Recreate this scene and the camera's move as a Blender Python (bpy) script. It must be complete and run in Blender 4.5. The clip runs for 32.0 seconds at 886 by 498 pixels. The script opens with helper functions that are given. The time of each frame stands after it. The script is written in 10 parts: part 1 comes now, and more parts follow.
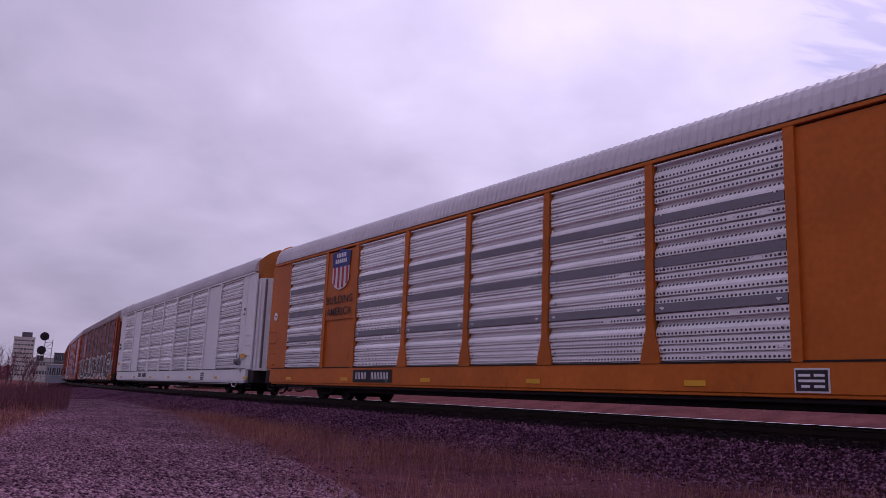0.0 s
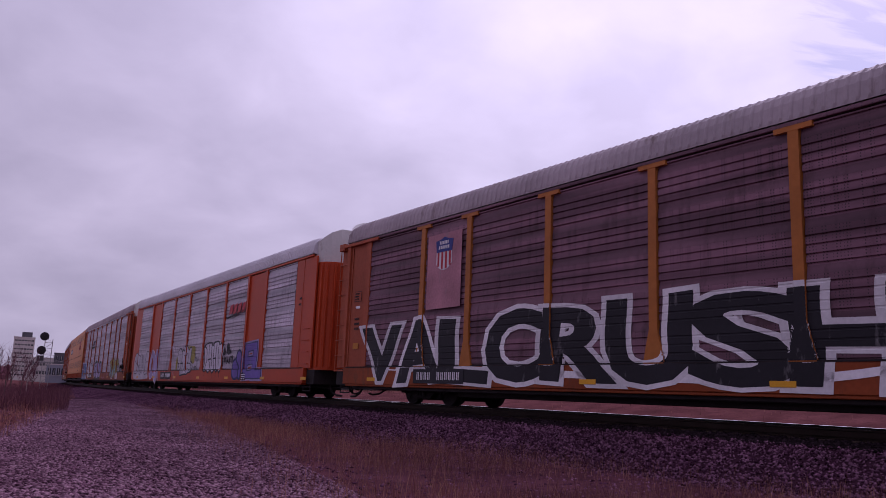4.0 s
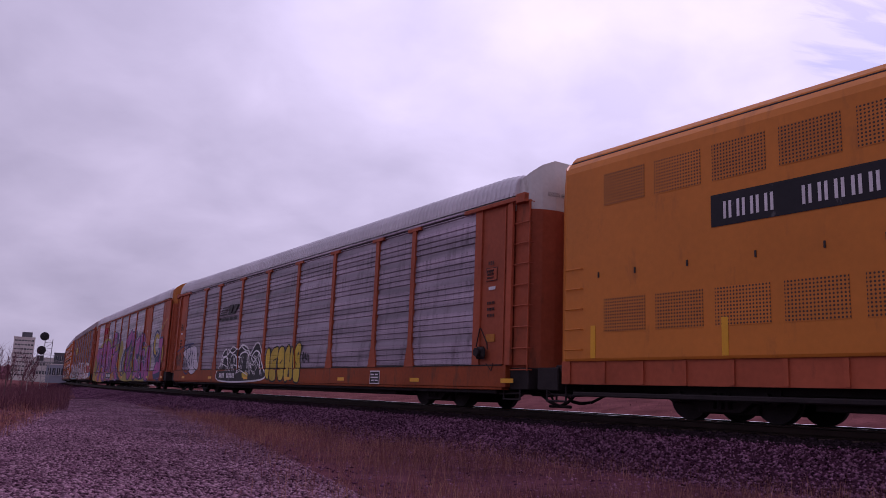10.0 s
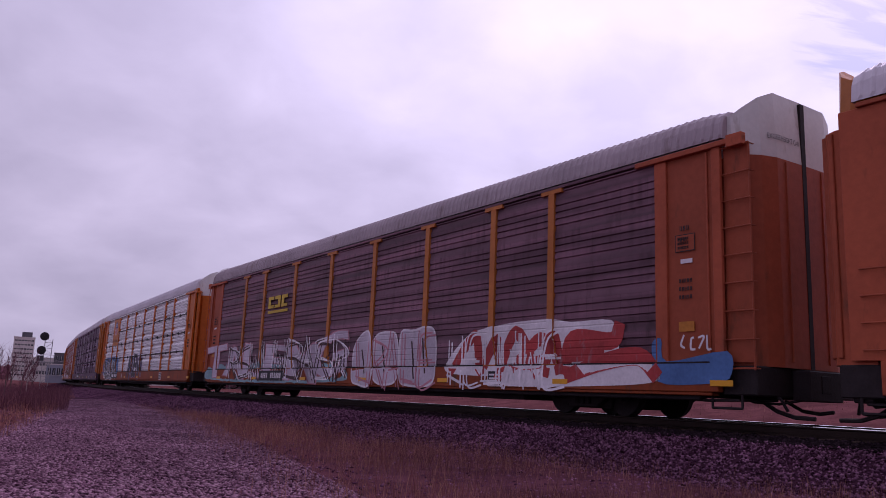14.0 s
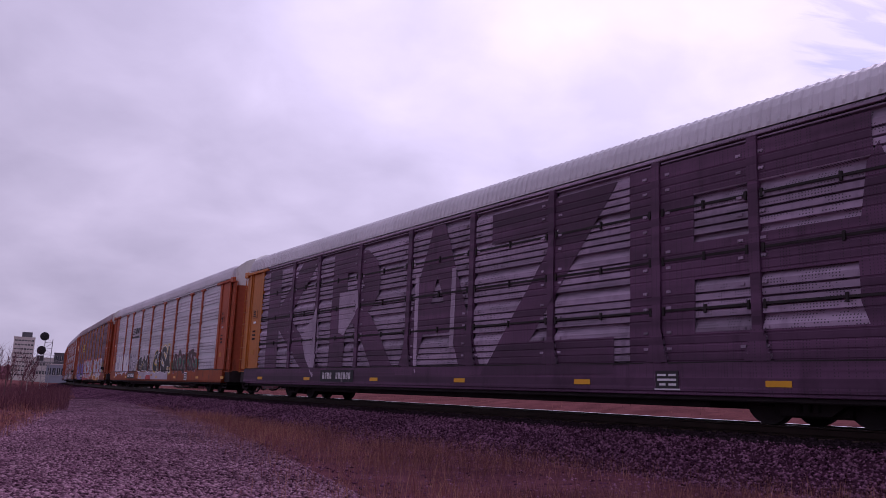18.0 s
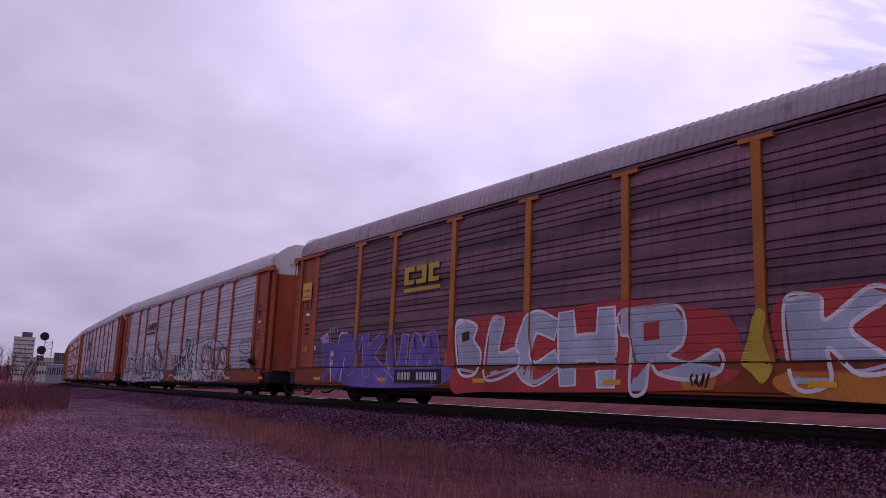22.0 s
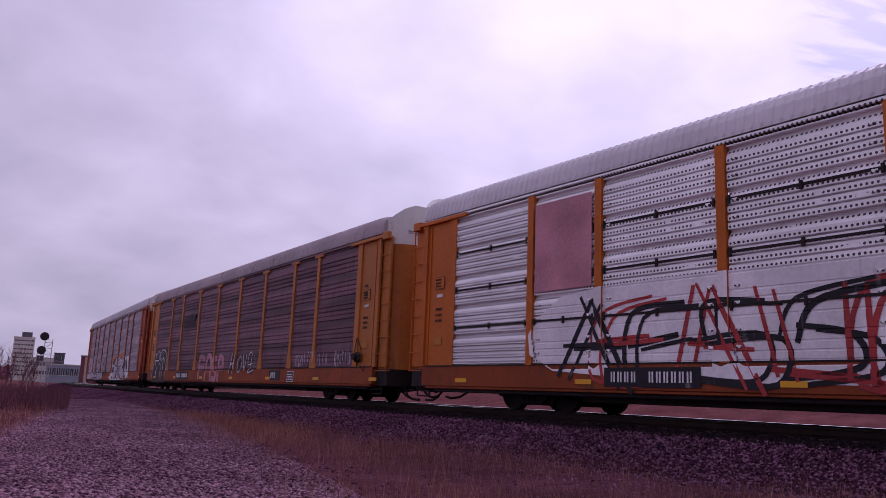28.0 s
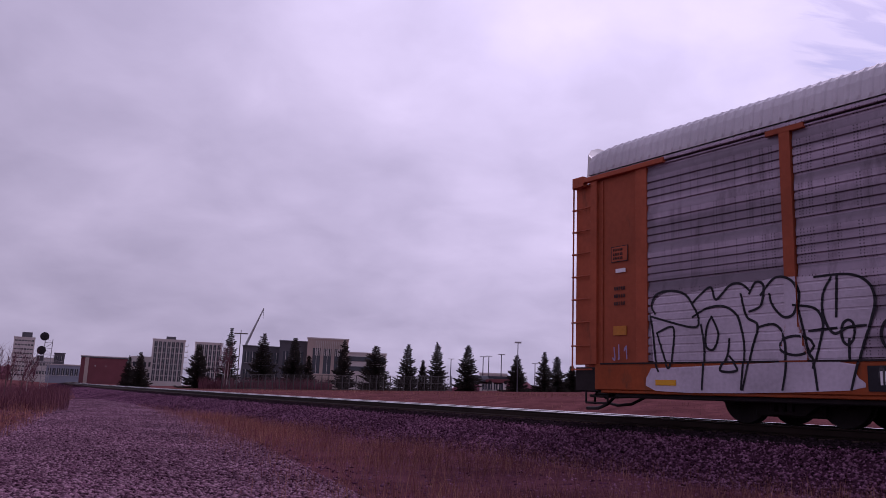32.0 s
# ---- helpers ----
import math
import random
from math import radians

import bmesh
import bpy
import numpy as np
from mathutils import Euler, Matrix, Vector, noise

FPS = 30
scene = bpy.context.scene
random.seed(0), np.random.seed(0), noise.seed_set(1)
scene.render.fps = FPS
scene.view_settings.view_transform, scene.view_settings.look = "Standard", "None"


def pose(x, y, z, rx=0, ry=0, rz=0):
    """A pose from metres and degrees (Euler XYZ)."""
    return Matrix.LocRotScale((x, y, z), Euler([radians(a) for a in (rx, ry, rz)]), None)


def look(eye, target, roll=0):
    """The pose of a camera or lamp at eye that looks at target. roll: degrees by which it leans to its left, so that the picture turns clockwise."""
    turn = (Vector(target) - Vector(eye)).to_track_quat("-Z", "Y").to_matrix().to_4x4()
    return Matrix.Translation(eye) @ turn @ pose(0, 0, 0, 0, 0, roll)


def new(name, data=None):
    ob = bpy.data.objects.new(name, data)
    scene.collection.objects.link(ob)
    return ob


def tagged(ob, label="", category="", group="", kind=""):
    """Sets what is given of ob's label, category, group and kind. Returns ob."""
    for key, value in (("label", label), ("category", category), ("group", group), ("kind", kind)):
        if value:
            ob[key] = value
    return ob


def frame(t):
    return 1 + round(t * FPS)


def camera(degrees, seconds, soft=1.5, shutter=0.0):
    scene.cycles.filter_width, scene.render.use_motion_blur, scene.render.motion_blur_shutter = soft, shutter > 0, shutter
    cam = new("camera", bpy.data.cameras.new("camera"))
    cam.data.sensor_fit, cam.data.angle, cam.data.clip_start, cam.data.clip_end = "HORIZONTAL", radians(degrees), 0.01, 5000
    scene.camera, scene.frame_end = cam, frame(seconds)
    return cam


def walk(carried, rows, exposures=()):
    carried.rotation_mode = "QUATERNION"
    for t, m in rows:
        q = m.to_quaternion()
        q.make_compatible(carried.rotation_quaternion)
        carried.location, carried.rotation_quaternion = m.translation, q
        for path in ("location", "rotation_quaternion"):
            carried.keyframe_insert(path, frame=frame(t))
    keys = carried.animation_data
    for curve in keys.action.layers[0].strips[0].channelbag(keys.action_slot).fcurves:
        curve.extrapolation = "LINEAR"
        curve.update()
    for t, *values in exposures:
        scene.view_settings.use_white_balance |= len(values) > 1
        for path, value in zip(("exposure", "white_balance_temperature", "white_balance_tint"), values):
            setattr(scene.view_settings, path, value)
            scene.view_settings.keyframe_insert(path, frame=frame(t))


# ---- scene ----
import mathutils

# ---- camera ----
cam = camera(58.48, 32.0, soft=0.6)
EYE = (0.0, 0.0, 0.261)
AIM = look(EYE, (0.0, math.cos(radians(10.489)), 0.261 + math.sin(radians(10.489))), 2.285)
walk(cam, [(0.0, AIM), (32.0, AIM)], exposures=[(0.0, -0.30, 5900, 48), (1.0, -0.42, 5900, 49), (2.0, -0.54, 5900, 50), (3.0, -0.40, 5900, 48), (6.0, -0.20, 5900, 48), (10.0, -0.20, 5900, 48), (13.0, -0.13, 5900, 48), (15.5, -0.15, 5900, 48), (17.0, -0.34, 5900, 48), (18.2, -0.08, 5900, 48), (19.0, -0.06, 5900, 48), (20.0, -0.21, 5900, 48), (21.0, -0.24, 5900, 48),
                                             (22.0, -0.14, 5900, 48), (23.0, -0.06, 5900, 48), (24.0, -0.27, 5900, 49), (25.0, -0.22, 5900, 48), (26.0, -0.22, 5900, 48), (29.0, -0.08, 5900, 48), (30.0, -0.05, 5900, 48), (31.0, -0.12, 5900, 48), (32.0, -0.38, 5900, 50)])

# ---- world and sun ----
SUN_DIR = Vector((0.42, 0.72, 0.62)).normalized()
world = bpy.data.worlds.new("overcast_sky")
scene.world = world
world.use_nodes = True
wn, wl = world.node_tree.nodes, world.node_tree.links
wn.clear()


def wnode(kind, **kw):
    n = wn.new(kind)
    for k, v in kw.items():
        n.inputs[k].default_value = v
    return n


def wmath(op, a, b=None, clamp=False):
    n = wn.new("ShaderNodeMath")
    n.operation, n.use_clamp = op, clamp
    for i, v in enumerate((a, b)):
        if v is None:
            continue
        if isinstance(v, (int, float)):
            n.inputs[i].default_value = v
        else:
            wl.new(v, n.inputs[i])
    return n.outputs[0]


sky = wn.new("ShaderNodeTexSky")
sky.sky_type, sky.sun_disc = "NISHITA", False
sky.dust_density, sky.ozone_density = 0.6, 2.0
sky.sun_elevation = math.asin(SUN_DIR.z)
sky.sun_rotation = math.atan2(SUN_DIR.x, SUN_DIR.y)
tc = wn.new("ShaderNodeTexCoord")
sep = wn.new("ShaderNodeSeparateXYZ")
wl.new(tc.outputs["Generated"], sep.inputs[0])
# clouds lie on a flat layer overhead
zz = wmath("ADD", wmath("MAXIMUM", sep.outputs[2], 0.0), 0.34)
cx, cy = wmath("DIVIDE", sep.outputs[0], zz), wmath("DIVIDE", sep.outputs[1], zz)
comb = wn.new("ShaderNodeCombineXYZ")
wl.new(cx, comb.inputs[0]), wl.new(cy, comb.inputs[1])
n1 = wnode("ShaderNodeTexNoise", Scale=1.5, Detail=6.0, Roughness=0.45, Distortion=0.35)
n2 = wnode("ShaderNodeTexNoise", Scale=5.0, Detail=6.0, Roughness=0.5, Distortion=0.3)
wl.new(comb.outputs[0], n1.inputs["Vector"]), wl.new(comb.outputs[0], n2.inputs["Vector"])
dot = wn.new("ShaderNodeVectorMath")
dot.operation = "DOT_PRODUCT"
dot.inputs[1].default_value = SUN_DIR
wl.new(tc.outputs["Generated"], dot.inputs[0])
near_sun = wmath("POWER", wmath("MAXIMUM", dot.outputs["Value"], 0.0), 4.0)
thick = wmath("ADD", wmath("MULTIPLY", n1.outputs[0], 0.70), wmath("MULTIPLY", n2.outputs[0], 0.30))
body = wmath("MULTIPLY", wmath("SUBTRACT", thick, 0.40), 2.2, True)
around = wmath("POWER", wmath("MULTIPLY", wmath("ADD", dot.outputs["Value"], 1.0), 0.5), 2.0)
glow = wmath("ADD", wmath("ADD", wmath("MULTIPLY", near_sun, 0.68), wmath("MULTIPLY", around, 0.14)), 0.59)
# an overcast sky is dimmer towards the horizon
low = wmath("MINIMUM", wmath("ADD", wmath("MULTIPLY", wmath("MAXIMUM", sep.outputs[2], 0.0), 0.55), 0.78), 1.08)
bright = wmath("MULTIPLY", wmath("MULTIPLY", glow, low), wmath("ADD", wmath("MULTIPLY", body, 0.50), 0.72))
cloud = wn.new("ShaderNodeMix")
cloud.data_type = "RGBA"
cloud.inputs[6].default_value = (0.94, 0.965, 1.03, 1)
cloud.inputs[7].default_value = (0.985, 1.0, 1.0, 1)
wl.new(body, cloud.inputs[0])
cl = wn.new("ShaderNodeVectorMath")
cl.operation = "SCALE"
wl.new(cloud.outputs[2], cl.inputs[0]), wl.new(bright, cl.inputs["Scale"])
bg_c = wnode("ShaderNodeBackground", Strength=1.0)
wl.new(cl.outputs[0], bg_c.inputs[0])
bg_s = wnode("ShaderNodeBackground", Strength=0.085)
wl.new(sky.outputs[0], bg_s.inputs[0])
# the cloud layer thins out round one part of the sky
gap = wn.new("ShaderNodeVectorMath")
gap.operation = "DOT_PRODUCT"
gap.inputs[1].default_value = (0.4560, 0.7850, 0.4190)
wl.new(tc.outputs["Generated"], gap.inputs[0])
opening = wmath("MULTIPLY", wmath("MAXIMUM", wmath("SUBTRACT", gap.outputs["Value"], 0.9950), 0.0), 80.0)
n3 = wnode("ShaderNodeTexNoise", Scale=7.0, Detail=6.0, Roughness=0.55, Distortion=0.4)
streak = wn.new("ShaderNodeMapping")
streak.inputs["Scale"].default_value = (0.8, 3.6, 1.0)
wl.new(comb.outputs[0], streak.inputs[0]), wl.new(streak.outputs[0], n3.inputs["Vector"])
wisp = wmath("MULTIPLY", wmath("MULTIPLY", wmath("SUBTRACT", n3.outputs[0], 0.46), 2.2), wmath("MULTIPLY", opening, 5.0, True))
cover = wmath("MULTIPLY", wmath("SUBTRACT", wmath("SUBTRACT", wmath("ADD", thick, wisp), 0.06), opening), 3.6, True)
mixw = wn.new("ShaderNodeMixShader")
wl.new(cover, mixw.inputs[0])
wl.new(bg_s.outputs[0], mixw.inputs[1]), wl.new(bg_c.outputs[0], mixw.inputs[2])
wo = wn.new("ShaderNodeOutputWorld")
wl.new(mixw.outputs[0], wo.inputs[0])

sun = new("sun", bpy.data.lights.new("sun", "SUN"))
sun.data.energy, sun.data.angle, sun.data.color = 1.1, radians(12), (1.0, 0.95, 0.88)
sun.matrix_basis = look((30, 50, 60), tuple(Vector((30, 50, 60)) - SUN_DIR))

# ---- materials ----


def mat(name, color, rough=0.7, metal=0.0, var=0.25, scale=1.5, bump=0.0, bscale=40.0, dirt=None, rand=0.0, dirt_at=0.55):
    """Painted or natural surface: two scales of tone, optional stains and relief."""
    m = bpy.data.materials.new(name)
    m.use_nodes = True
    nt = m.node_tree
    nd, ln = nt.nodes, nt.links
    bs = nd["Principled BSDF"]
    bs.inputs["Roughness"].default_value, bs.inputs["Metallic"].default_value = rough, metal
    bs.inputs["Specular IOR Level"].default_value = 0.22 if rough > 0.3 else 0.5
    co = nd.new("ShaderNodeTexCoord")
    a, b = nd.new("ShaderNodeTexNoise"), nd.new("ShaderNodeTexNoise")
    a.inputs["Scale"].default_value, a.inputs["Detail"].default_value = scale, 6
    b.inputs["Scale"].default_value, b.inputs["Detail"].default_value = scale * 14, 4
    ln.new(co.outputs["Object"], a.inputs["Vector"]), ln.new(co.outputs["Object"], b.inputs["Vector"])
    add = nd.new("ShaderNodeMath")
    add.operation = "MULTIPLY_ADD"
    ln.new(b.outputs[0], add.inputs[0])
    add.inputs[1].default_value = 0.5
    ln.new(a.outputs[0], add.inputs[2])
    ramp = nd.new("ShaderNodeMapRange")
    ramp.inputs[1].default_value, ramp.inputs[2].default_value = 0.45, 1.05
    ramp.inputs[3].default_value, ramp.inputs[4].default_value = 1 - var, 1 + var
    ln.new(add.outputs[0], ramp.inputs[0])
    val = ramp.outputs[0]
    if rand:
        oi = nd.new("ShaderNodeObjectInfo")
        r = nd.new("ShaderNodeMapRange")
        r.inputs[3].default_value, r.inputs[4].default_value = 1 - rand, 1 + rand
        ln.new(oi.outputs["Random"], r.inputs[0])
        mu = nd.new("ShaderNodeMath")
        mu.operation = "MULTIPLY"
        ln.new(val, mu.inputs[0]), ln.new(r.outputs[0], mu.inputs[1])
        val = mu.outputs[0]
    sc = nd.new("ShaderNodeVectorMath")
    sc.operation = "SCALE"
    sc.inputs[0].default_value = color
    ln.new(val, sc.inputs["Scale"])
    out = sc.outputs[0]
    if dirt:
        d = nd.new("ShaderNodeTexNoise")
        d.inputs["Scale"].default_value, d.inputs["Detail"].default_value = scale * 2.3, 8
        d.inputs["Roughness"].default_value = 0.65
        mp = nd.new("ShaderNodeMapping")
        mp.inputs["Scale"].default_value = (1.6, 1.6, 0.55)
        ln.new(co.outputs["Object"], mp.inputs[0]), ln.new(mp.outputs[0], d.inputs["Vector"])
        dr = nd.new("ShaderNodeMapRange")
        dr.inputs[1].default_value, dr.inputs[2].default_value = dirt_at, dirt_at + 0.2
        ln.new(d.outputs[0], dr.inputs[0])
        mx = nd.new("ShaderNodeMix")
        mx.data_type = "RGBA"
        mx.inputs[7].default_value = (*dirt, 1)
        ln.new(dr.outputs[0], mx.inputs[0]), ln.new(out, mx.inputs[6])
        out = mx.outputs[2]
    ln.new(out, bs.inputs["Base Color"])
    if bump:
        bn = nd.new("ShaderNodeTexNoise")
        bn.inputs["Scale"].default_value, bn.inputs["Detail"].default_value = bscale, 5
        ln.new(co.outputs["Object"], bn.inputs["Vector"])
        bp = nd.new("ShaderNodeBump")
        bp.inputs["Strength"].default_value, bp.inputs["Distance"].default_value = bump, 0.02
        ln.new(bn.outputs[0], bp.inputs["Height"]), ln.new(bp.outputs[0], bs.inputs["Normal"])
    return m


def panel_mat(name, color, dirt, holes=0.75, rough=0.45, metal=0.35, dirt_at=0.52, tone=0.32, cols=True, thin=None, pitch=(0.055, 0.05), hole=0.0125):
    """Galvanised screen panel: rows of punched holes, streaks of grime."""
    m = mat(name, color, rough, metal, 0.14, 0.7, 0.0, dirt=dirt, rand=0.10, dirt_at=dirt_at)
    nt = m.node_tree
    nd, ln = nt.nodes, nt.links
    bs = nd["Principled BSDF"]
    src = bs.inputs["Base Color"].links[0].from_socket
    co = nd.new("ShaderNodeTexCoord")
    sp = nd.new("ShaderNodeSeparateXYZ")
    ln.new(co.outputs["Object"], sp.inputs[0])

    def mth(op, a, b=None, c=None):
        n = nd.new("ShaderNodeMath")
        n.operation = op
        for i, v in enumerate((a, b, c)):
            if isinstance(v, (int, float)):
                n.inputs[i].default_value = v
            elif v is not None:
                ln.new(v, n.inputs[i])
        return n.outputs[0]

    oi = nd.new("ShaderNodeObjectInfo")
    bz = nd.new("ShaderNodeCombineXYZ")
    ln.new(mth("MULTIPLY", sp.outputs[0], 0.06), bz.inputs[0])
    ln.new(mth("ADD", mth("MULTIPLY", sp.outputs[2], 1.25), mth("MULTIPLY", oi.outputs["Random"], 37.0)), bz.inputs[2])
    bn = nd.new("ShaderNodeTexNoise")
    bn.inputs["Scale"].default_value, bn.inputs["Detail"].default_value = 1.6, 3
    ln.new(bz.outputs[0], bn.inputs["Vector"])
    br = nd.new("ShaderNodeMapRange")
    br.inputs[1].default_value, br.inputs[2].default_value, br.inputs[3].default_value, br.inputs[4].default_value = 0.42, 0.60, 1 - tone, 1 + tone * 0.6
    ln.new(bn.outputs[0], br.inputs[0])
    ts = nd.new("ShaderNodeVectorMath")
    ts.operation = "SCALE"
    ln.new(src, ts.inputs[0]), ln.new(br.outputs[0], ts.inputs["Scale"])
    src = ts.outputs[0]
    fx = mth("ABSOLUTE", mth("SUBTRACT", mth("FRACT", mth("MULTIPLY", sp.outputs[0], 1 / pitch[0])), 0.5))
    fz = mth("ABSOLUTE", mth("SUBTRACT", mth("FRACT", mth("MULTIPLY", sp.outputs[2], 1 / pitch[1])), 0.5))
    ex, ez = mth("MULTIPLY", fx, pitch[0]), mth("MULTIPLY", fz, pitch[1])
    dist = mth("ADD", mth("MULTIPLY", ex, ex), mth("MULTIPLY", ez, ez))
    dot_ = mth("LESS_THAN", dist, hole * hole)
    gx = nd.new("ShaderNodeTexNoise")
    gx.inputs["Scale"].default_value = 1.0
    mp = nd.new("ShaderNodeMapping")
    mp.inputs["Scale"].default_value = (11.0, 0.0, 0.02) if cols else (2.2, 0.0, 5.5)
    ln.new(co.outputs["Object"], mp.inputs[0]), ln.new(mp.outputs[0], gx.inputs["Vector"])
    on = mth("GREATER_THAN", gx.outputs[0], thin if thin is not None else 0.505 if cols else 0.50)
    if cols and thin is None:
        flat = mth("GREATER_THAN", mth("FRACT", mth("DIVIDE", mth("ADD", sp.outputs[2], 0.012), 0.75)), 0.80)
        on = mth("MULTIPLY", on, mth("SUBTRACT", 1.0, flat))
        fl = nd.new("ShaderNodeVectorMath")
        fl.operation = "SCALE"
        ln.new(src, fl.inputs[0]), ln.new(mth("SUBTRACT", 1.0, mth("MULTIPLY", flat, 0.30)), fl.inputs["Scale"])
        src = fl.outputs[0]
    mask = mth("MULTIPLY", mth("MULTIPLY", dot_, on), holes)
    mx = nd.new("ShaderNodeMix")
    mx.data_type = "RGBA"
    mx.inputs[7].default_value = (0.03, 0.027, 0.03, 1)
    ln.new(mask, mx.inputs[0]), ln.new(src, mx.inputs[6])
    ln.new(mx.outputs[2], bs.inputs["Base Color"])
    return m


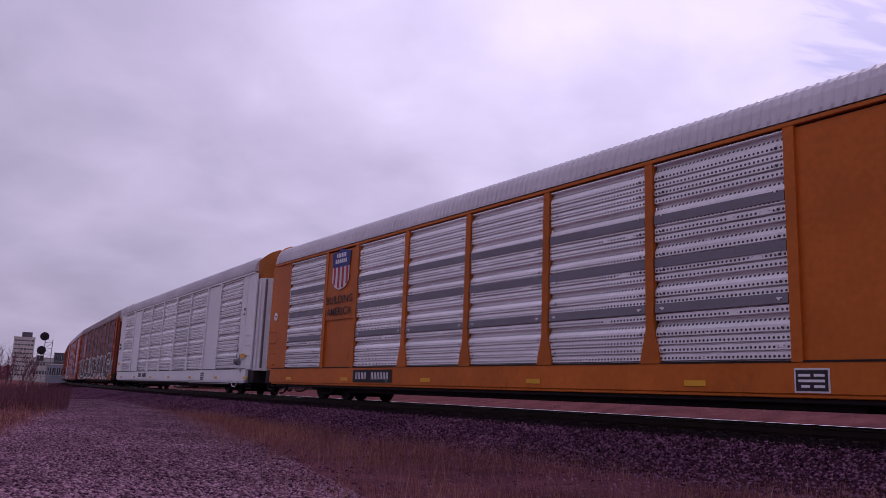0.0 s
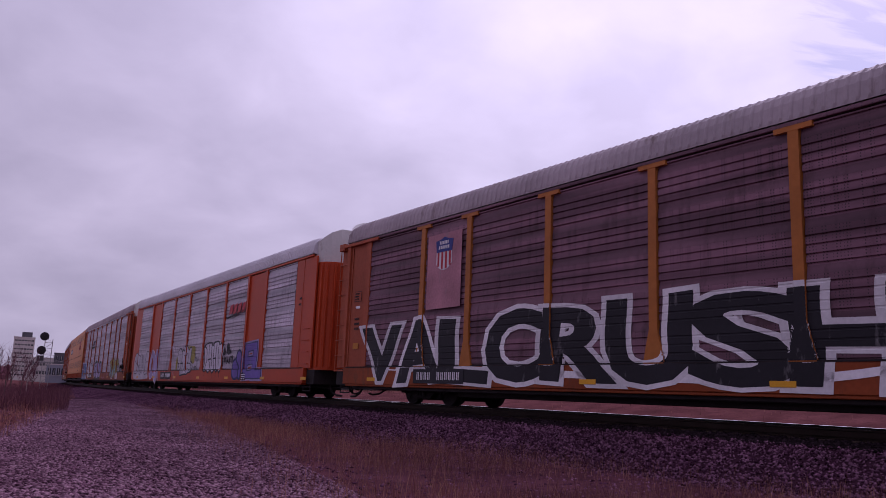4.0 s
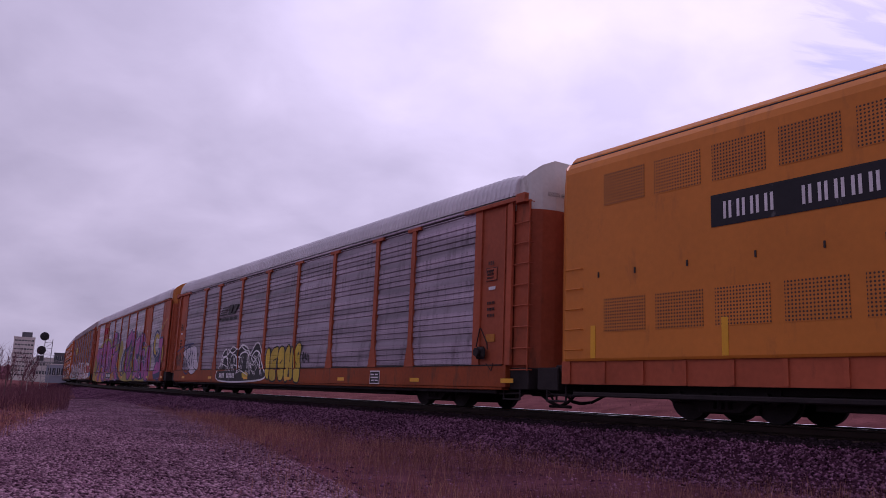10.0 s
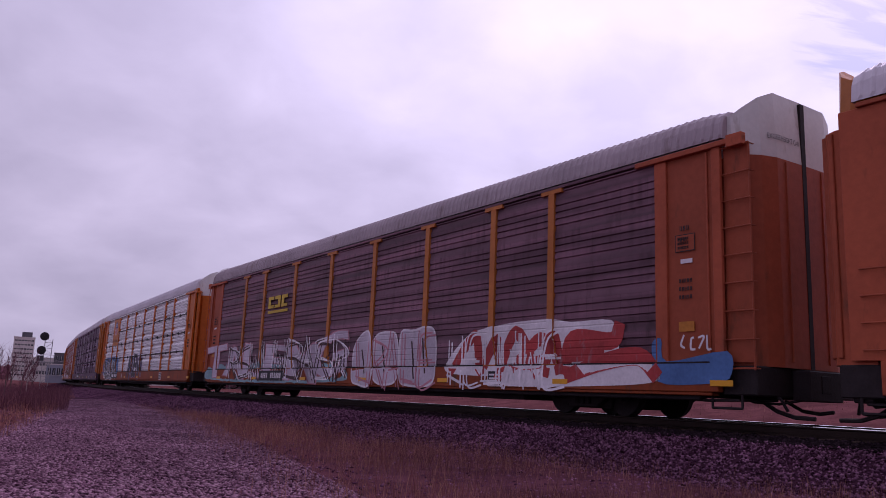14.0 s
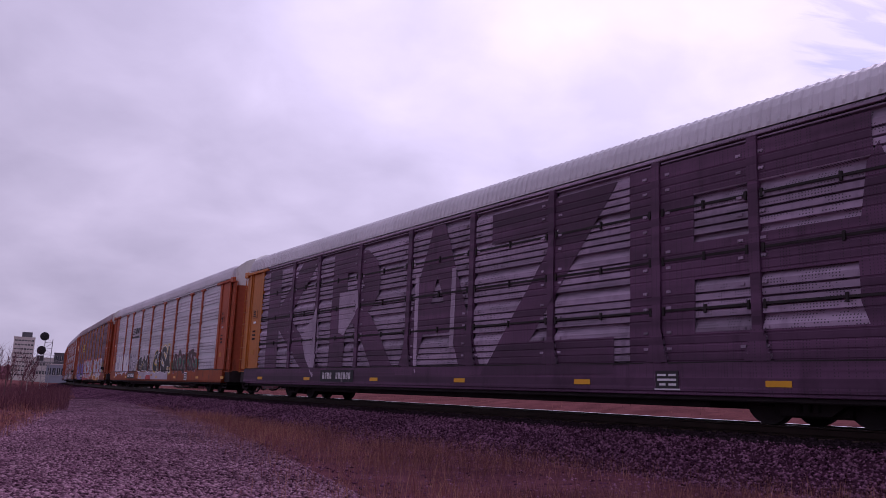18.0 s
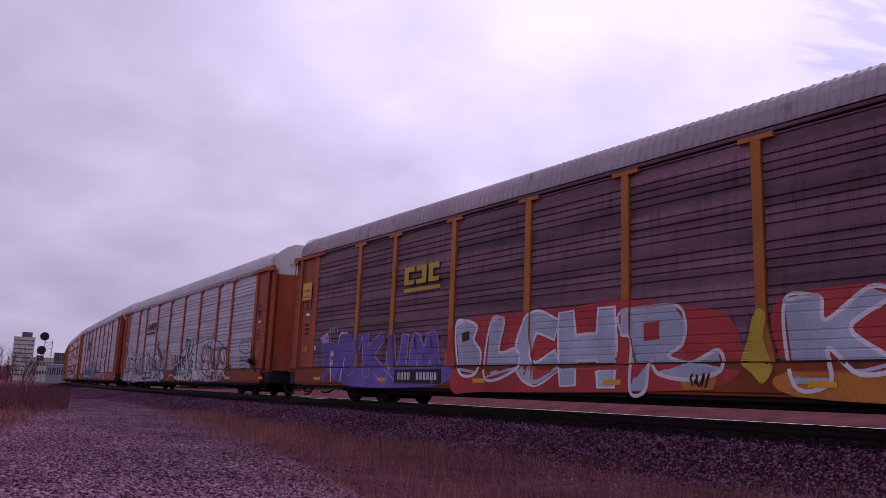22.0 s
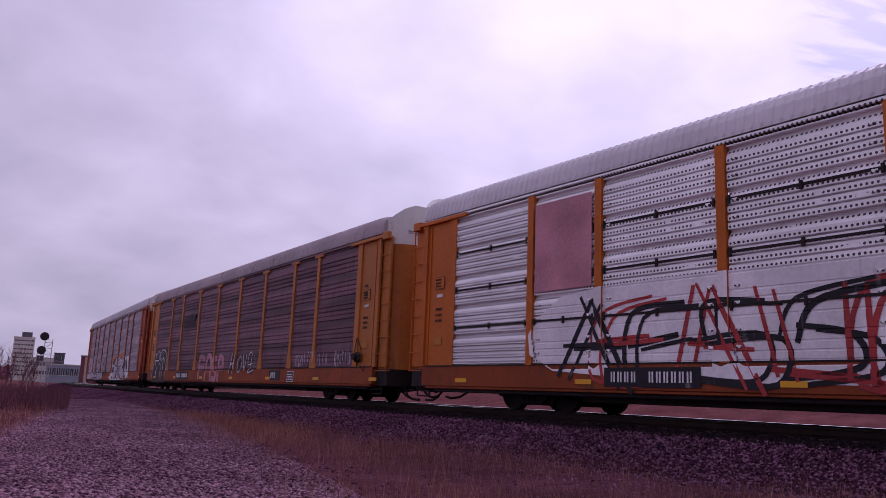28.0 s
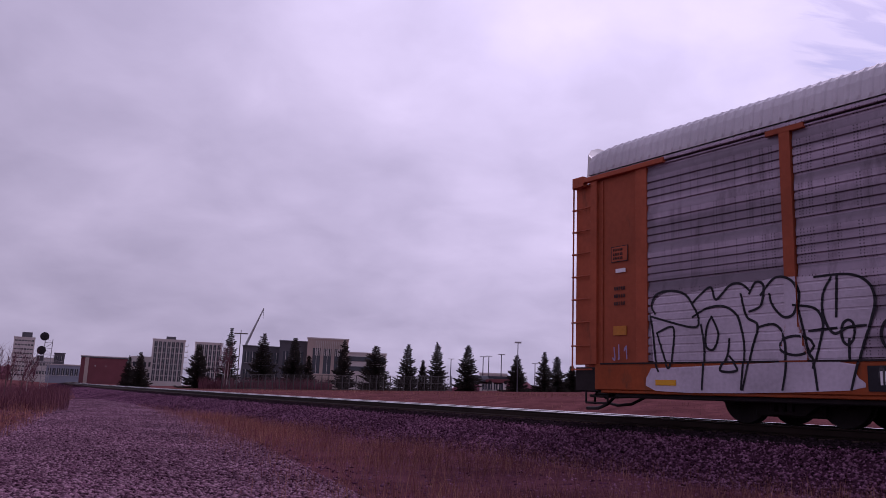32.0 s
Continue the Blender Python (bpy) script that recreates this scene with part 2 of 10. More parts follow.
RUST = (0.09, 0.045, 0.025)
M = {
    "orange": mat("weathered_orange_paint", (0.52, 0.125, 0.012), 0.5, 0, 0.24, 0.6, 0.08, 30, RUST, 0.10, 0.62),
    "amber": mat("amber_paint", (0.46, 0.150, 0.030), 0.5, 0, 0.24, 0.6, 0.08, 30, RUST, 0.10, 0.62),
    "dull": mat("faded_brown_orange_paint", (0.37, 0.082, 0.036), 0.6, 0, 0.26, 0.6, 0.1, 30, RUST, 0.12, 0.60),
    "red": mat("red_orange_paint", (0.48, 0.06, 0.014), 0.45, 0, 0.14, 0.6, 0.06, 30, RUST, 0.06, 0.68),
    "white": mat("white_car_paint", (0.80, 0.79, 0.82), 0.45, 0, 0.08, 0.6, 0.05, 30, (0.35, 0.31, 0.28), 0.04, 0.66),
    "yellow": mat("pale_yellow_paint", (0.60, 0.19, 0.026), 0.45, 0, 0.13, 0.5, 0.04, 30, (0.34, 0.11, 0.03), 0.03, 0.58),
    "roof": mat("galvanised_roof", (0.60, 0.56, 0.61), 0.5, 0.2, 0.14, 0.5, 0.05, 20, (0.25, 0.20, 0.18), 0.08, 0.64),
    "roof_dirty": mat("stained_roof", (0.40, 0.33, 0.36), 0.6, 0.25, 0.2, 0.5, 0.05, 20, (0.15, 0.10, 0.09), 0.1, 0.56),
    "light": panel_mat("light_grey_panel", (0.53, 0.475, 0.54), (0.34, 0.31, 0.35), 0.85, dirt_at=0.62, tone=0.16),
    "pale": panel_mat("pale_dotted_panel", (0.86, 0.83, 0.86), (0.58, 0.53, 0.55), 0.95, dirt_at=0.66, tone=0.08, thin=0.36, cols=False, pitch=(0.085, 0.15), hole=0.023),
    "grey": panel_mat("grey_panel", (0.53, 0.455, 0.53), (0.31, 0.26, 0.31), 0.7),
    "dark": panel_mat("dark_grey_panel", (0.36, 0.285, 0.355), (0.18, 0.135, 0.17), 0.7),
    "brown": panel_mat("brown_rust_panel", (0.225, 0.112, 0.150), (0.115, 0.054, 0.070), 0.7, 0.6, 0.1, tone=0.42),
    "purple": panel_mat("dark_violet_painted_panel", (0.120, 0.052, 0.105), (0.08, 0.034, 0.070), 0.6, 0.55, 0.0),
    "mauve": panel_mat("pale_mauve_painted_panel", (0.35, 0.255, 0.35), (0.22, 0.155, 0.22), 0.8, 0.55, 0.1, cols=False),
    "sill": mat("rusty_orange_sill_paint", (0.29, 0.058, 0.015), 0.6, 0, 0.30, 0.8, 0.1, 30, RUST, 0.15, 0.54),
    "band": mat("grey_band", (0.22, 0.21, 0.24), 0.55, 0.2, 0.12, 1.0),
    "black": mat("oily_black_steel", (0.030, 0.023, 0.025), 0.7, 0.3, 0.4, 2.0, 0.2, 30, (0.06, 0.035, 0.025), 0.0, 0.6),
    "dirtywhite": mat("dirty_white_paint", (0.62, 0.60, 0.59), 0.5, 0, 0.12, 0.8, 0, 30, (0.30, 0.24, 0.20), 0.05, 0.60),
    "p_white": mat("white_spray_paint", (0.74, 0.70, 0.74), 0.6, 0, 0.22, 1.1, 0, 30, (0.40, 0.34, 0.38), 0.12, 0.64),
    "p_grey": mat("silver_spray_paint", (0.58, 0.52, 0.60), 0.5, 0.1, 0.25, 1.1, 0, 30, (0.26, 0.24, 0.25), 0.12, 0.60),
    "p_black": mat("black_spray_paint", (0.018, 0.016, 0.022), 0.5, 0, 0.30, 1.1, 0, 30, (0.26, 0.24, 0.25), 0.12, 0.60),
    "p_blue": mat("blue_spray_paint", (0.07, 0.16, 0.36), 0.55, 0, 0.30, 1.1, 0, 30, (0.26, 0.24, 0.25), 0.12, 0.60),
    "p_navy": mat("dark_blue_spray_paint", (0.03, 0.035, 0.11), 0.55, 0, 0.30, 1.1, 0, 30, (0.26, 0.24, 0.25), 0.12, 0.60),
    "p_teal": mat("pale_teal_spray_paint", (0.22, 0.37, 0.42), 0.55, 0, 0.30, 1.1, 0, 30, (0.26, 0.24, 0.25), 0.12, 0.60),
    "p_red": mat("red_spray_paint", (0.42, 0.05, 0.05), 0.55, 0, 0.30, 1.1, 0, 30, (0.26, 0.24, 0.25), 0.12, 0.60),
    "p_pink": mat("pink_spray_paint", (0.50, 0.22, 0.27), 0.55, 0, 0.30, 1.1, 0, 30, (0.26, 0.24, 0.25), 0.12, 0.60),
    "p_magenta": mat("magenta_spray_paint", (0.37, 0.072, 0.255), 0.55, 0, 0.30, 1.1, 0, 30, (0.26, 0.24, 0.25), 0.12, 0.60),
    "p_violet": mat("violet_spray_paint", (0.15, 0.10, 0.36), 0.55, 0, 0.30, 1.1, 0, 30, (0.26, 0.24, 0.25), 0.12, 0.60),
    "p_lilac": mat("lilac_spray_paint", (0.36, 0.29, 0.50), 0.55, 0, 0.30, 1.1, 0, 30, (0.26, 0.24, 0.25), 0.12, 0.60),
    "p_green": mat("green_spray_paint", (0.04, 0.13, 0.085), 0.55, 0, 0.30, 1.1, 0, 30, (0.26, 0.24, 0.25), 0.12, 0.60),
    "p_yellow": mat("yellow_spray_paint", (0.55, 0.38, 0.04), 0.55, 0, 0.30, 1.1, 0, 30, (0.26, 0.24, 0.25), 0.12, 0.60),
    "p_olive": mat("olive_yellow_spray_paint", (0.33, 0.27, 0.05), 0.55, 0, 0.30, 1.1, 0, 30, (0.26, 0.24, 0.25), 0.12, 0.60),
    "p_orange": mat("coral_spray_paint", (0.50, 0.17, 0.10), 0.55, 0, 0.30, 1.1, 0, 30, (0.26, 0.24, 0.25), 0.12, 0.60),
    "p_mauve": mat("pale_mauve_spray_paint", (0.54, 0.46, 0.55), 0.55, 0, 0.25, 1.1, 0, 30, (0.26, 0.20, 0.26), 0.12, 0.64),
    "p_brown": mat("dark_brown_spray_paint", (0.06, 0.028, 0.03), 0.55, 0, 0.30, 1.1, 0, 30, (0.26, 0.24, 0.25), 0.12, 0.60),
    "reflector": mat("yellow_reflective_tape", (0.75, 0.36, 0.02), 0.35, 0, 0.1, 2.0),
    "shield_blue": mat("blue_emblem_paint", (0.03, 0.045, 0.22), 0.5, 0, 0.1, 1.0),
    "shield_red": mat("red_emblem_paint", (0.45, 0.035, 0.05), 0.5, 0, 0.1, 1.0),
    "text_dark": mat("dark_stencil_paint", (0.035, 0.03, 0.035), 0.6, 0, 0.15, 1.0),
    "rail": mat("rail_steel", (0.035, 0.022, 0.019), 0.65, 0.5, 0.25, 2.0, 0.2, 30),
    "rail_top": mat("polished_rail_head", (0.80, 0.78, 0.77), 0.18, 1.0, 0.08, 2.0),
    "tie": mat("creosoted_wood", (0.055, 0.038, 0.032), 0.9, 0, 0.35, 2.0, 0.5, 25, rand=0.25),
    "ballast": mat("ballast_bed", (0.044, 0.017, 0.030), 0.95, 0, 0.4, 1.2, 0.9, 22),
    # near black for oil and for the shade by the rail, both put into the colour
    "oily": mat("oily_shaded_track_bed", (0.020, 0.013, 0.016), 0.95, 0, 0.4, 1.2, 0.9, 22),
    "soil": mat("dry_grass_soil", (0.135, 0.052, 0.055), 0.95, 0, 0.45, 0.9, 0.9, 14, (0.095, 0.036, 0.042), 0.0, 0.52),
    "verge": mat("dark_red_verge_soil", (0.118, 0.044, 0.058), 0.95, 0, 0.45, 1.1, 0.9, 16, (0.062, 0.023, 0.036), 0.0, 0.50),
    # path bed darker than its gravel: shade between the stones is in its colour
    "path": mat("gravel_path_bed", (0.085, 0.038, 0.060), 0.95, 0, 0.35, 0.6, 0.9, 26),
}


for key in ("ballast", "oily", "soil", "verge", "path", "tie"):
    M[key].node_tree.nodes["Principled BSDF"].inputs["Specular IOR Level"].default_value = 0.0


def part(name, bm, material, parent=None, label=""):
    """Link a bmesh as one mesh object under a thing or a part."""
    me = bpy.data.meshes.new(name)
    bm.to_mesh(me)
    bm.free()
    return part_me(name, me, material, parent, label)


def part_me(name, me, material, parent=None, label=""):
    ob = new(name, me)
    if not me.materials:
        me.materials.append(None)
    ob.material_slots[0].link = "OBJECT"
    ob.material_slots[0].material = material if not isinstance(material, str) else M[material]
    ob.parent = parent
    if label:
        ob["label"] = label
    return ob


def box(bm, x0, x1, y0, y1, z0, z1, bev=0.0):
    r = bmesh.ops.create_cube(bm, size=1.0)
    for v in r["verts"]:
        v.co = Vector(((x0 + x1) / 2 + v.co.x * (x1 - x0), (y0 + y1) / 2 + v.co.y * (y1 - y0), (z0 + z1) / 2 + v.co.z * (z1 - z0)))
    if bev:
        es = list({e for v in r["verts"] for e in v.link_edges})
        bmesh.ops.bevel(bm, geom=es, offset=bev, segments=1, affect="EDGES")


def boxes(*bs, bev=0.0):
    bm = bmesh.new()
    for b in bs:
        box(bm, *b, bev=bev)
    return bm


def cyl(bm, p, q, r, n=10, r2=None):
    p, q = Vector(p), Vector(q)
    d = q - p
    m = Matrix.Translation((p + q) / 2) @ d.to_track_quat("Z", "Y").to_matrix().to_4x4()
    bmesh.ops.create_cone(bm, cap_ends=True, segments=n, radius1=r, radius2=r if r2 is None else r2, depth=d.length, matrix=m)


def tube(bm, pts, r, n=7):
    for a, b in zip(pts, pts[1:]):
        cyl(bm, a, b, r, n)


def prism(bm, outline, y0, y1):
    """Solid from an outline in x, z between two depths."""
    a = [bm.verts.new((x, y0, z)) for x, z in outline]
    b = [bm.verts.new((x, y1, z)) for x, z in outline]
    n = len(outline)
    bm.faces.new(a), bm.faces.new(b[::-1])
    for i in range(n):
        bm.faces.new((a[i], b[i], b[(i + 1) % n], a[(i + 1) % n]))
    bmesh.ops.recalc_face_normals(bm, faces=bm.faces[:])


# ---- the line of the track: straight near by, then a long right-hand bend ----
S = 1.05
SPEED = 15.71 * S
KNOTS = [k * S for k in (0, 30, 60, 100, 150, 220, 300)]
BENDS = [k / 1000 / S for k in (0.155, 1.827, 1.866, 0.765, 0.554, 0.021, 0.0)]
ST = np.arange(-700.0, 1101.0, 1.0)
TURN = np.interp(ST, KNOTS, BENDS)
TURN[ST < 0] = 0
HEAD = np.cumsum(TURN)
HEAD = radians(34.792) - HEAD + HEAD[700]
TX, TY = np.cumsum(-np.sin(HEAD)), np.cumsum(np.cos(HEAD))
OFFSET = 12.665 * S
TX += math.cos(radians(34.792)) * OFFSET - TX[700]
TY += math.sin(radians(34.792)) * OFFSET - TY[700]


def on_track(s, lat=0.0, z=0.0):
    """Point at s metres up the line, lat metres towards the camera's side."""
    a = float(np.interp(s, ST, HEAD))
    return Vector((float(np.interp(s, ST, TX)) - lat * math.cos(a), float(np.interp(s, ST, TY)) - lat * math.sin(a), z))


def car_pose(s):
    """Pose of a car whose middle is at s, riding on its two bogies; its x points the way it goes."""
    a, b = on_track(s - 10.0), on_track(s + 10.0)
    d = a - b
    return Matrix.Translation((a + b) / 2) @ Matrix.Rotation(math.atan2(d.y, d.x), 4, "Z")


def track_frame(s):
    p, q = on_track(s - 0.5), on_track(s + 0.5)
    d = p - q
    return Matrix.Translation((p + q) / 2) @ Matrix.Rotation(math.atan2(d.y, d.x), 4, "Z")


def ground_z(x, y):
    """Height of the ground: level by the camera, rising gently beyond the line."""
    d = -(x * math.cos(radians(34.792)) + y * math.sin(radians(34.792))) + OFFSET  # metres on the camera's side of the straight line
    near = -0.78
    t = min(max((-d - 3.0) / 9.0, 0.0), 1.0)
    t = t * t * (3 - 2 * t)
    r = math.hypot(x, y)
    a = math.atan2(x, max(y, 1.0))
    far = 0.23 + min(r, 130.0) * (0.0080 + 0.030 * min(max(a, -0.5), 0.6)) - 0.25
    far = min(max(far, -0.9), 3.0)
    return near * (1 - t) + far * t

# ---- ground, ballast, rails, ties ----


def strip(name, s_list, section, material, label="", category="", kind="structure"):
    """Sheet swept along the track: section is a list of (lat, z)."""
    v, f = [], []
    n = len(section)
    for s in s_list:
        for lat, z in section:
            v.append(on_track(s, lat, z))
    for i in range(len(s_list) - 1):
        for j in range(n - 1):
            a = i * n + j
            f.append((a, a + 1, a + n + 1, a + n))
    me = bpy.data.meshes.new(name)
    me.from_pydata(v, [], f)
    ob = part_me(name, me, material)
    return tagged(ob, label, category, kind=kind)


def build_ground():
    xs = sorted({*[-3000, -1500, -800, -500], *range(-400, -100, 20), *range(-100, 101, 4), *range(120, 401, 20), 600, 1200, 3000})
    ys = sorted({*[-3000, -1000, -300, -100, -40], *range(-20, 121, 4), *range(130, 401, 15), 500, 700, 1000, 1800, 3500})
    v = [(x, y, ground_z(x, y) + 0.02 * noise.noise((x * 0.15, y * 0.15, 0))) for y in ys for x in xs]
    n = len(xs)
    f = [(j * n + i, j * n + i + 1, j * n + n + i + 1, j * n + n + i) for j in range(len(ys) - 1) for i in range(n - 1)]
    me = bpy.data.meshes.new("ground")
    me.from_pydata(v, [], f)
    me.polygons.foreach_set("use_smooth", [True] * len(me.polygons))
    tagged(part_me("ground", me, "soil"), "dry brown winter grassland soil beside the railway", "ground", kind="structure")


S_LINE = [*np.arange(-60.0, 120.0, 3.0), *np.arange(120.0, 521.0, 8.0)]
build_ground()
strip("ballast_bed", S_LINE, [(4.7, -0.84), (4.0, -0.74), (2.3, -0.34), (1.75, -0.235), (1.36, -0.20), (0, -0.20), (-1.36, -0.20), (-2.2, -0.36), (-3.6, -0.9), (-5.5, -1.3)], "ballast",
      "grey crushed-stone ballast bank under the track", "ballast")


def build_rail(lat, name_label):
    prof = [(-0.07, -0.17), (0.07, -0.17), (0.07, -0.155), (0.012, -0.13), (0.012, -0.045), (0.036, -0.03), (0.036, -0.006), (0.026, 0.0), (-0.026, 0.0), (-0.036, -0.006),
            (-0.036, -0.03), (-0.012, -0.045), (-0.012, -0.13), (-0.07, -0.155), (-0.07, -0.17)]
    rail = strip("rail", S_LINE, [(lat + a, z) for a, z in prof], "rail", name_label, "rail")
    top = strip("rail_head", S_LINE, [(lat + 0.040, -0.010), (lat + 0.036, 0.0005), (lat, 0.005), (lat - 0.036, 0.0005), (lat - 0.040, -0.010)], "rail_top")
    for k in ("label", "category", "kind"):
        if k in top:
            del top[k]
    top.parent = rail
    top["label"] = "polished running surface of the rail"


strip("track_bed", S_LINE, [(1.98, -0.262), (1.75, -0.226), (1.36, -0.19), (0, -0.19), (-1.36, -0.19), (-1.9, -0.29)], "oily", "dark oil-stained stone bed between and beside the rails, with shade in its colour", "ballast")
build_rail(0.7525, "steel running rail with rusty web and shiny head")
build_rail(-0.7525, "steel running rail with rusty web and shiny head")

# ---- gravel path, stones, dry grass ----


def scatter(name, pts, size, material, label, category, squash=0.6, seed=1):
    """Many small stones as one mesh: rough octahedra."""
    rng = np.random.default_rng(seed)
    n = len(pts)
    base = np.array([(1, 0, 0), (0, 1, 0), (-1, 0, 0), (0, -1, 0), (0, 0, 1), (0, 0, -1)], float)
    tri = np.array([(0, 1, 4), (1, 2, 4), (2, 3, 4), (3, 0, 4), (1, 0, 5), (2, 1, 5), (3, 2, 5), (0, 3, 5)])
    sz = (size[0] + (size[1] - size[0]) * rng.random(n) ** 2)[:, None, None]
    a = rng.random(n) * 6.283
    c, s = np.cos(a), np.sin(a)
    v = base[None] * (0.6 + 0.6 * rng.random((n, 6, 1))) * sz
    v = v + (rng.random((n, 6, 3)) - 0.5) * 0.5 * sz
    v[:, :, 2] *= squash
    x = v[:, :, 0] * c[:, None] - v[:, :, 1] * s[:, None]
    y = v[:, :, 0] * s[:, None] + v[:, :, 1] * c[:, None]
    v = np.stack([x, y, v[:, :, 2]], 2) + np.asarray(pts)[:, None, :]
    f = (tri[None] + (np.arange(n) * 6)[:, None, None]).reshape(-1, 3)
    me = bpy.data.meshes.new(name)
    me.vertices.add(n * 6)
    me.vertices.foreach_set("co", v.reshape(-1))
    me.loops.add(len(f) * 3)
    me.loops.foreach_set("vertex_index", f.reshape(-1))
    me.polygons.add(len(f))
    me.polygons.foreach_set("loop_start", np.arange(len(f)) * 3)
    me.polygons.foreach_set("loop_total", np.full(len(f), 3))
    me.update()
    return tagged(part_me(name, me, material), label, category, kind="stuff")


def island_mat(name, cols, rough=0.95):
    m = bpy.data.materials.new(name)
    m.use_nodes = True
    nd, ln = m.node_tree.nodes, m.node_tree.links
    bs = nd["Principled BSDF"]
    bs.inputs["Roughness"].default_value = rough
    bs.inputs["Specular IOR Level"].default_value = 0.0
    g = nd.new("ShaderNodeNewGeometry")
    r = nd.new("ShaderNodeValToRGB")
    el = r.color_ramp.elements
    for i, c in enumerate(cols):
        e = el[i] if i < 2 else el.new(0.5)
        e.color = (*c, 1)
    for i, e in enumerate(el):
        e.position = i / max(len(cols) - 1, 1)
    ln.new(g.outputs["Random Per Island"], r.inputs[0])
    co = nd.new("ShaderNodeTexCoord")
    t = nd.new("ShaderNodeTexNoise")
    t.inputs["Scale"].default_value = 0.5
    ln.new(co.outputs["Object"], t.inputs["Vector"])
    mr = nd.new("ShaderNodeMapRange")
    mr.inputs[1].default_value, mr.inputs[2].default_value, mr.inputs[3].default_value, mr.inputs[4].default_value = 0.3, 0.7, 0.75, 1.25
    ln.new(t.outputs[0], mr.inputs[0])
    sc = nd.new("ShaderNodeVectorMath")
    sc.operation = "SCALE"
    ln.new(r.outputs[0], sc.inputs[0]), ln.new(mr.outputs[0], sc.inputs["Scale"])
    ln.new(sc.outputs[0], bs.inputs["Base Color"])
    return m


M["stone"] = island_mat("crushed_stone", [(0.010, 0.0034, 0.007), (0.060, 0.021, 0.043), (0.122, 0.046, 0.090), (0.30, 0.145, 0.225)])
M["pathstone"] = island_mat("path_gravel", [(0.040, 0.016, 0.027), (0.128, 0.058, 0.090), (0.195, 0.094, 0.140), (0.36, 0.21, 0.27)])
M["straw"] = island_mat("dry_grass_blades", [(0.16, 0.048, 0.056), (0.29, 0.105, 0.100), (0.50, 0.26, 0.18), (0.20, 0.064, 0.070)])
M["straw_dark"] = island_mat("dark_red_grass_blades", [(0.10, 0.031, 0.044), (0.16, 0.054, 0.060), (0.42, 0.21, 0.15), (0.12, 0.038, 0.052)])
M["straw_far"] = island_mat("tan_grass_blades", [(0.16, 0.062, 0.056), (0.28, 0.125, 0.095), (0.42, 0.23, 0.16), (0.08, 0.030, 0.032)])
M["twig"] = island_mat("bare_twigs", [(0.12, 0.044, 0.064), (0.17, 0.068, 0.090), (0.23, 0.10, 0.115), (0.10, 0.036, 0.056)])

# edges of the gravel path: metres to the right of the camera at each distance ahead
PATH_Y = [-6.0, 4.0, 8.1, 13.5, 26.6, 50.0, 100.0, 160.0]
PATH_L = [-8.0, -5.6, -6.2, -7.6, -12.9, -22.8, -46.0, -74.0]
PATH_R = [1.6, 0.1, -1.15, -3.1, -8.3, -18.3, -42.5, -71.0]


def build_path():
    v, f = [], []
    ys = [*np.arange(-6.0, 30.0, 1.0), *np.arange(30.0, 161.0, 5.0)]
    for y in ys:
        l, r = np.interp(y, PATH_Y, PATH_L) + 0.25 * math.sin(y * 1.7), np.interp(y, PATH_Y, PATH_R) + 0.2 * math.sin(y * 1.1)
        for k in range(7):
            u = k / 6
            v.append((l + (r - l) * u, y, -0.765 + 0.05 * math.sin(math.pi * u)))
    for i in range(len(ys) - 1):
        for k in range(6):
            a = i * 7 + k
            f.append((a, a + 1, a + 8, a + 7))
    me = bpy.data.meshes.new("gravel_path")
    me.from_pydata(v, [], f)
    tagged(part_me("gravel_path", me, "path"), "pale grey gravel service path beside the railway", "path", kind="structure")
    rng = np.random.default_rng(5)
    n = 120000
    y = 5.0 + 40.0 * rng.random(n) ** 1.9
    u = rng.random(n)
    x = np.interp(y, PATH_Y, PATH_L) + (np.interp(y, PATH_Y, PATH_R) - np.interp(y, PATH_Y, PATH_L) + 0.5) * u
    z = -0.76 + 0.05 * np.sin(math.pi * np.minimum(u, 1))
    scatter("path_gravel", np.stack([x, y, z], 1), (0.010, 0.037), "pathstone", "loose pale gravel on the service path", "gravel", 0.45, 6)
    n = 16000
    y, u = -5.0 + 10.0 * rng.random(n), rng.random(n)
    x = np.interp(y, PATH_Y, PATH_L) + (np.interp(y, PATH_Y, PATH_R) - np.interp(y, PATH_Y, PATH_L) + 0.4) * u
    z = -0.76 + 0.05 * np.sin(math.pi * np.minimum(u, 1))
    scatter("path_gravel", np.stack([x, y, z], 1), (0.012, 0.04), "pathstone", "loose pale gravel on the open service path", "gravel", 0.34, 7)


build_path()


def build_ballast_stones():
    rng = np.random.default_rng(8)
    n = 112000
    s = -16.0 + 95.0 * rng.random(n) ** 1.5
    lat = 1.86 + 2.8 * rng.random(n)
    z = np.interp(lat, [0, 1.36, 1.75, 2.3, 4.0, 4.7], [-0.20, -0.20, -0.235, -0.34, -0.74, -0.80]) + 0.012
    a = np.interp(s, ST, HEAD)
    x, y = np.interp(s, ST, TX) - lat * np.cos(a), np.interp(s, ST, TY) - lat * np.sin(a)
    scatter("ballast_stones", np.stack([x, y, z], 1), (0.015, 0.038), "stone", "loose grey crushed-stone ballast", "ballast", 0.75, 9)


build_ballast_stones()


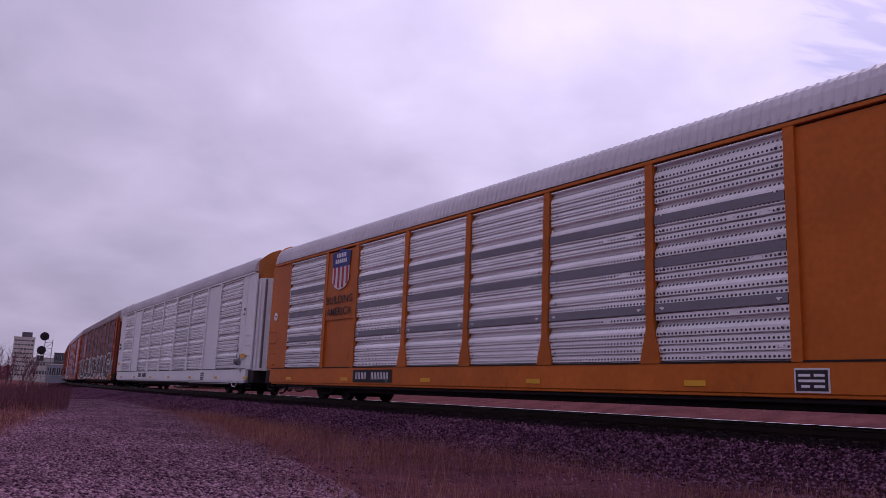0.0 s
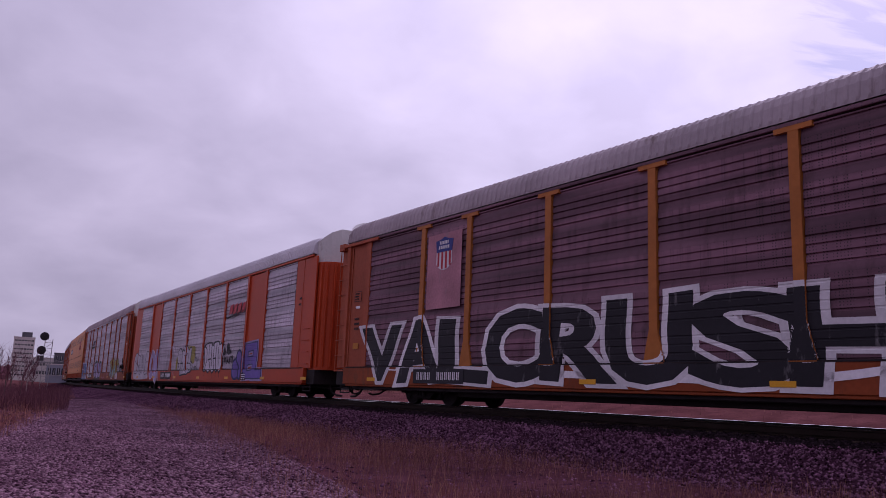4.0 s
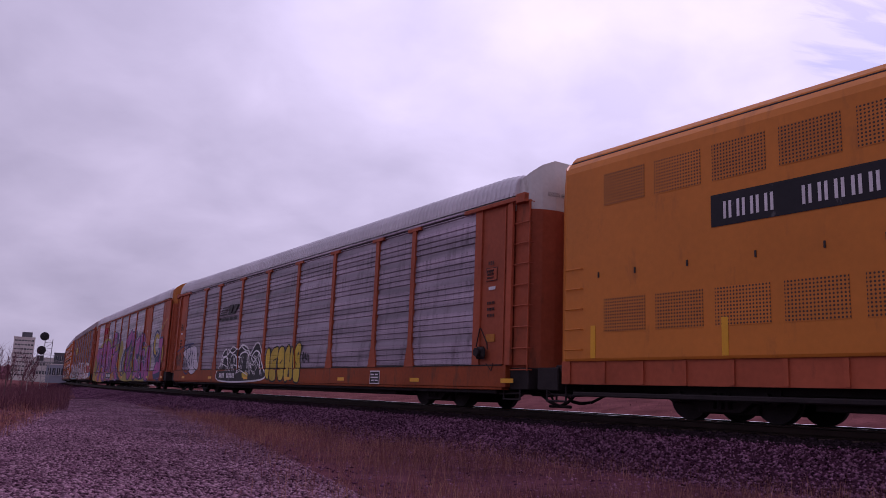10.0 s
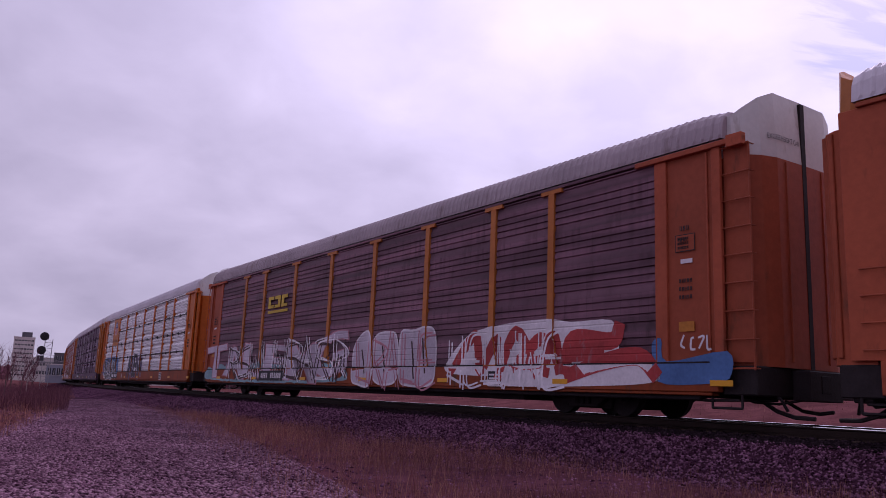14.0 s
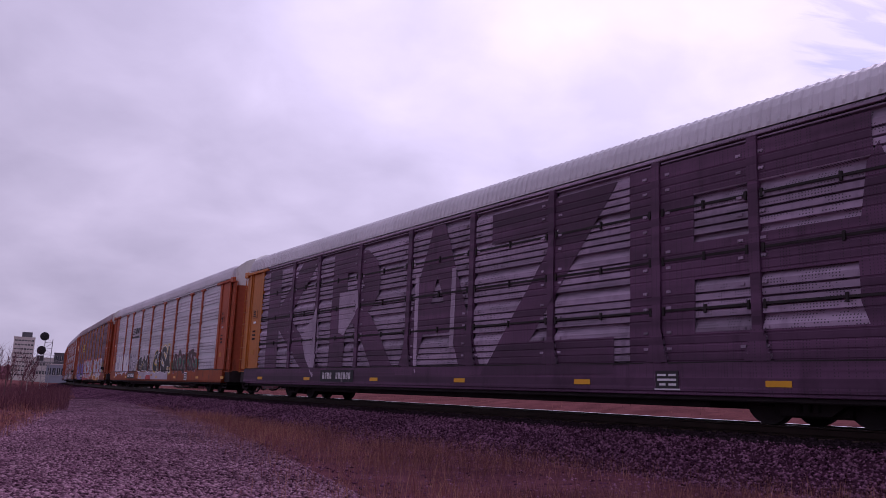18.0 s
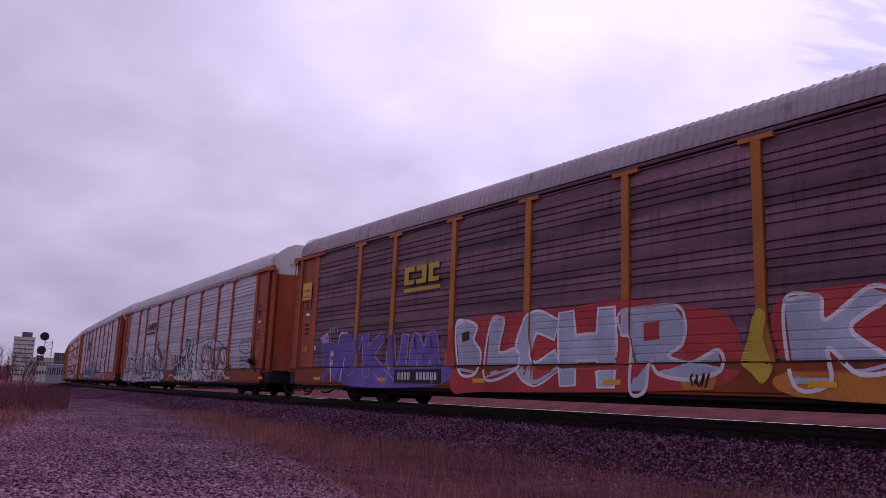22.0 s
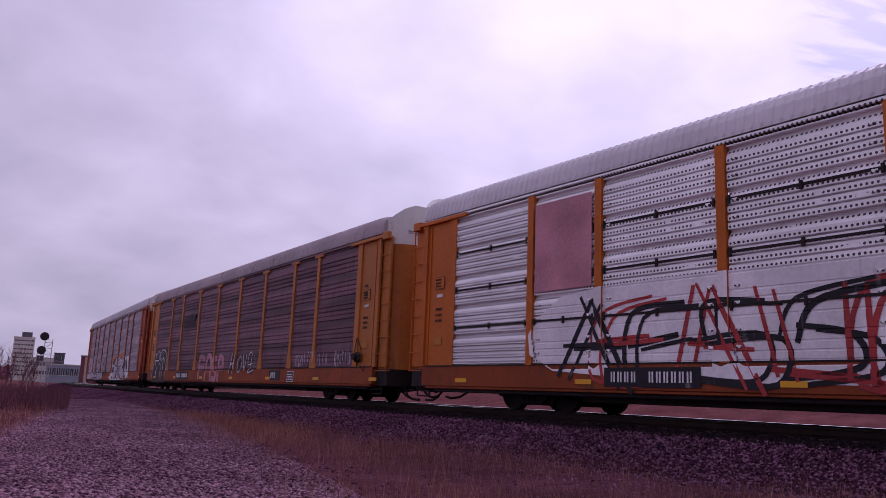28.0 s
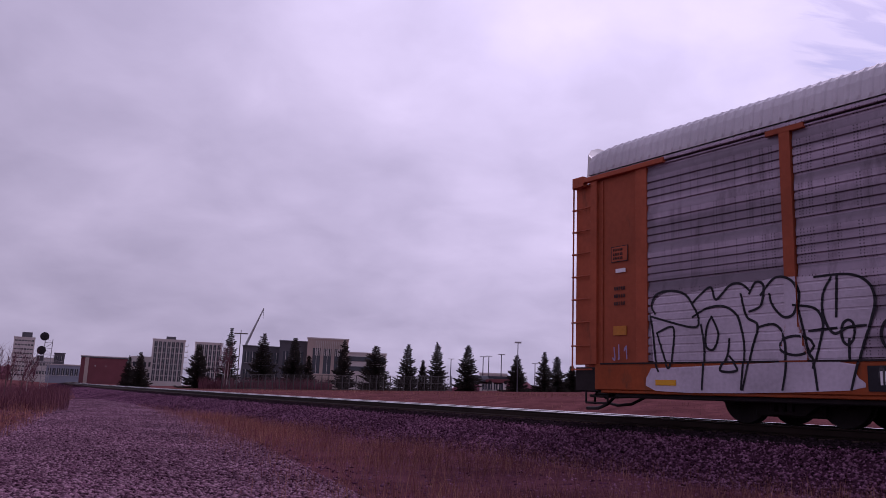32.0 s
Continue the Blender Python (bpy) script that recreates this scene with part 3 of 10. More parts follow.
def build_bed_stones():
    """Dark stones beside the rail, oil and shade both in their colour, and stones strewn among the grass."""
    rng = np.random.default_rng(18)
    n = 16000
    s = -16.0 + 70.0 * rng.random(n) ** 1.5
    lat = 0.9 + 1.1 * rng.random(n)
    z = np.interp(lat, [0, 1.36, 1.75, 2.3, 2.65], [-0.19, -0.19, -0.226, -0.325, -0.40]) + 0.006
    a = np.interp(s, ST, HEAD)
    x, y = np.interp(s, ST, TX) - lat * np.cos(a), np.interp(s, ST, TY) - lat * np.sin(a)
    scatter("track_bed_stones", np.stack([x, y, z], 1), (0.02, 0.05), "oilstone", "dark oil-stained stones beside the rail, with shade in their colour", "ballast", 0.7, 19)
    n = 26000
    s = -14.0 + 60.0 * rng.random(n) ** 1.6
    lat = 4.4 + 6.5 * rng.random(n) ** 1.4
    a = np.interp(s, ST, HEAD)
    x, y = np.interp(s, ST, TX) - lat * np.cos(a), np.interp(s, ST, TY) - lat * np.sin(a)
    scatter("verge_stones", np.stack([x, y, np.full(n, -0.755)], 1), (0.012, 0.045), "stone", "small stones strewn among the verge grass", "gravel", 0.55, 20)


# stones as dark as the bed: oil plus painted-in shade
M["oilstone"] = island_mat("oily_shaded_stone", [(0.010, 0.006, 0.008), (0.022, 0.014, 0.018), (0.045, 0.028, 0.037), (0.015, 0.010, 0.012)])
build_bed_stones()


def build_verge():
    """Dark soil between the path and the foot of the ballast."""
    c, sn = math.cos(radians(34.792)), math.sin(radians(34.792))
    v, f = [], []
    ys = [*np.arange(-4.0, 46.0, 1.0)]
    for y in ys:
        a = float(np.interp(y, PATH_Y, PATH_R)) - 0.25 + 0.1 * math.sin(y * 0.9)
        b = (OFFSET - y * sn) / c - 3.9 / c
        for k in range(5):
            v.append((a + (max(b, a + 0.2) - a) * k / 4, y, -0.752 - 0.03 * (k == 0)))
    for i in range(len(ys) - 1):
        for k in range(4):
            q = i * 5 + k
            f.append((q, q + 1, q + 6, q + 5))
    me = bpy.data.meshes.new("verge")
    me.from_pydata(v, [], f)
    tagged(part_me("verge", me, "verge"), "dark reddish soil strip between path and ballast", "ground", kind="structure")


build_verge()


def blades(name, pts, height, width, material, label, category, seed=3, lean=0.35):
    """Dry stalks: each a thin two-step blade."""
    rng = np.random.default_rng(seed)
    n = len(pts)
    p = np.asarray(pts)
    h = (height[0] + (height[1] - height[0]) * rng.random(n) ** 1.6)[:, None]
    w = (width * (0.6 + 0.8 * rng.random(n)))[:, None]
    a = rng.random(n) * 6.283
    side = np.stack([np.cos(a), np.sin(a), np.zeros(n)], 1) * w
    ln = (rng.random((n, 3)) - 0.5) * 2 * lean * h
    ln[:, 2] = 0
    up = np.zeros((n, 3))
    up[:, 2] = 1
    v = np.stack([p - side, p + side, p + up * h * 0.55 + ln * 0.35 + side * 0.7, p + up * h * 0.55 + ln * 0.35 - side * 0.7, p + up * h + ln], 1)
    base = (np.arange(n) * 5)[:, None]
    f = np.concatenate([base + np.array([[0, 1, 2]]), base + np.array([[0, 2, 3]]), base + np.array([[3, 2, 4]])], 1).reshape(-1, 3)
    me = bpy.data.meshes.new(name)
    me.vertices.add(n * 5)
    me.vertices.foreach_set("co", v.reshape(-1))
    me.loops.add(len(f) * 3)
    me.loops.foreach_set("vertex_index", f.reshape(-1))
    me.polygons.add(len(f))
    me.polygons.foreach_set("loop_start", np.arange(len(f)) * 3)
    me.polygons.foreach_set("loop_total", np.full(len(f), 3))
    me.update()
    return tagged(part_me(name, me, material), label, category, kind="stuff")


def near_grass():
    rng = np.random.default_rng(12)
    pts, dark = [], []
    c, sn = math.cos(radians(34.792)), math.sin(radians(34.792))
    for i in range(230000):
        y = 3.0 + 42.0 * rng.random() ** 1.7
        right = float(np.interp(y, PATH_Y, PATH_R))
        hi = (OFFSET - y * sn) / c - 3.7 / c
        x = right - 1.3 + (hi - right + 1.6) * rng.random()
        d = noise.noise((x * 0.35, y * 0.35, 3.0)) + 0.62
        d *= min(max((x - right + 1.3) / 2.8, 0.0), 1.0) ** 1.8 * min(max((hi - x) / 1.0 + 0.3, 0.0), 1.0)
        d *= float(np.interp(x - right, [0.0, 3.2, 5.0], [1.0, 1.0, 0.3]))
        if rng.random() < d:
            (pts if x - right + 0.8 * noise.noise((x, y, 9.0)) < 1.9 else dark).append((x, y, -0.80))
        if len(pts) + len(dark) > 56000:
            break
    blades("dry_grass", pts, (0.04, 0.38), 0.0021, "straw", "tan dry winter grass along the gravel path", "grass", 14)
    blades("verge_grass", dark, (0.04, 0.42), 0.0021, "straw_dark", "dark reddish dry grass along the ballast foot", "grass", 17)
    pts = []
    for i in range(20000):
        y = 7.0 + 60.0 * rng.random() ** 1.5
        left = float(np.interp(y, PATH_Y, PATH_L))
        x = left + 0.4 - (3.0 + 0.35 * y) * rng.random() ** 1.2
        pts.append((x, y, -0.79))
    blades("path_side_grass", pts, (0.08, 0.42), 0.004, "straw", "reddish dry grass beside the gravel path", "grass", 15)
    pts = []
    for i in range(46000):
        s = -25.0 + 130.0 * rng.random() ** 1.3
        if noise.noise((s * 0.22, i * 0.0, 5.0)) + 0.55 < rng.random() * 0.5:
            continue
        lat = -(3.2 + 26.0 * rng.random() ** 1.7)
        p = on_track(s, lat)
        pts.append((p.x, p.y, ground_z(p.x, p.y) - 0.02))
    blades("field_grass", pts, (0.03, 0.17), 0.006, "straw_far", "tan dry winter grass on the field beyond the track", "grass", 16)


near_grass()

# ---- rail cars ----
EDGE = [-12.475, -9.475, -7.375, -4.425, -1.475, 1.475, 4.425, 7.375, 9.475, 12.475]
FACE = -1.54   # outer plane of the screen panels on the seen side
Z0, Z1 = 1.02, 4.83   # panel bottom and top
MESH = {}


def shared(key, build):
    if key not in MESH:
        bm = build()
        me = bpy.data.meshes.new(key)
        bm.to_mesh(me)
        bm.free()
        MESH[key] = me
    return MESH[key]


RIB = 0.15
GROOVES = (1, 1, 1, 1, 0)   # every fifth cell is a wide flat band
PROF_U, PROF_D = [0.0, 0.14, 0.22, 0.95, 1.0], [0.0, 0.0, 0.032, 0.032, 0.0]


def panel_bm(width, kind):
    """Screen panel with narrow grooves running lengthwise; its origin at its lower middle."""
    bm = bmesh.new()
    prof = [(0.0, 0.0)]
    top = Z1 - Z0
    for k in range(int(top / RIB) + 1):
        z = k * RIB
        if GROOVES[k % 5]:
            prof += [(z + u * RIB, -d) for u, d in zip(PROF_U, PROF_D)][1:4]
        if GROOVES[(k + 1) % 5]:
            prof += [(z + RIB, 0.0)]
    if kind == "b":
        prof = [(z, 0.06 if y == 0.0 else y) for z, y in prof]
    prof = [q for q in prof if q[0] <= top]
    prof.append((top, prof[-1][1]))
    rows = [(bm.verts.new((-width / 2, y, z)), bm.verts.new((width / 2, y, z))) for z, y in prof]
    for a, b in zip(rows, rows[1:]):
        bm.faces.new((a[0], a[1], b[1], b[0]))
    for k in range(int(top / RIB) - 1):
        if kind == "b" and k % 5 in (1, 3):
            for side in (-1, 1):
                box(bm, side * (width / 2 - 0.16) - 0.05, side * (width / 2 - 0.16) + 0.05, -0.06, -0.04, k * RIB + 0.07, k * RIB + 0.12)
    return bm


def sheet_bm(width, h):
    bm = boxes((-width / 2, width / 2, -0.012, 0.03, 0, h), bev=0.008)
    return bm


def post_bm(flare):
    bm = bmesh.new()
    h = Z1 - Z0
    w = 0.095
    if flare:
        out = [(-0.24, -0.02), (0.24, -0.02), (0.20, 0.18), (w, 0.62), (w, h + 0.02), (-w, h + 0.02), (-w, 0.62), (-0.20, 0.18)]
    else:
        out = [(-w, -0.02), (w, -0.02), (w, h + 0.02), (-w, h + 0.02)]
    prism(bm, out, -0.05, 0.05)
    return bm


def cap_bm():
    bm = bmesh.new()
    prism(bm, [(-0.34, 0.0), (0.34, 0.0), (0.34, 0.09), (-0.34, 0.09)], -0.055, 0.02)
    return bm


ROOF_PROF = [(-1.60, 4.96), (-1.595, 5.03), (-1.56, 5.28), (-1.49, 5.44), (-1.33, 5.56), (-0.8, 5.66), (0.0, 5.71)]


def roof_bm(slope=1.25):
    """Arched roof with ribs across it; sloped at both ends."""
    bm = bmesh.new()
    prof = ROOF_PROF + [(-y, z) for y, z in ROOF_PROF[-2::-1]]
    L = 13.95
    xs = []
    x = -L
    n = int(2 * L / 0.185)
    st = 2 * L / n
    for i in range(n):
        a = -L + i * st
        xs += [(a, 0), (a + st * 0.50, 0), (a + st * 0.74, 1), (a + st * 0.88, 1)]
    xs.append((L, 0))
    rows = []
    for x, k in xs:
        e = L - abs(x)
        drop = 0.08 * max(0.0, 1 - e / slope) ** 1.6
        row = []
        for y, z in prof:
            t = (z - 4.96) / (5.71 - 4.96)
            f = 1 + (0.013 if k and 0 < t else 0)
            row.append(bm.verts.new((x, y * f, z + (0.007 if k and t > 0 else 0) - drop * t)))
        rows.append(row)
    for a, b in zip(rows, rows[1:]):
        for i in range(len(prof) - 1):
            bm.faces.new((a[i], a[i + 1], b[i + 1], b[i]))
    bm.faces.new(rows[0]), bm.faces.new(rows[-1][::-1])
    bmesh.ops.recalc_face_normals(bm, faces=bm.faces[:])
    return bm


def sill_bm():
    return boxes((-13.75, 13.75, -1.60, -1.44, 0.50, 1.0), (-13.6, 13.6, -1.58, -1.35, 0.44, 0.50), bev=0.012)


def far_side_bm():
    return boxes((-14.0, 14.0, 1.5, 1.58, 0.5, 4.86))


UNDER = {"floor_deck": (-13.9, 13.9, -1.42, 1.48, 0.85, 1.0), "centre_sill": (-14.2, 14.2, -0.4, 0.4, 0.42, 0.85), "side_girder": (-11.0, 11.0, -1.05, 1.05, 0.46, 0.80),
         "belly_girder": (-8.2, 8.2, -1.2, 1.0, 0.24, 0.46), "front_end_sill": (13.76, 14.42, -1.48, 1.48, 0.46, 0.95), "rear_end_sill": (-14.42, -13.76, -1.48, 1.48, 0.46, 0.95), "draft_gear": (14.42, 14.75, -0.5, 0.5, 0.40, 0.92), "rear_draft_gear": (-14.75, -14.42, -0.5, 0.5, 0.40, 0.92), "side_flange": (-13.3, 13.3, -1.50, -1.30, 0.355, 0.45), "air_tank": (-2.2, -0.6, -1.3, -1.06, 0.38, 0.75)}


POCKET = {"door_pocket": (-0.70, 0.55, 0.0, 0.03, -0.02, 3.81), "pocket_post": (-0.80, -0.52, -0.05, 0.02, -0.02, 3.81), "stiffener": (0.36, 0.40, -0.03, 0.0, 0.0, 3.76),
          "corner_post": (0.51, 0.69, -0.06, 0.02, -0.02, 3.81), "door_rail": (-1.25, 1.18, -0.10, 0.0, 3.79, 3.89), "ladder_backing": (0.69, 1.20, 0.05, 0.09, -0.02, 3.80), "rail_bracket": (0.86, 1.18, -0.11, 0.02, 3.72, 3.94)}


def ladder_bm():
    bm = bmesh.new()
    cyl(bm, (0.28, -0.04, -0.15), (0.28, -0.04, Z1 - Z0 - 0.08), 0.018, 6)
    for i in range(9):
        z = -0.12 + i * 0.483
        cyl(bm, (-0.30, -0.055, z), (0.30, -0.055, z), 0.015, 6)
        cyl(bm, (0.28, -0.055, z), (0.28, 0.10, z), 0.012, 5)
    return bm


def end_door_bm(z0, z1, peak):
    """One leaf pair of the rounded end doors, between two heights; x points outwards."""
    bm = bmesh.new()
    plan = [(-0.45, -1.46), (0.02, -1.44), (0.22, -1.34), (0.36, -1.12), (0.45, -0.80), (0.46, 0.0), (0.45, 0.80), (0.36, 1.12), (0.22, 1.34), (0.02, 1.44), (-0.45, 1.46)]

    def top(y):
        return z1 + (peak * float(np.interp(abs(y), [0.8, 1.12, 1.34, 1.46], [1.0, 0.72, 0.35, 0.0])) if peak else 0)

    lo = [bm.verts.new((x, y, z0)) for x, y in plan]
    hi = [bm.verts.new((x - (0.05 if peak else 0), y, top(y))) for x, y in plan]
    for i in range(len(plan) - 1):
        bm.faces.new((lo[i], lo[i + 1], hi[i + 1], hi[i]))
    n = len(plan)
    for i in range(n // 2):
        q = [hi[i], hi[i + 1], hi[n - 2 - i], hi[n - 1 - i]]
        bm.faces.new(q if len(set(q)) == 4 else [hi[i], hi[i + 1], hi[n - 1 - i]])
    bm.faces.new(lo[::-1])
    bm.faces.new((lo[-1], lo[0], hi[0], hi[-1]))
    bmesh.ops.recalc_face_normals(bm, faces=bm.faces[:])
    return bm


def seam_bm():
    return boxes((0.30, 0.468, -0.06, 0.06, 0.95, 5.80))


def side_frame_bm():
    """Cast bogie side frame with bearing ends and a spring nest."""
    bm = bmesh.new()
    prism(bm, [(-1.15, 0.36), (-1.05, 0.30), (-0.62, 0.34), (-0.38, 0.17), (0.38, 0.17), (0.62, 0.34), (1.05, 0.30), (1.15, 0.36), (1.15, 0.56), (0.95, 0.62), (0.40, 0.74),
               (-0.40, 0.74), (-0.95, 0.62), (-1.15, 0.56)], -0.09, 0.09)
    for x in (-0.16, 0.0, 0.16):
        cyl(bm, (x, -0.12, 0.22), (x, -0.12, 0.5), 0.06, 8)
    for x in (-0.89, 0.89):
        cyl(bm, (x, -0.16, 0.42), (x, 0.09, 0.42), 0.10, 12)
    return bm


def wheelset_bm():
    bm = bmesh.new()
    for y in (-0.7525, 0.7525):
        o = 1 if y > 0 else -1
        cyl(bm, (0, y - 0.065, 0), (0, y + 0.065, 0), 0.42, 28)
        cyl(bm, (0, y - o * 0.09, 0), (0, y - o * 0.06, 0), 0.445, 28)
        cyl(bm, (0, y + o * 0.06, 0), (0, y + o * 0.085, 0), 0.16, 14)
        for k in range(3):
            a = k * 2.094
            cyl(bm, (0.26 * math.cos(a), y + o * 0.05, 0.26 * math.sin(a)), (0.26 * math.cos(a), y + o * 0.072, 0.26 * math.sin(a)), 0.035, 8)
    cyl(bm, (0, -0.95, 0), (0, 0.95, 0), 0.08, 12)
    return bm


def bolster_bm():
    return boxes((-0.25, 0.25, -1.0, 1.0, 0.32, 0.62), bev=0.02)


def coupler_bm():
    bm = boxes((-0.2, 0.45, -0.1, 0.1, 0.58, 0.80), (0.40, 0.66, -0.18, 0.15, 0.52, 0.86), bev=0.03)
    return bm


def pipe_bm(pts, r):
    bm = bmesh.new()
    tube(bm, pts, r, 6)
    return bm


PIPES = {"air_hose": ([(-0.4, -0.75, 0.56), (-0.1, -0.74, 0.38), (0.15, -0.70, 0.22), (0.45, -0.66, 0.13), (0.80, -0.64, 0.12)], 0.036),
         "brake_hose": ([(-0.2, 0.1, 0.40), (0.15, 0.05, 0.24), (0.5, 0.0, 0.20), (0.75, 0.0, 0.24)], 0.032),
         "coupler_lever": ([(-0.4, -1.0, 0.50), (-0.1, -1.0, 0.36), (0.2, -0.7, 0.34), (0.5, -0.3, 0.44)], 0.022),
         "brake_pipe": ([(-1.5, -1.40, 0.40), (-0.7, -1.42, 0.36), (-0.05, -1.40, 0.38), (0.1, -0.6, 0.40)], 0.026),
         "sill_step": ([(-0.57, -1.45, 0.60), (-0.57, -1.46, 0.24), (0.02, -1.46, 0.24), (0.02, -1.45, 0.60)], 0.022),
         "signal_cable": ([(0.1, -0.9, 0.62), (0.35, -0.86, 0.40), (0.42, -0.8, 0.22)], 0.026)}
BRAKE = {"brake_lever": ([(-0.28, -0.06, 0.30), (-0.13, -0.08, 0.72), (-0.08, -0.08, 0.72), (0.18, -0.08, 0.36), (0.19, -0.08, 0.22)], 0.014),
         "brake_chain": ([(0.10, -0.04, -0.10), (0.30, -0.03, -0.28), (0.36, -0.03, -0.10)], 0.009)}


def brake_rig_bm():
    """Dark gear housing of the hand brake with a round boss."""
    bm = boxes((-0.30, 0.06, -0.10, 0.0, 0.0, 0.30), bev=0.06)
    cyl(bm, (-0.12, -0.20, 0.16), (-0.12, -0.10, 0.16), 0.10, 14)
    return bm


def bogie(parent, x):
    b = part_me("bogie", shared("bolster", bolster_bm), "black", parent)
    b.location = (x, 0, 0)
    for y in (-1.0, 1.0):
        o = part_me("side_frame", shared("side_frame", side_frame_bm), "black", b)
        o.matrix_basis = pose(0, y, 0, 0, 0, 0 if y < 0 else 180)
    part_me("brake_beam", shared("brake_beam", lambda: boxes((-0.62, 0.62, -0.93, 0.93, 0.13, 0.36), bev=0.03)), "black", b)
    for w in (-0.89, 0.89):
        o = part_me("wheelset", shared("wheelset", wheelset_bm), "black", b, "worn steel wheels on a black axle")
        o.location = (w, 0, 0.42)
        WHEELS.append((o, w))


WHEELS = []
CARS = []


def grab_bm():
    bm = bmesh.new()
    cyl(bm, (-0.23, -0.06, 0), (0.23, -0.06, 0), 0.014, 6)
    for x in (-0.23, 0.23):
        cyl(bm, (x, -0.06, 0), (x, 0, 0), 0.012, 5)
    return bm


def running_gear(root):
    bogie(root, -10.0), bogie(root, 10.0)
    for nm, bx in UNDER.items():
        part_me(nm, shared(nm, lambda: boxes(bx, bev=0.02)), "black", root)
    for sgn in (1, -1):
        for nm, bld in (("coupler", coupler_bm), *[(k, lambda q=q: pipe_bm(*q)) for k, q in PIPES.items()]):
            o = part_me(nm, shared(nm, bld), "black", root)
            o.matrix_basis = pose(14.1 * sgn, 0, 0, 0, 0, 0 if sgn > 0 else 180)
            if nm != "coupler" and sgn < 0:
                o.matrix_basis = pose(-14.1, 0, 0) @ Matrix.Diagonal((-1, 1, 1, 1))


def rect(root, name, x0, x1, z0, z1, material, y=-1.625, label="", parent=None, thick=0.006):
    return part(name, boxes((x0, x1, y - thick, y, z0, z1)), material, parent or root, label)


def stencil_bars(root, x, z, n1, n2, h, material, y=-1.618, plate=None):
    """A line of stencilled characters as plain bars, on a dark plate where there is one."""
    w = h * 0.86
    if plate:
        rect(root, "number_plate", x - 0.18, x + (n1 + n2 + 1.5) * w + 0.12, z - h * 0.45, z + h * 1.40, plate, y + 0.006)
    bm = bmesh.new()
    k = 0
    for grp in (n1, n2):
        for i in range(grp):
            a = x + k * w
            box(bm, a, a + w * 0.20, y - 0.006, y, z, z + h)
            box(bm, a + w * 0.40, a + w * 0.60, y - 0.006, y, z, z + h)
            k += 1
        k += 1.5
    tagged(part("stencil_mark", bm, material, root), kind="stuff")


GLYPH = {}


def glyph(ch, offset):
    """Triangles of one letter of the built-in font, and its plain extent."""
    key = (ch, round(offset, 3))
    if key not in GLYPH:
        cu = bpy.data.curves.new("letter", "FONT")
        cu.body, cu.size, cu.offset, cu.resolution_u = ch, 1.0, offset, 3
        tmp = bpy.data.objects.new("letter", cu)
        me = bpy.data.meshes.new_from_object(tmp)
        me.calc_loop_triangles()
        co = np.array([v.co[:2] for v in me.vertices]) if len(me.vertices) else np.zeros((0, 2))
        tri = np.array([t.vertices[:] for t in me.loop_triangles], int) if len(me.vertices) else np.zeros((0, 3), int)
        bpy.data.objects.remove(tmp), bpy.data.curves.remove(cu), bpy.data.meshes.remove(me)
        GLYPH[key] = co[tri] if len(tri) else np.zeros((0, 3, 2))
    return GLYPH[key]


def cut(tri, axis, c):
    """Split triangles along a line of constant x (axis 0) or z (axis 1)."""
    d = tri[:, :, axis] - c
    pos, neg = d > 1e-7, d < -1e-7
    cross = pos.any(1) & neg.any(1)
    if not cross.any():
        return tri
    t, d, pos, neg = tri[cross], d[cross], pos[cross], neg[cross]
    side = np.where(pos.sum(1) == 1, 1, -1)
    one = np.where((pos.sum(1) == 1)[:, None], pos, neg)
    k = one.argmax(1)
    idx = (k[:, None] + np.arange(3)[None]) % 3
    r = np.arange(len(t))[:, None]
    t, d = t[r, idx], d[r, idx]
    a, b, e = t[:, 0], t[:, 1], t[:, 2]
    p = a + (b - a) * (d[:, 0] / (d[:, 0] - d[:, 1]))[:, None]
    q = a + (e - a) * (d[:, 0] / (d[:, 0] - d[:, 2]))[:, None]
    new_ = np.concatenate([np.stack([a, p, q], 1), np.stack([p, b, e], 1), np.stack([p, e, q], 1)])
    return np.concatenate([tri[~cross], new_])


def side_depth(tri):
    """Depth of the car side under each corner: sill, ribs of the panels, posts."""
    x, z = tri[:, :, 0].mean(1), tri[:, :, 1]
    zm = tri[:, :, 1].mean(1)[:, None]
    cell = np.floor((zm - Z0) / RIB)
    u = (z - Z0) / RIB - cell
    here, nxt = np.mod(cell, 5) < 4, np.mod(cell + 1, 5) < 4
    d = np.interp(u, PROF_U, np.maximum(PROF_D, 0.024))
    d = np.where(~here & (u < 0.5), 0.032, d)
    rib = np.where(~nxt & (u > 0.5), 0.032, d)
    y = np.where(z < Z0, -1.606, FACE - rib - 0.006)
    zc = tri[:, :, 1].mean(1)
    reach = np.interp(zc - Z0, [0.0, 0.18, 0.62], [0.245, 0.205, 0.10])
    post = (np.abs(x[:, None] - np.array(EDGE[1:-1])[None]).min(1) < reach) & (zc > Z0)
    y[post] = -1.621
    y[np.abs(x) > 12.45] = -1.607
    return y


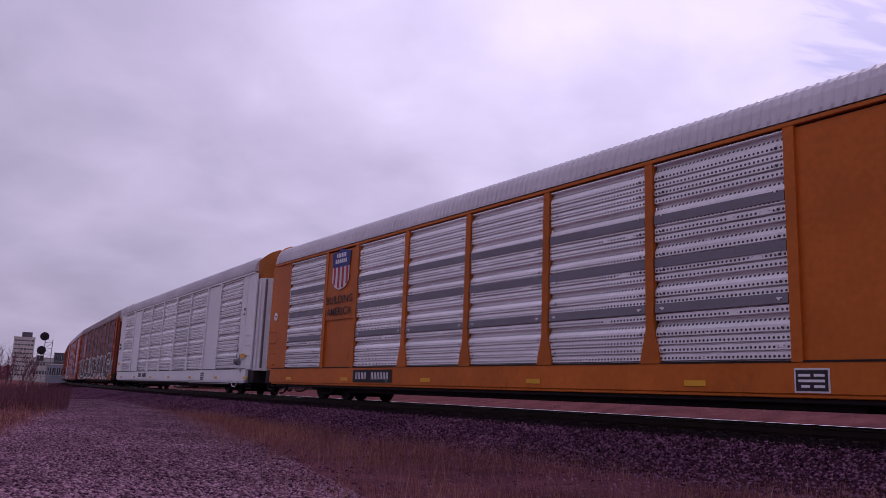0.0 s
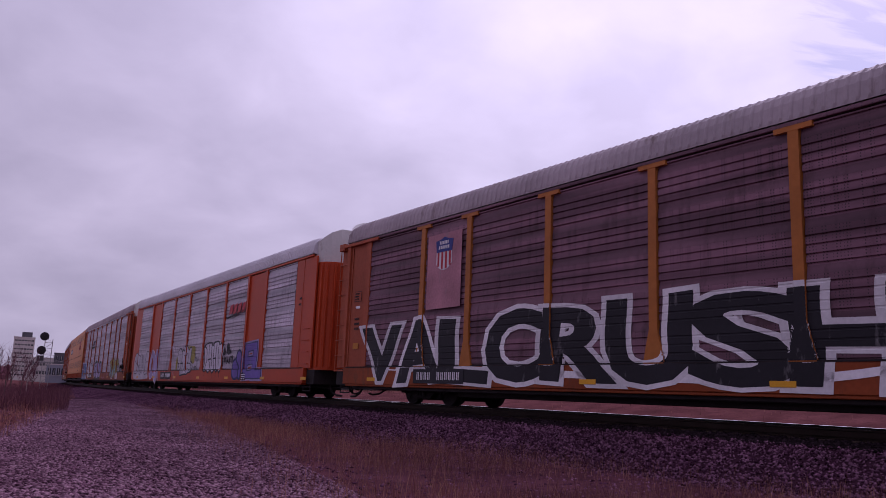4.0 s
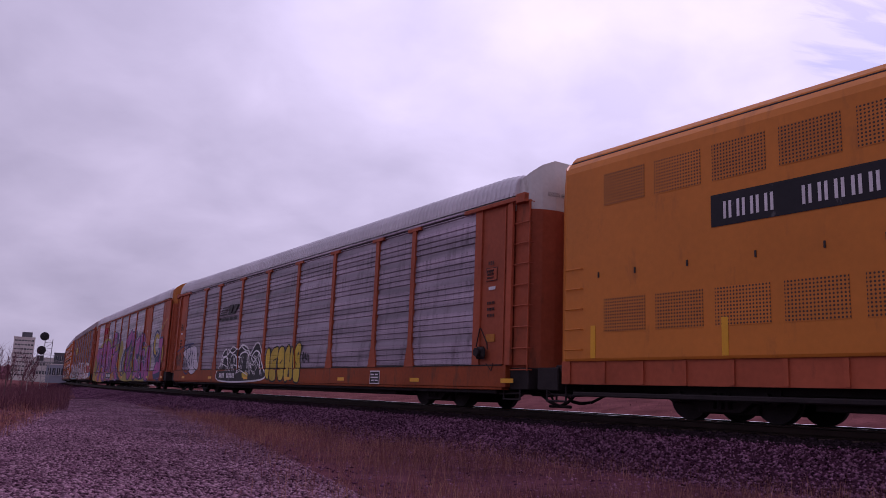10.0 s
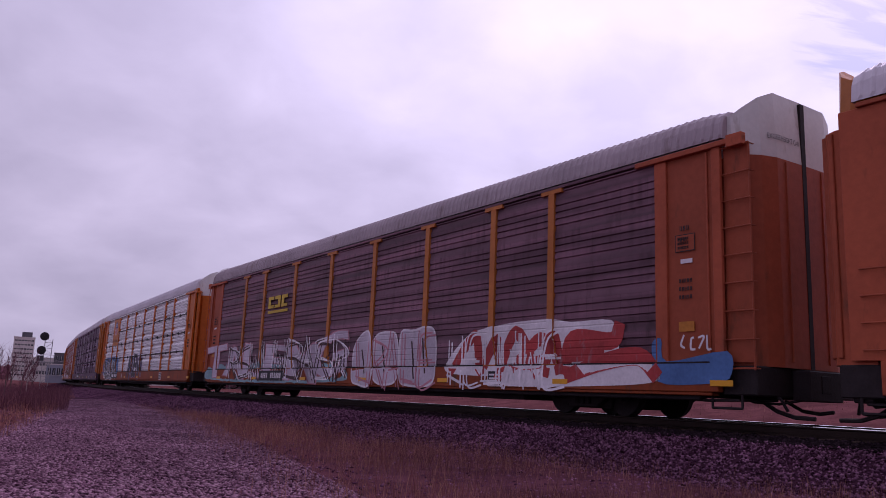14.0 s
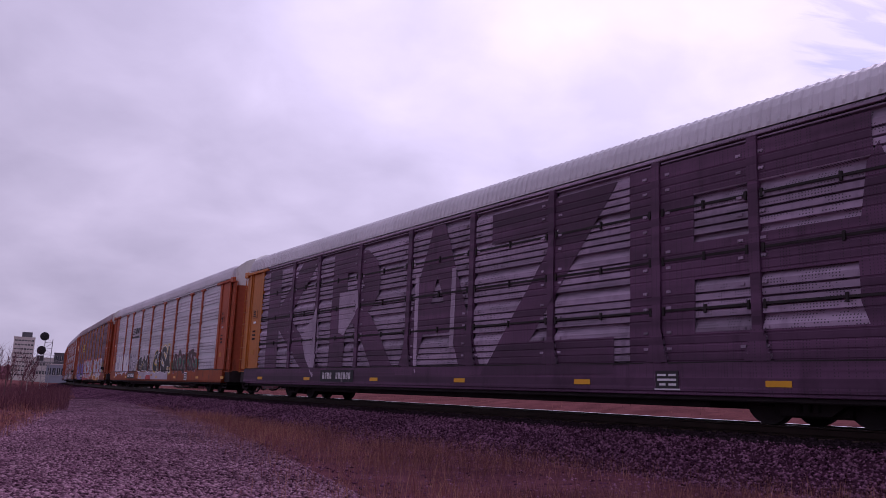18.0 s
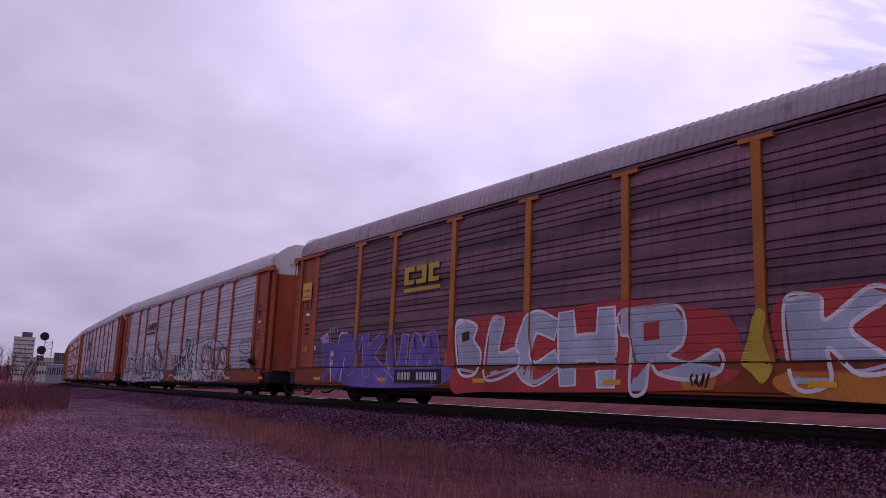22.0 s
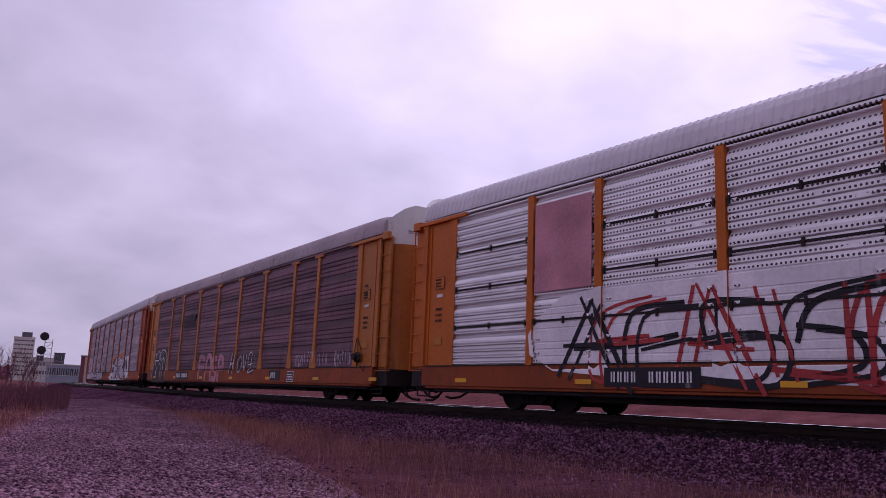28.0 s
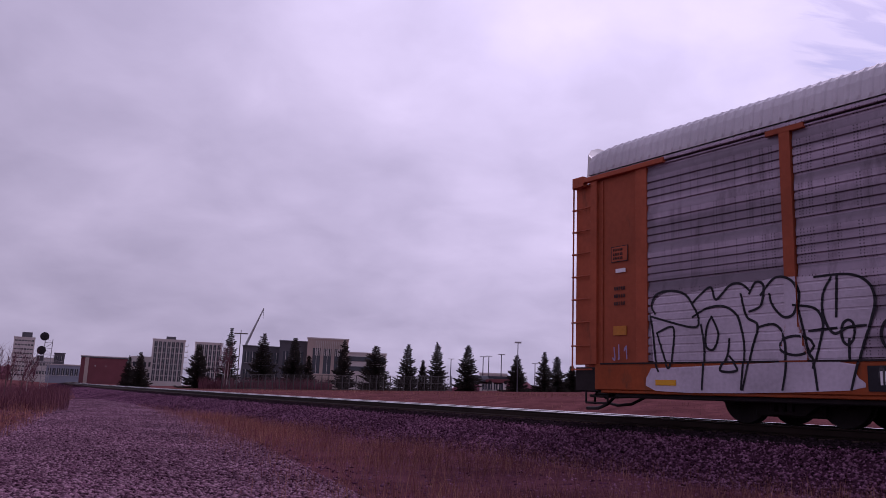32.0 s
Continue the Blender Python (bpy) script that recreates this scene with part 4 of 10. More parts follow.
def paint_on(name, tri, material, root, lift, label="", ribs=True):
    """Lay flat shapes on the car side so that they follow its ribs and posts."""
    if not len(tri):
        return None
    if ribs:
        xa, xb = tri[:, :, 0].min(), tri[:, :, 0].max()
        for k in range(max(int((tri[:, :, 1].min() - Z0) / RIB), 0), int((tri[:, :, 1].max() - Z0) / RIB) + 1):
            for f in (0.0, 0.14, 0.22, 0.95):
                tri = cut(tri, 1, Z0 + (k + f) * RIB)
        for e in EDGE[1:-1]:
            if xa - 0.3 < e < xb + 0.3:
                for q in (0.10, 0.17, 0.245):
                    tri = cut(cut(tri, 0, e - q), 0, e + q)
        tri = cut(cut(tri, 0, -12.45), 0, 12.45)
        y = side_depth(tri)
    else:
        y = np.full(tri.shape[:2], -1.60)
    n = len(tri)
    v = np.stack([tri[:, :, 0], y - lift, tri[:, :, 1]], 2).reshape(-1, 3)
    me = bpy.data.meshes.new(name)
    me.vertices.add(n * 3)
    me.vertices.foreach_set("co", v.reshape(-1))
    me.loops.add(n * 3)
    me.loops.foreach_set("vertex_index", np.arange(n * 3))
    me.polygons.add(n)
    me.polygons.foreach_set("loop_start", np.arange(n) * 3)
    me.polygons.foreach_set("loop_total", np.full(n, 3))
    me.update()
    return part_me(name, me, material, root, label)


def letters(body, x0, x1, z0, z1, bold=0.0, wob=0.0, seed=0, shear=0.0):
    """Letters fitted to a box on the car side; each tilted and swelled a little. Yields one set of triangles a letter."""
    rng = random.Random(seed)
    w = (x1 - x0) / len(body)
    out = []
    for i, ch in enumerate(body):
        base = glyph(ch, 0.0)
        a, dz, ph = (rng.random() - 0.5) * wob, (rng.random() - 0.5) * wob * (z1 - z0) * 0.6, rng.random() * 6.28
        grow = 1 + wob * 0.9 * rng.random()
        if not len(base):
            continue
        lo, hi = base.reshape(-1, 2).min(0), base.reshape(-1, 2).max(0)
        sx, sz = w * (0.90 + wob * 0.5) / max(hi[0] - lo[0], 0.25), (z1 - z0) * grow / max(hi[1] - lo[1], 0.1)
        t = glyph(ch, round(min(bold / math.sqrt(sx * sz), 0.13) / 0.00625) * 0.00625) if bold else base
        px, pz = (t[:, :, 0] - (lo[0] + hi[0]) / 2) * sx, (t[:, :, 1] - lo[1]) * sz
        z = z0 + dz + pz * math.cos(a) - px * math.sin(a)
        z = z + wob * 0.22 * np.sin(px * 2.4 / max(w, 0.3) + ph)
        x = x0 + (i + 0.5) * w + px * math.cos(a) + pz * (math.sin(a) + shear)
        out.append((np.stack([x, z], 2), ph))
    return out


def text_mesh(body, x0, x1, z0, z1, y=0.0, bold=0.0):
    """A line of plain lettering fitted to a box, as a flat bmesh at a given depth."""
    bm = bmesh.new()
    t = glyph(body, bold)
    lo, hi = t.reshape(-1, 2).min(0), t.reshape(-1, 2).max(0)
    for tri in t:
        bm.faces.new([bm.verts.new((x0 + (p[0] - lo[0]) / (hi[0] - lo[0]) * (x1 - x0), y, z0 + (p[1] - lo[1]) / (hi[1] - lo[1]) * (z1 - z0))) for p in tri])
    return bm


def wavy(tri, ph, amp):
    """Bend upright strokes sideways."""
    t = tri.copy()
    t[:, :, 0] += amp * np.sin(t[:, :, 1] * 4.2 + ph)
    return t


def tag(root, body, x0, x1, z0, z1, fill, line, bold=0.06, rim=0.05, wob=0.14, seed=1, third=None, shear=0.0, label=""):
    """A spray-painted piece: fat letters, each over its own wider outlines, lying on the car side."""
    layers = [("graffiti_letter", bold * 0.5, fill, 0.0060)]
    if line:
        layers.append(("letter_outline", bold * 0.5 + rim * 0.8, line, 0.0040))
    if third:
        layers.append(("letter_halo", bold * 0.5 + rim * 2.0, third, 0.0020))
    first = {}
    for nm, bo, m, lift in layers:
        for i, (t, ph) in enumerate(letters(body, x0, x1, z0, z1, bo, wob, seed, shear)):
            for q in np.arange(z0 - 0.2, z1 + 0.4, 0.12):
                t = cut(t, 1, q)
            o = paint_on(nm, wavy(t, ph, wob * 0.30), m, first.get(i, root), lift + 0.0005 * (i % 3), label if nm == "graffiti_letter" else "")
            first.setdefault(i, o)
    return first


def splash(root, x0, x1, z0, z1, material, seed=1, n=26, y=0.0):
    """An uneven patch of sprayed colour."""
    rng = random.Random(seed)
    top, bot = [], []
    for i in range(n + 1):
        x = x0 + (x1 - x0) * i / n
        k = max(0.0, math.sin(math.pi * i / n)) ** 0.35
        top.append((x, z0 + (z1 - z0) * (0.55 + 0.45 * k) - rng.random() * 0.22 * (z1 - z0)))
        bot.append((x, z0 + rng.random() * 0.06 * (z1 - z0) + (1 - k) * 0.2 * (z1 - z0)))
    tri = []
    for i in range(n):
        tri += [(bot[i], bot[i + 1], top[i + 1]), (bot[i], top[i + 1], top[i])]
    return paint_on("paint_patch", np.array(tri), material, root, 0.0004 * (1 + seed % 4))


def smooth_line(pts, closed=False, n=6):
    """Rounded path through a few points."""
    p = [Vector(q) for q in pts]
    out = []
    for i in range(len(p) - 1):
        a, b, c, d = p[max(i - 1, 0)], p[i], p[i + 1], p[min(i + 2, len(p) - 1)]
        for k in range(n):
            u = k / n
            out.append(0.5 * (2 * b + (c - a) * u + (2 * a - 5 * b + 4 * c - d) * u * u + (3 * b - a - 3 * c + d) * u ** 3))
    return out + [p[-1]]


def stroke_tri(pts, w, ends=True):
    """Triangles of one thick stroke along a path, a little fatter in the middle, with blunt ends."""
    line = smooth_line(pts)
    rows = []
    n = len(line)
    for i, q in enumerate(line):
        d = (line[min(i + 1, n - 1)] - line[max(i - 1, 0)]).normalized()
        m = Vector((-d.y, d.x)) * w * 0.5 * (0.86 + 0.20 * math.sin(math.pi * i / (n - 1)))
        e = d * w * 0.3 * (1 if i == n - 1 else -1 if i == 0 else 0)
        rows.append((q + m + e, q - m + e))
    tri = []
    for a, b in zip(rows, rows[1:]):
        tri += [(a[0], a[1], b[1]), (a[0], b[1], b[0])]
    return np.array([[tuple(v) for v in t_] for t_ in tri])


def brush(root, strokes, fill, line=None, rim=0.10, shine=None, base=0.006, label="", name="graffiti_stroke"):
    """Sprayed strokes (width, path): colour over a wider outline, with a thin highlight."""
    for i, (w, pts) in enumerate(strokes):
        lift = base + 0.0006 * (i % 4)
        o = paint_on(name, stroke_tri(pts, w), fill, root, lift, label)
        if line:
            paint_on("stroke_outline", stroke_tri(pts, w + 2 * rim), line, o, lift - 0.0035)
        if shine:
            paint_on("stroke_highlight", stroke_tri([(x - w * 0.22, z + w * 0.15) for x, z in pts], 0.05), shine, o, lift + 0.002)


def closed_curve(pts, n=4):
    """Rounded closed outline through a few points."""
    p = [Vector(q) for q in pts]
    m = len(p)
    out = []
    for i in range(m):
        a, b, c, d = p[i - 1], p[i], p[(i + 1) % m], p[(i + 2) % m]
        for k in range(n):
            u = k / n
            out.append(b + 0.42 * ((c - a) * u + (2 * a - 5 * b + 4 * c - d) * u * u + (3 * b - a - 3 * c + d) * u ** 3) + 0.16 * (c - b) * u)
    return out


def blob(root, fill, line, width, pts, lift=0.006, sharp=False, label=""):
    """A sprayed letter or patch: a filled closed shape with a sprayed outline."""
    ring = [Vector(q) for q in pts] if sharp else closed_curve(pts)
    tri = np.array([[tuple(ring[i]) for i in t] for t in mathutils.geometry.tessellate_polygon([[Vector((q.x, q.y, 0.0)) for q in ring]])])
    for c in np.arange(math.floor(tri[:, :, 0].min() * 2) / 2, tri[:, :, 0].max(), 0.5):
        tri = cut(tri, 0, c)
    o = paint_on("graffiti_letter" if line else "paint_patch", tri, fill, root, lift, label)
    if line:
        paint_on("letter_outline", stroke_tri([*pts, pts[0], pts[1]], width), line, o, lift + 0.0016)
    return o


def scrawl(root, x0, x1, z0, z1, n, material, width, seed):
    """A quick unreadable tag: a run of bent pen strokes."""
    rng = random.Random(seed)
    w = (x1 - x0) / n
    runs = []
    for i in range(n):
        a = x0 + w * i
        pts = [(a + w * rng.uniform(0.0, 0.9), z0 + (z1 - z0) * rng.random()) for _ in range(rng.choice((3, 4, 5)))]
        pts[0], pts[-1] = (pts[0][0], z0 + (z1 - z0) * rng.uniform(0.75, 1.0)), (pts[-1][0], z0 + (z1 - z0) * rng.uniform(0.0, 0.2))
        runs.append((width, pts))
    brush(root, runs, material, base=0.010, name="pen_tag")


WILD = [[[(0.1, 0), (0.15, 1)], [(0.15, 1), (0.8, 0.85), (0.75, 0.55), (0.2, 0.5)], [(0.3, 0.5), (0.9, 0)]], [[(0.1, 1), (0.2, 0)], [(0.2, 0), (0.5, 0.6)], [(0.5, 0.6), (0.8, 0), (0.9, 1)]],
        [[(0.9, 0.95), (0.2, 0.9), (0.15, 0.55)], [(0.15, 0.55), (0.8, 0.45), (0.85, 0.1), (0.1, 0.0)]], [[(0.1, 0), (0.45, 1.05)], [(0.45, 1.05), (0.9, 0)], [(0.25, 0.4), (0.7, 0.4)]],
        [[(0.1, 1), (0.15, 0.1)], [(0.15, 0.1), (0.85, 0.0)], [(0.85, 0.0), (0.9, 1)]], [[(0.85, 1), (0.15, 0.9), (0.1, 0.0), (0.9, 0.05)], [(0.15, 0.5), (0.7, 0.52)]]]


def wild(root, x0, x1, z0, z1, n, material, width, seed):
    """Tangled angular letters drawn as double lines."""
    rng = random.Random(seed)
    w = (x1 - x0) / n
    runs = []
    for i in range(n):
        for path in rng.choice(WILD):
            j = [(u + rng.uniform(-0.12, 0.12), v + rng.uniform(-0.08, 0.08)) for u, v in path]
            for du, dv in ((0, 0), (0.17, -0.05)):
                runs.append((width * rng.uniform(0.8, 1.3), [(x0 + w * (i + 1.1 * (u + du)), z0 + (z1 - z0) * (v + dv)) for u, v in j]))
    brush(root, runs, material, base=0.0105)


def shield(root, x, z, w, h):
    """Shield emblem: dark blue top over red and white stripes."""
    bm = bmesh.new()
    prism(bm, [(x - w / 2, z + h * 0.55), (x - w * 0.56, z + h * 0.9), (x - w * 0.25, z + h * 0.93), (x, z + h), (x + w * 0.25, z + h * 0.93), (x + w * 0.56, z + h * 0.9), (x + w / 2, z + h * 0.55)],
          -1.632, -1.622)
    e = part("emblem", bm, "shield_blue", root, "blue shield emblem with red and white stripes")
    bm = bmesh.new()
    prism(bm, [(x - w / 2, z + h * 0.56), (x + w / 2, z + h * 0.56), (x + w / 2, z + h * 0.2), (x + w * 0.3, z + h * 0.06), (x, z), (x - w * 0.3, z + h * 0.06), (x - w / 2, z + h * 0.2)], -1.631, -1.622)
    part("emblem_field", bm, "p_white", e)
    bm = bmesh.new()
    for i in range(4):
        xx = x - w * 0.43 + i * w * 0.25
        lo = 0.13 if i in (0, 3) else 0.05
        box(bm, xx, xx + w * 0.12, -1.634, -1.63, z + h * lo, z + h * 0.55)
    part("emblem_stripes", bm, "shield_red", e)
    bm = bmesh.new()
    for j, (q, ww) in enumerate(((0.78, 0.30), (0.64, 0.36))):
        for i in range(6):
            xx = x - w * ww + i * w * ww / 3
            box(bm, xx, xx + w * ww * 0.22, -1.636, -1.63, z + h * q, z + h * (q + 0.1))
    tagged(part("emblem_bars", bm, "p_white", e), kind="stuff")


def autorack(spec):
    """Enclosed car carrier, screen panels between posts, on two bogies."""
    root = new("autorack_car")
    frame_m, panel_m, roof_m, kind = spec["frame"], spec["panel"], spec["roof"], spec["kind"]
    end_m = spec.get("ends", frame_m)
    tagged(root, spec["label"], "rail car", "cars of the freight train")
    part_me("side_sill", shared("sill", sill_bm), spec.get("sill", "sill" if kind == "A" else frame_m), root)
    part_me("far_side_wall", shared("far_side", far_side_bm), panel_m, root)
    part_me("roof", shared("roof" + kind, lambda: roof_bm(0.7 if kind == "A" else 0.35)), roof_m, root)
    part_me("top_chord", shared("chord", lambda: boxes((-13.9, 13.9, -1.605, -1.50, Z1 + 0.03, Z1 + 0.105), bev=0.01)), frame_m if kind == "B" else panel_m, root)
    # black strip stands in for the shadow line in the gap below the roof
    part_me("vent_gap", shared("gap", lambda: boxes((-12.4, 12.4, -1.53, -1.48, Z1 - 0.01, Z1 + 0.03))), "black", root)
    part_me("sill_joint", shared("sill_joint", lambda: boxes((-13.6, 13.6, -1.611, -1.50, 0.992, 1.022))), "black", root)
    running_gear(root)
    for i in range(9):
        a, b = EDGE[i], EDGE[i + 1]
        w = b - a
        plain = spec.get("doors") and i in (1, 7)
        if plain:
            o = part_me("plain_door", shared("sheet%.2f" % w, lambda: sheet_bm(w, Z1 - Z0)), frame_m, root)
        else:
            ks = spec.get("style", "a")
            o = part_me("screen_panel", shared("panel%s%.2f" % (ks, w), lambda: panel_bm(w - (0.23 if 0 < i < 8 else 0.0), ks)), spec.get("odd", {}).get(i, panel_m), root)
        o.location = ((a + b) / 2, FACE, Z0)
        if spec.get("tiers"):
            for q in (0.92, 1.86, 2.80):
                part("tier_seam", boxes((a + 0.11, b - 0.11, FACE - 0.056, FACE - 0.03, Z0 + q, Z0 + q + 0.045),
                                        *[(x, x + 0.05, FACE - 0.07, FACE - 0.03, Z0 + q - 0.06, Z0 + q + 0.09) for x in (a + 0.13, (a + b) / 2, b - 0.18)]), "black", root)
        if spec.get("bands") and not plain:
            for q in (0.92, 1.78, 2.62):
                part("grey_band", boxes((a + 0.12, b - 0.12, FACE - 0.056, FACE - 0.03, Z0 + q, Z0 + q + 0.17)), "band", root)
    for i in range(1, 9):
        o = part_me("post", shared("post%d" % (not spec.get("tiers") and (i not in (1, 2, 7, 8) or not spec.get("doors"))), lambda: post_bm(not spec.get("tiers") and (i not in (1, 2, 7, 8) or not spec.get("doors")))), spec.get("posts", frame_m), root)
        o.location = (EDGE[i], -1.565, Z0)
        if not spec.get("doors") and spec.get("caps", True):
            c = part_me("post_cap", shared("cap", cap_bm), spec.get("posts", frame_m), root)
            c.location = (EDGE[i], -1.565, Z1 - 0.06)
    for sgn in (-1, 1):
        if kind == "A":
            for nm, bx in POCKET.items():
                o = part_me(nm, shared(nm, lambda: boxes(bx, bev=0.008)), end_m, root)
                o.matrix_basis = pose(13.20 * sgn, -1.545, Z0) @ Matrix.Diagonal((sgn, 1, 1, 1))
            o = part_me("ladder", shared("ladder", ladder_bm), end_m, root)
            o.matrix_basis = pose(14.16 * sgn, -1.50, Z0) @ Matrix.Diagonal((sgn, 1, 1, 1))
        else:
            o = part("end_sheet", boxes((12.475, 13.15, -1.56, -1.50, Z0 - 0.02, Z1 + 0.03), (13.16, 14.20, -1.55, -1.49, Z0 - 0.02, Z1 + 0.03), bev=0.008), end_m, root)
            o.matrix_basis = Matrix.Diagonal((sgn, 1, 1, 1))
            for k in range(4):
                o = part_me("grab_iron", shared("grab_iron", grab_bm), end_m, root)
                o.location = (13.75 * sgn, -1.545, 1.15 + 0.4 * k)
        d = part_me("end_door", shared("end_door", lambda: end_door_bm(0.95, 4.63, 0)), spec.get("door_low", end_m), root)
        d.matrix_basis = pose((14.05 if kind == "A" else 14.30) * sgn, 0, 0, 0, 0, 0 if sgn > 0 else 180)
        u = part_me("end_door_top", shared("end_door_top", lambda: end_door_bm(4.632, 5.36, 0.49)), spec.get("door_top", "dirtywhite"), d)
        u.location.x = 0.0 if kind == "A" else -0.25
        part_me("door_seam", shared("seam", seam_bm), "black", d)
        if kind == "B":
            for k, (xx, yy) in enumerate(((0.10, -1.415), (0.27, -1.27), (0.385, -1.05), (0.44, -0.86))):
                o = part_me("door_rib", shared("door_rib", lambda: boxes((-0.04, 0.04, -0.04, 0.04, 1.05, 4.6), bev=0.012)), "band" if frame_m == "white" and k % 2 else spec.get("door_low", end_m), d)
                o.location = (xx, yy if sgn > 0 else -yy, 0)
        for yy in (-0.55, 0.55):
            o = part_me("door_batten", shared("batten", lambda: boxes((0.40, 0.475, -0.018, 0.018, 1.05, 4.6), bev=0.006)), spec.get("door_low", end_m), d)
            o.location = (0, yy, 0)
    if kind == "A":
        for sgn in (-1, 1):
            xa = 13.1 * sgn
            rect(root, "stencil_frame", xa - 0.24, xa + 0.20, 3.02, 3.34, "text_dark", -1.561, thick=0.003)
            rect(root, "stencil_field", xa - 0.225, xa + 0.185, 3.035, 3.325, end_m, -1.564, thick=0.003)
            for zz_ in (3.24, 3.15, 3.07):
                stencil_bars(root, xa - 0.18, zz_, 6, 0, 0.05, "text_dark", -1.567)
            rect(root, "white_label", xa - 0.12, xa + 0.14, 2.80, 2.88, "p_white", -1.562)
            for zz_ in (2.45, 2.30, 2.15):
                stencil_bars(root, xa - 0.16, zz_, 5, 0, 0.07, "text_dark", -1.562)
            rect(root, "yellow_notice", xa - 0.18, xa + 0.16, 1.56, 1.74, "p_ochre", -1.562)
        bm = text_mesh("EXCESS HEIGHT CAR", -1.0, -0.12, 4.96, 5.06)
        for v in bm.verts:
            v.co = (14.05 + 0.474 - 0.04 * (v.co.z - 4.63) + min(0.0, (v.co.x + 0.8) * 0.25), v.co.x, v.co.z)
        tagged(part("height_warning", bm, "text_dark", root), kind="stuff")
    # brake gear by the front end, reflective tape along the sill
    if spec.get("brake"):
        o = part_me("hand_brake", shared("brake_rig", brake_rig_bm), "black" if frame_m != "white" else "band", root)
        o.location = (12.95, -1.60, 1.15)
        for nm, q in BRAKE.items():
            part_me(nm, shared(nm, lambda: pipe_bm(*q)), "black" if frame_m != "white" else "band", o)
    for x in (-12.2, -8.0, -3.4, 0.9, 5.2, 9.6, 13.6):
        rect(root, "reflector", x, x + 0.46, 0.60, 0.70, "reflector", -1.612)
    if spec.get("plate", True):
        stencil_bars(root, spec.get("num_x", -7.0), 0.65, 4, 6, 0.20, "p_white", -1.622, spec.get("plate_m", "p_black"))
    stencil_bars(root, 13.0, 3.4, 3, 0, 0.09, "text_dark", -1.60), stencil_bars(root, 12.95, 3.2, 4, 0, 0.07, "text_dark", -1.60)
    rect(root, "notice_frame", 7.31, 7.89, 0.52, 0.90, "p_white", -1.60)
    nb = rect(root, "notice_board", 7.34, 7.86, 0.55, 0.87, "text_dark", -1.606, "black inspection stencil with a white frame")
    tagged(part("notice_lines", boxes(*[(7.38 + dx, 7.38 + dx + wd, -1.617, -1.612, 0.60 + dz, 0.64 + dz) for dx, wd, dz in ((0, 0.2, 0.17), (0.26, 0.17, 0.17), (0, 0.43, 0.085), (0.05, 0.14, 0), (0.26, 0.17, 0))]), "p_white", nb), kind="stuff")
    spec["art"](root) if spec.get("art") else None
    return root


def emblem_stripes(root, x, z, w, h, material="text_dark"):
    """Road emblem as plain slanted stripes with a block, over a line of bars."""
    bm = bmesh.new()
    for i in range(4):
        q = z + h * (0.42 + 0.14 * i)
        prism(bm, [(x + w * 0.05 * i, q), (x + w * (0.42 + 0.02 * i), q + h * 0.03), (x + w * (0.42 + 0.02 * i), q + h * 0.09), (x + w * 0.05 * i, q + h * 0.07)], -1.624, -1.616)
    prism(bm, [(x + w * 0.46, z + h * 0.42), (x + w * 0.60, z + h * 0.42), (x + w * 0.70, z + h * 0.98), (x + w * 0.52, z + h * 0.98)], -1.624, -1.616)
    prism(bm, [(x + w * 0.66, z + h * 0.42), (x + w * 0.76, z + h * 0.42), (x + w * 0.98, z + h * 0.95), (x + w * 0.78, z + h * 0.98)], -1.624, -1.616)
    for i in range(14):
        box(bm, x + w * (0.02 + i * 0.068), x + w * (0.02 + i * 0.068 + 0.045), -1.624, -1.616, z + h * 0.1, z + h * 0.27)
    part("emblem", bm, material, root, "dark striped road emblem")


def emblem_block(root, x, z, w, h, material):
    """Road emblem as three plain angular blocks over a bar."""
    bm = bmesh.new()
    for i in range(3):
        a = x + w * i * 0.34
        box(bm, a, a + w * 0.28, -1.624, -1.616, z + h * 0.80, z + h)
        box(bm, a, a + w * 0.28, -1.624, -1.616, z + h * 0.30, z + h * 0.48)
        box(bm, a + (w * 0.0 if i != 1 else w * 0.16), a + (w * 0.12 if i != 1 else w * 0.28), -1.6245, -1.6165, z + h * 0.3, z + h)
    box(bm, x, x + w, -1.624, -1.616, z, z + h * 0.16)
    part("emblem", bm, material, root, "angular road emblem")


def emblem_wedge(r):
    """Red slanted road emblem over a dark bar."""
    bm = bmesh.new()
    for i in range(4):
        a = 5.1 + i * 0.55
        prism(bm, [(a, 3.36), (a + 0.42, 3.40), (a + 0.56, 3.80), (a + 0.14, 3.76)], -1.624, -1.616)
    part("emblem", bm, "shield_red", r, "red slanted road emblem")
    bm = bmesh.new()
    prism(bm, [(4.9, 3.18), (7.1, 3.42), (7.12, 3.47), (4.9, 3.26)], -1.624, -1.616)
    part("emblem_bar", bm, "text_dark", r)


def emblem_loop(r):
    """Red looped road emblem."""
    bm = bmesh.new()
    tube(bm, [(-8.75, -1.62, 4.42), (-9.15, -1.62, 4.42), (-9.2, -1.62, 3.98), (-8.8, -1.62, 3.98)], 0.05, 6)
    tube(bm, [(-8.55, -1.62, 3.98), (-8.5, -1.62, 4.42), (-8.0, -1.62, 3.98), (-7.9, -1.62, 4.42)], 0.05, 6)
    part("emblem", bm, "shield_red", r, "red looped road emblem")
    stencil_bars(r, -9.2, 3.66, 8, 0, 0.14, "shield_red", -1.60)


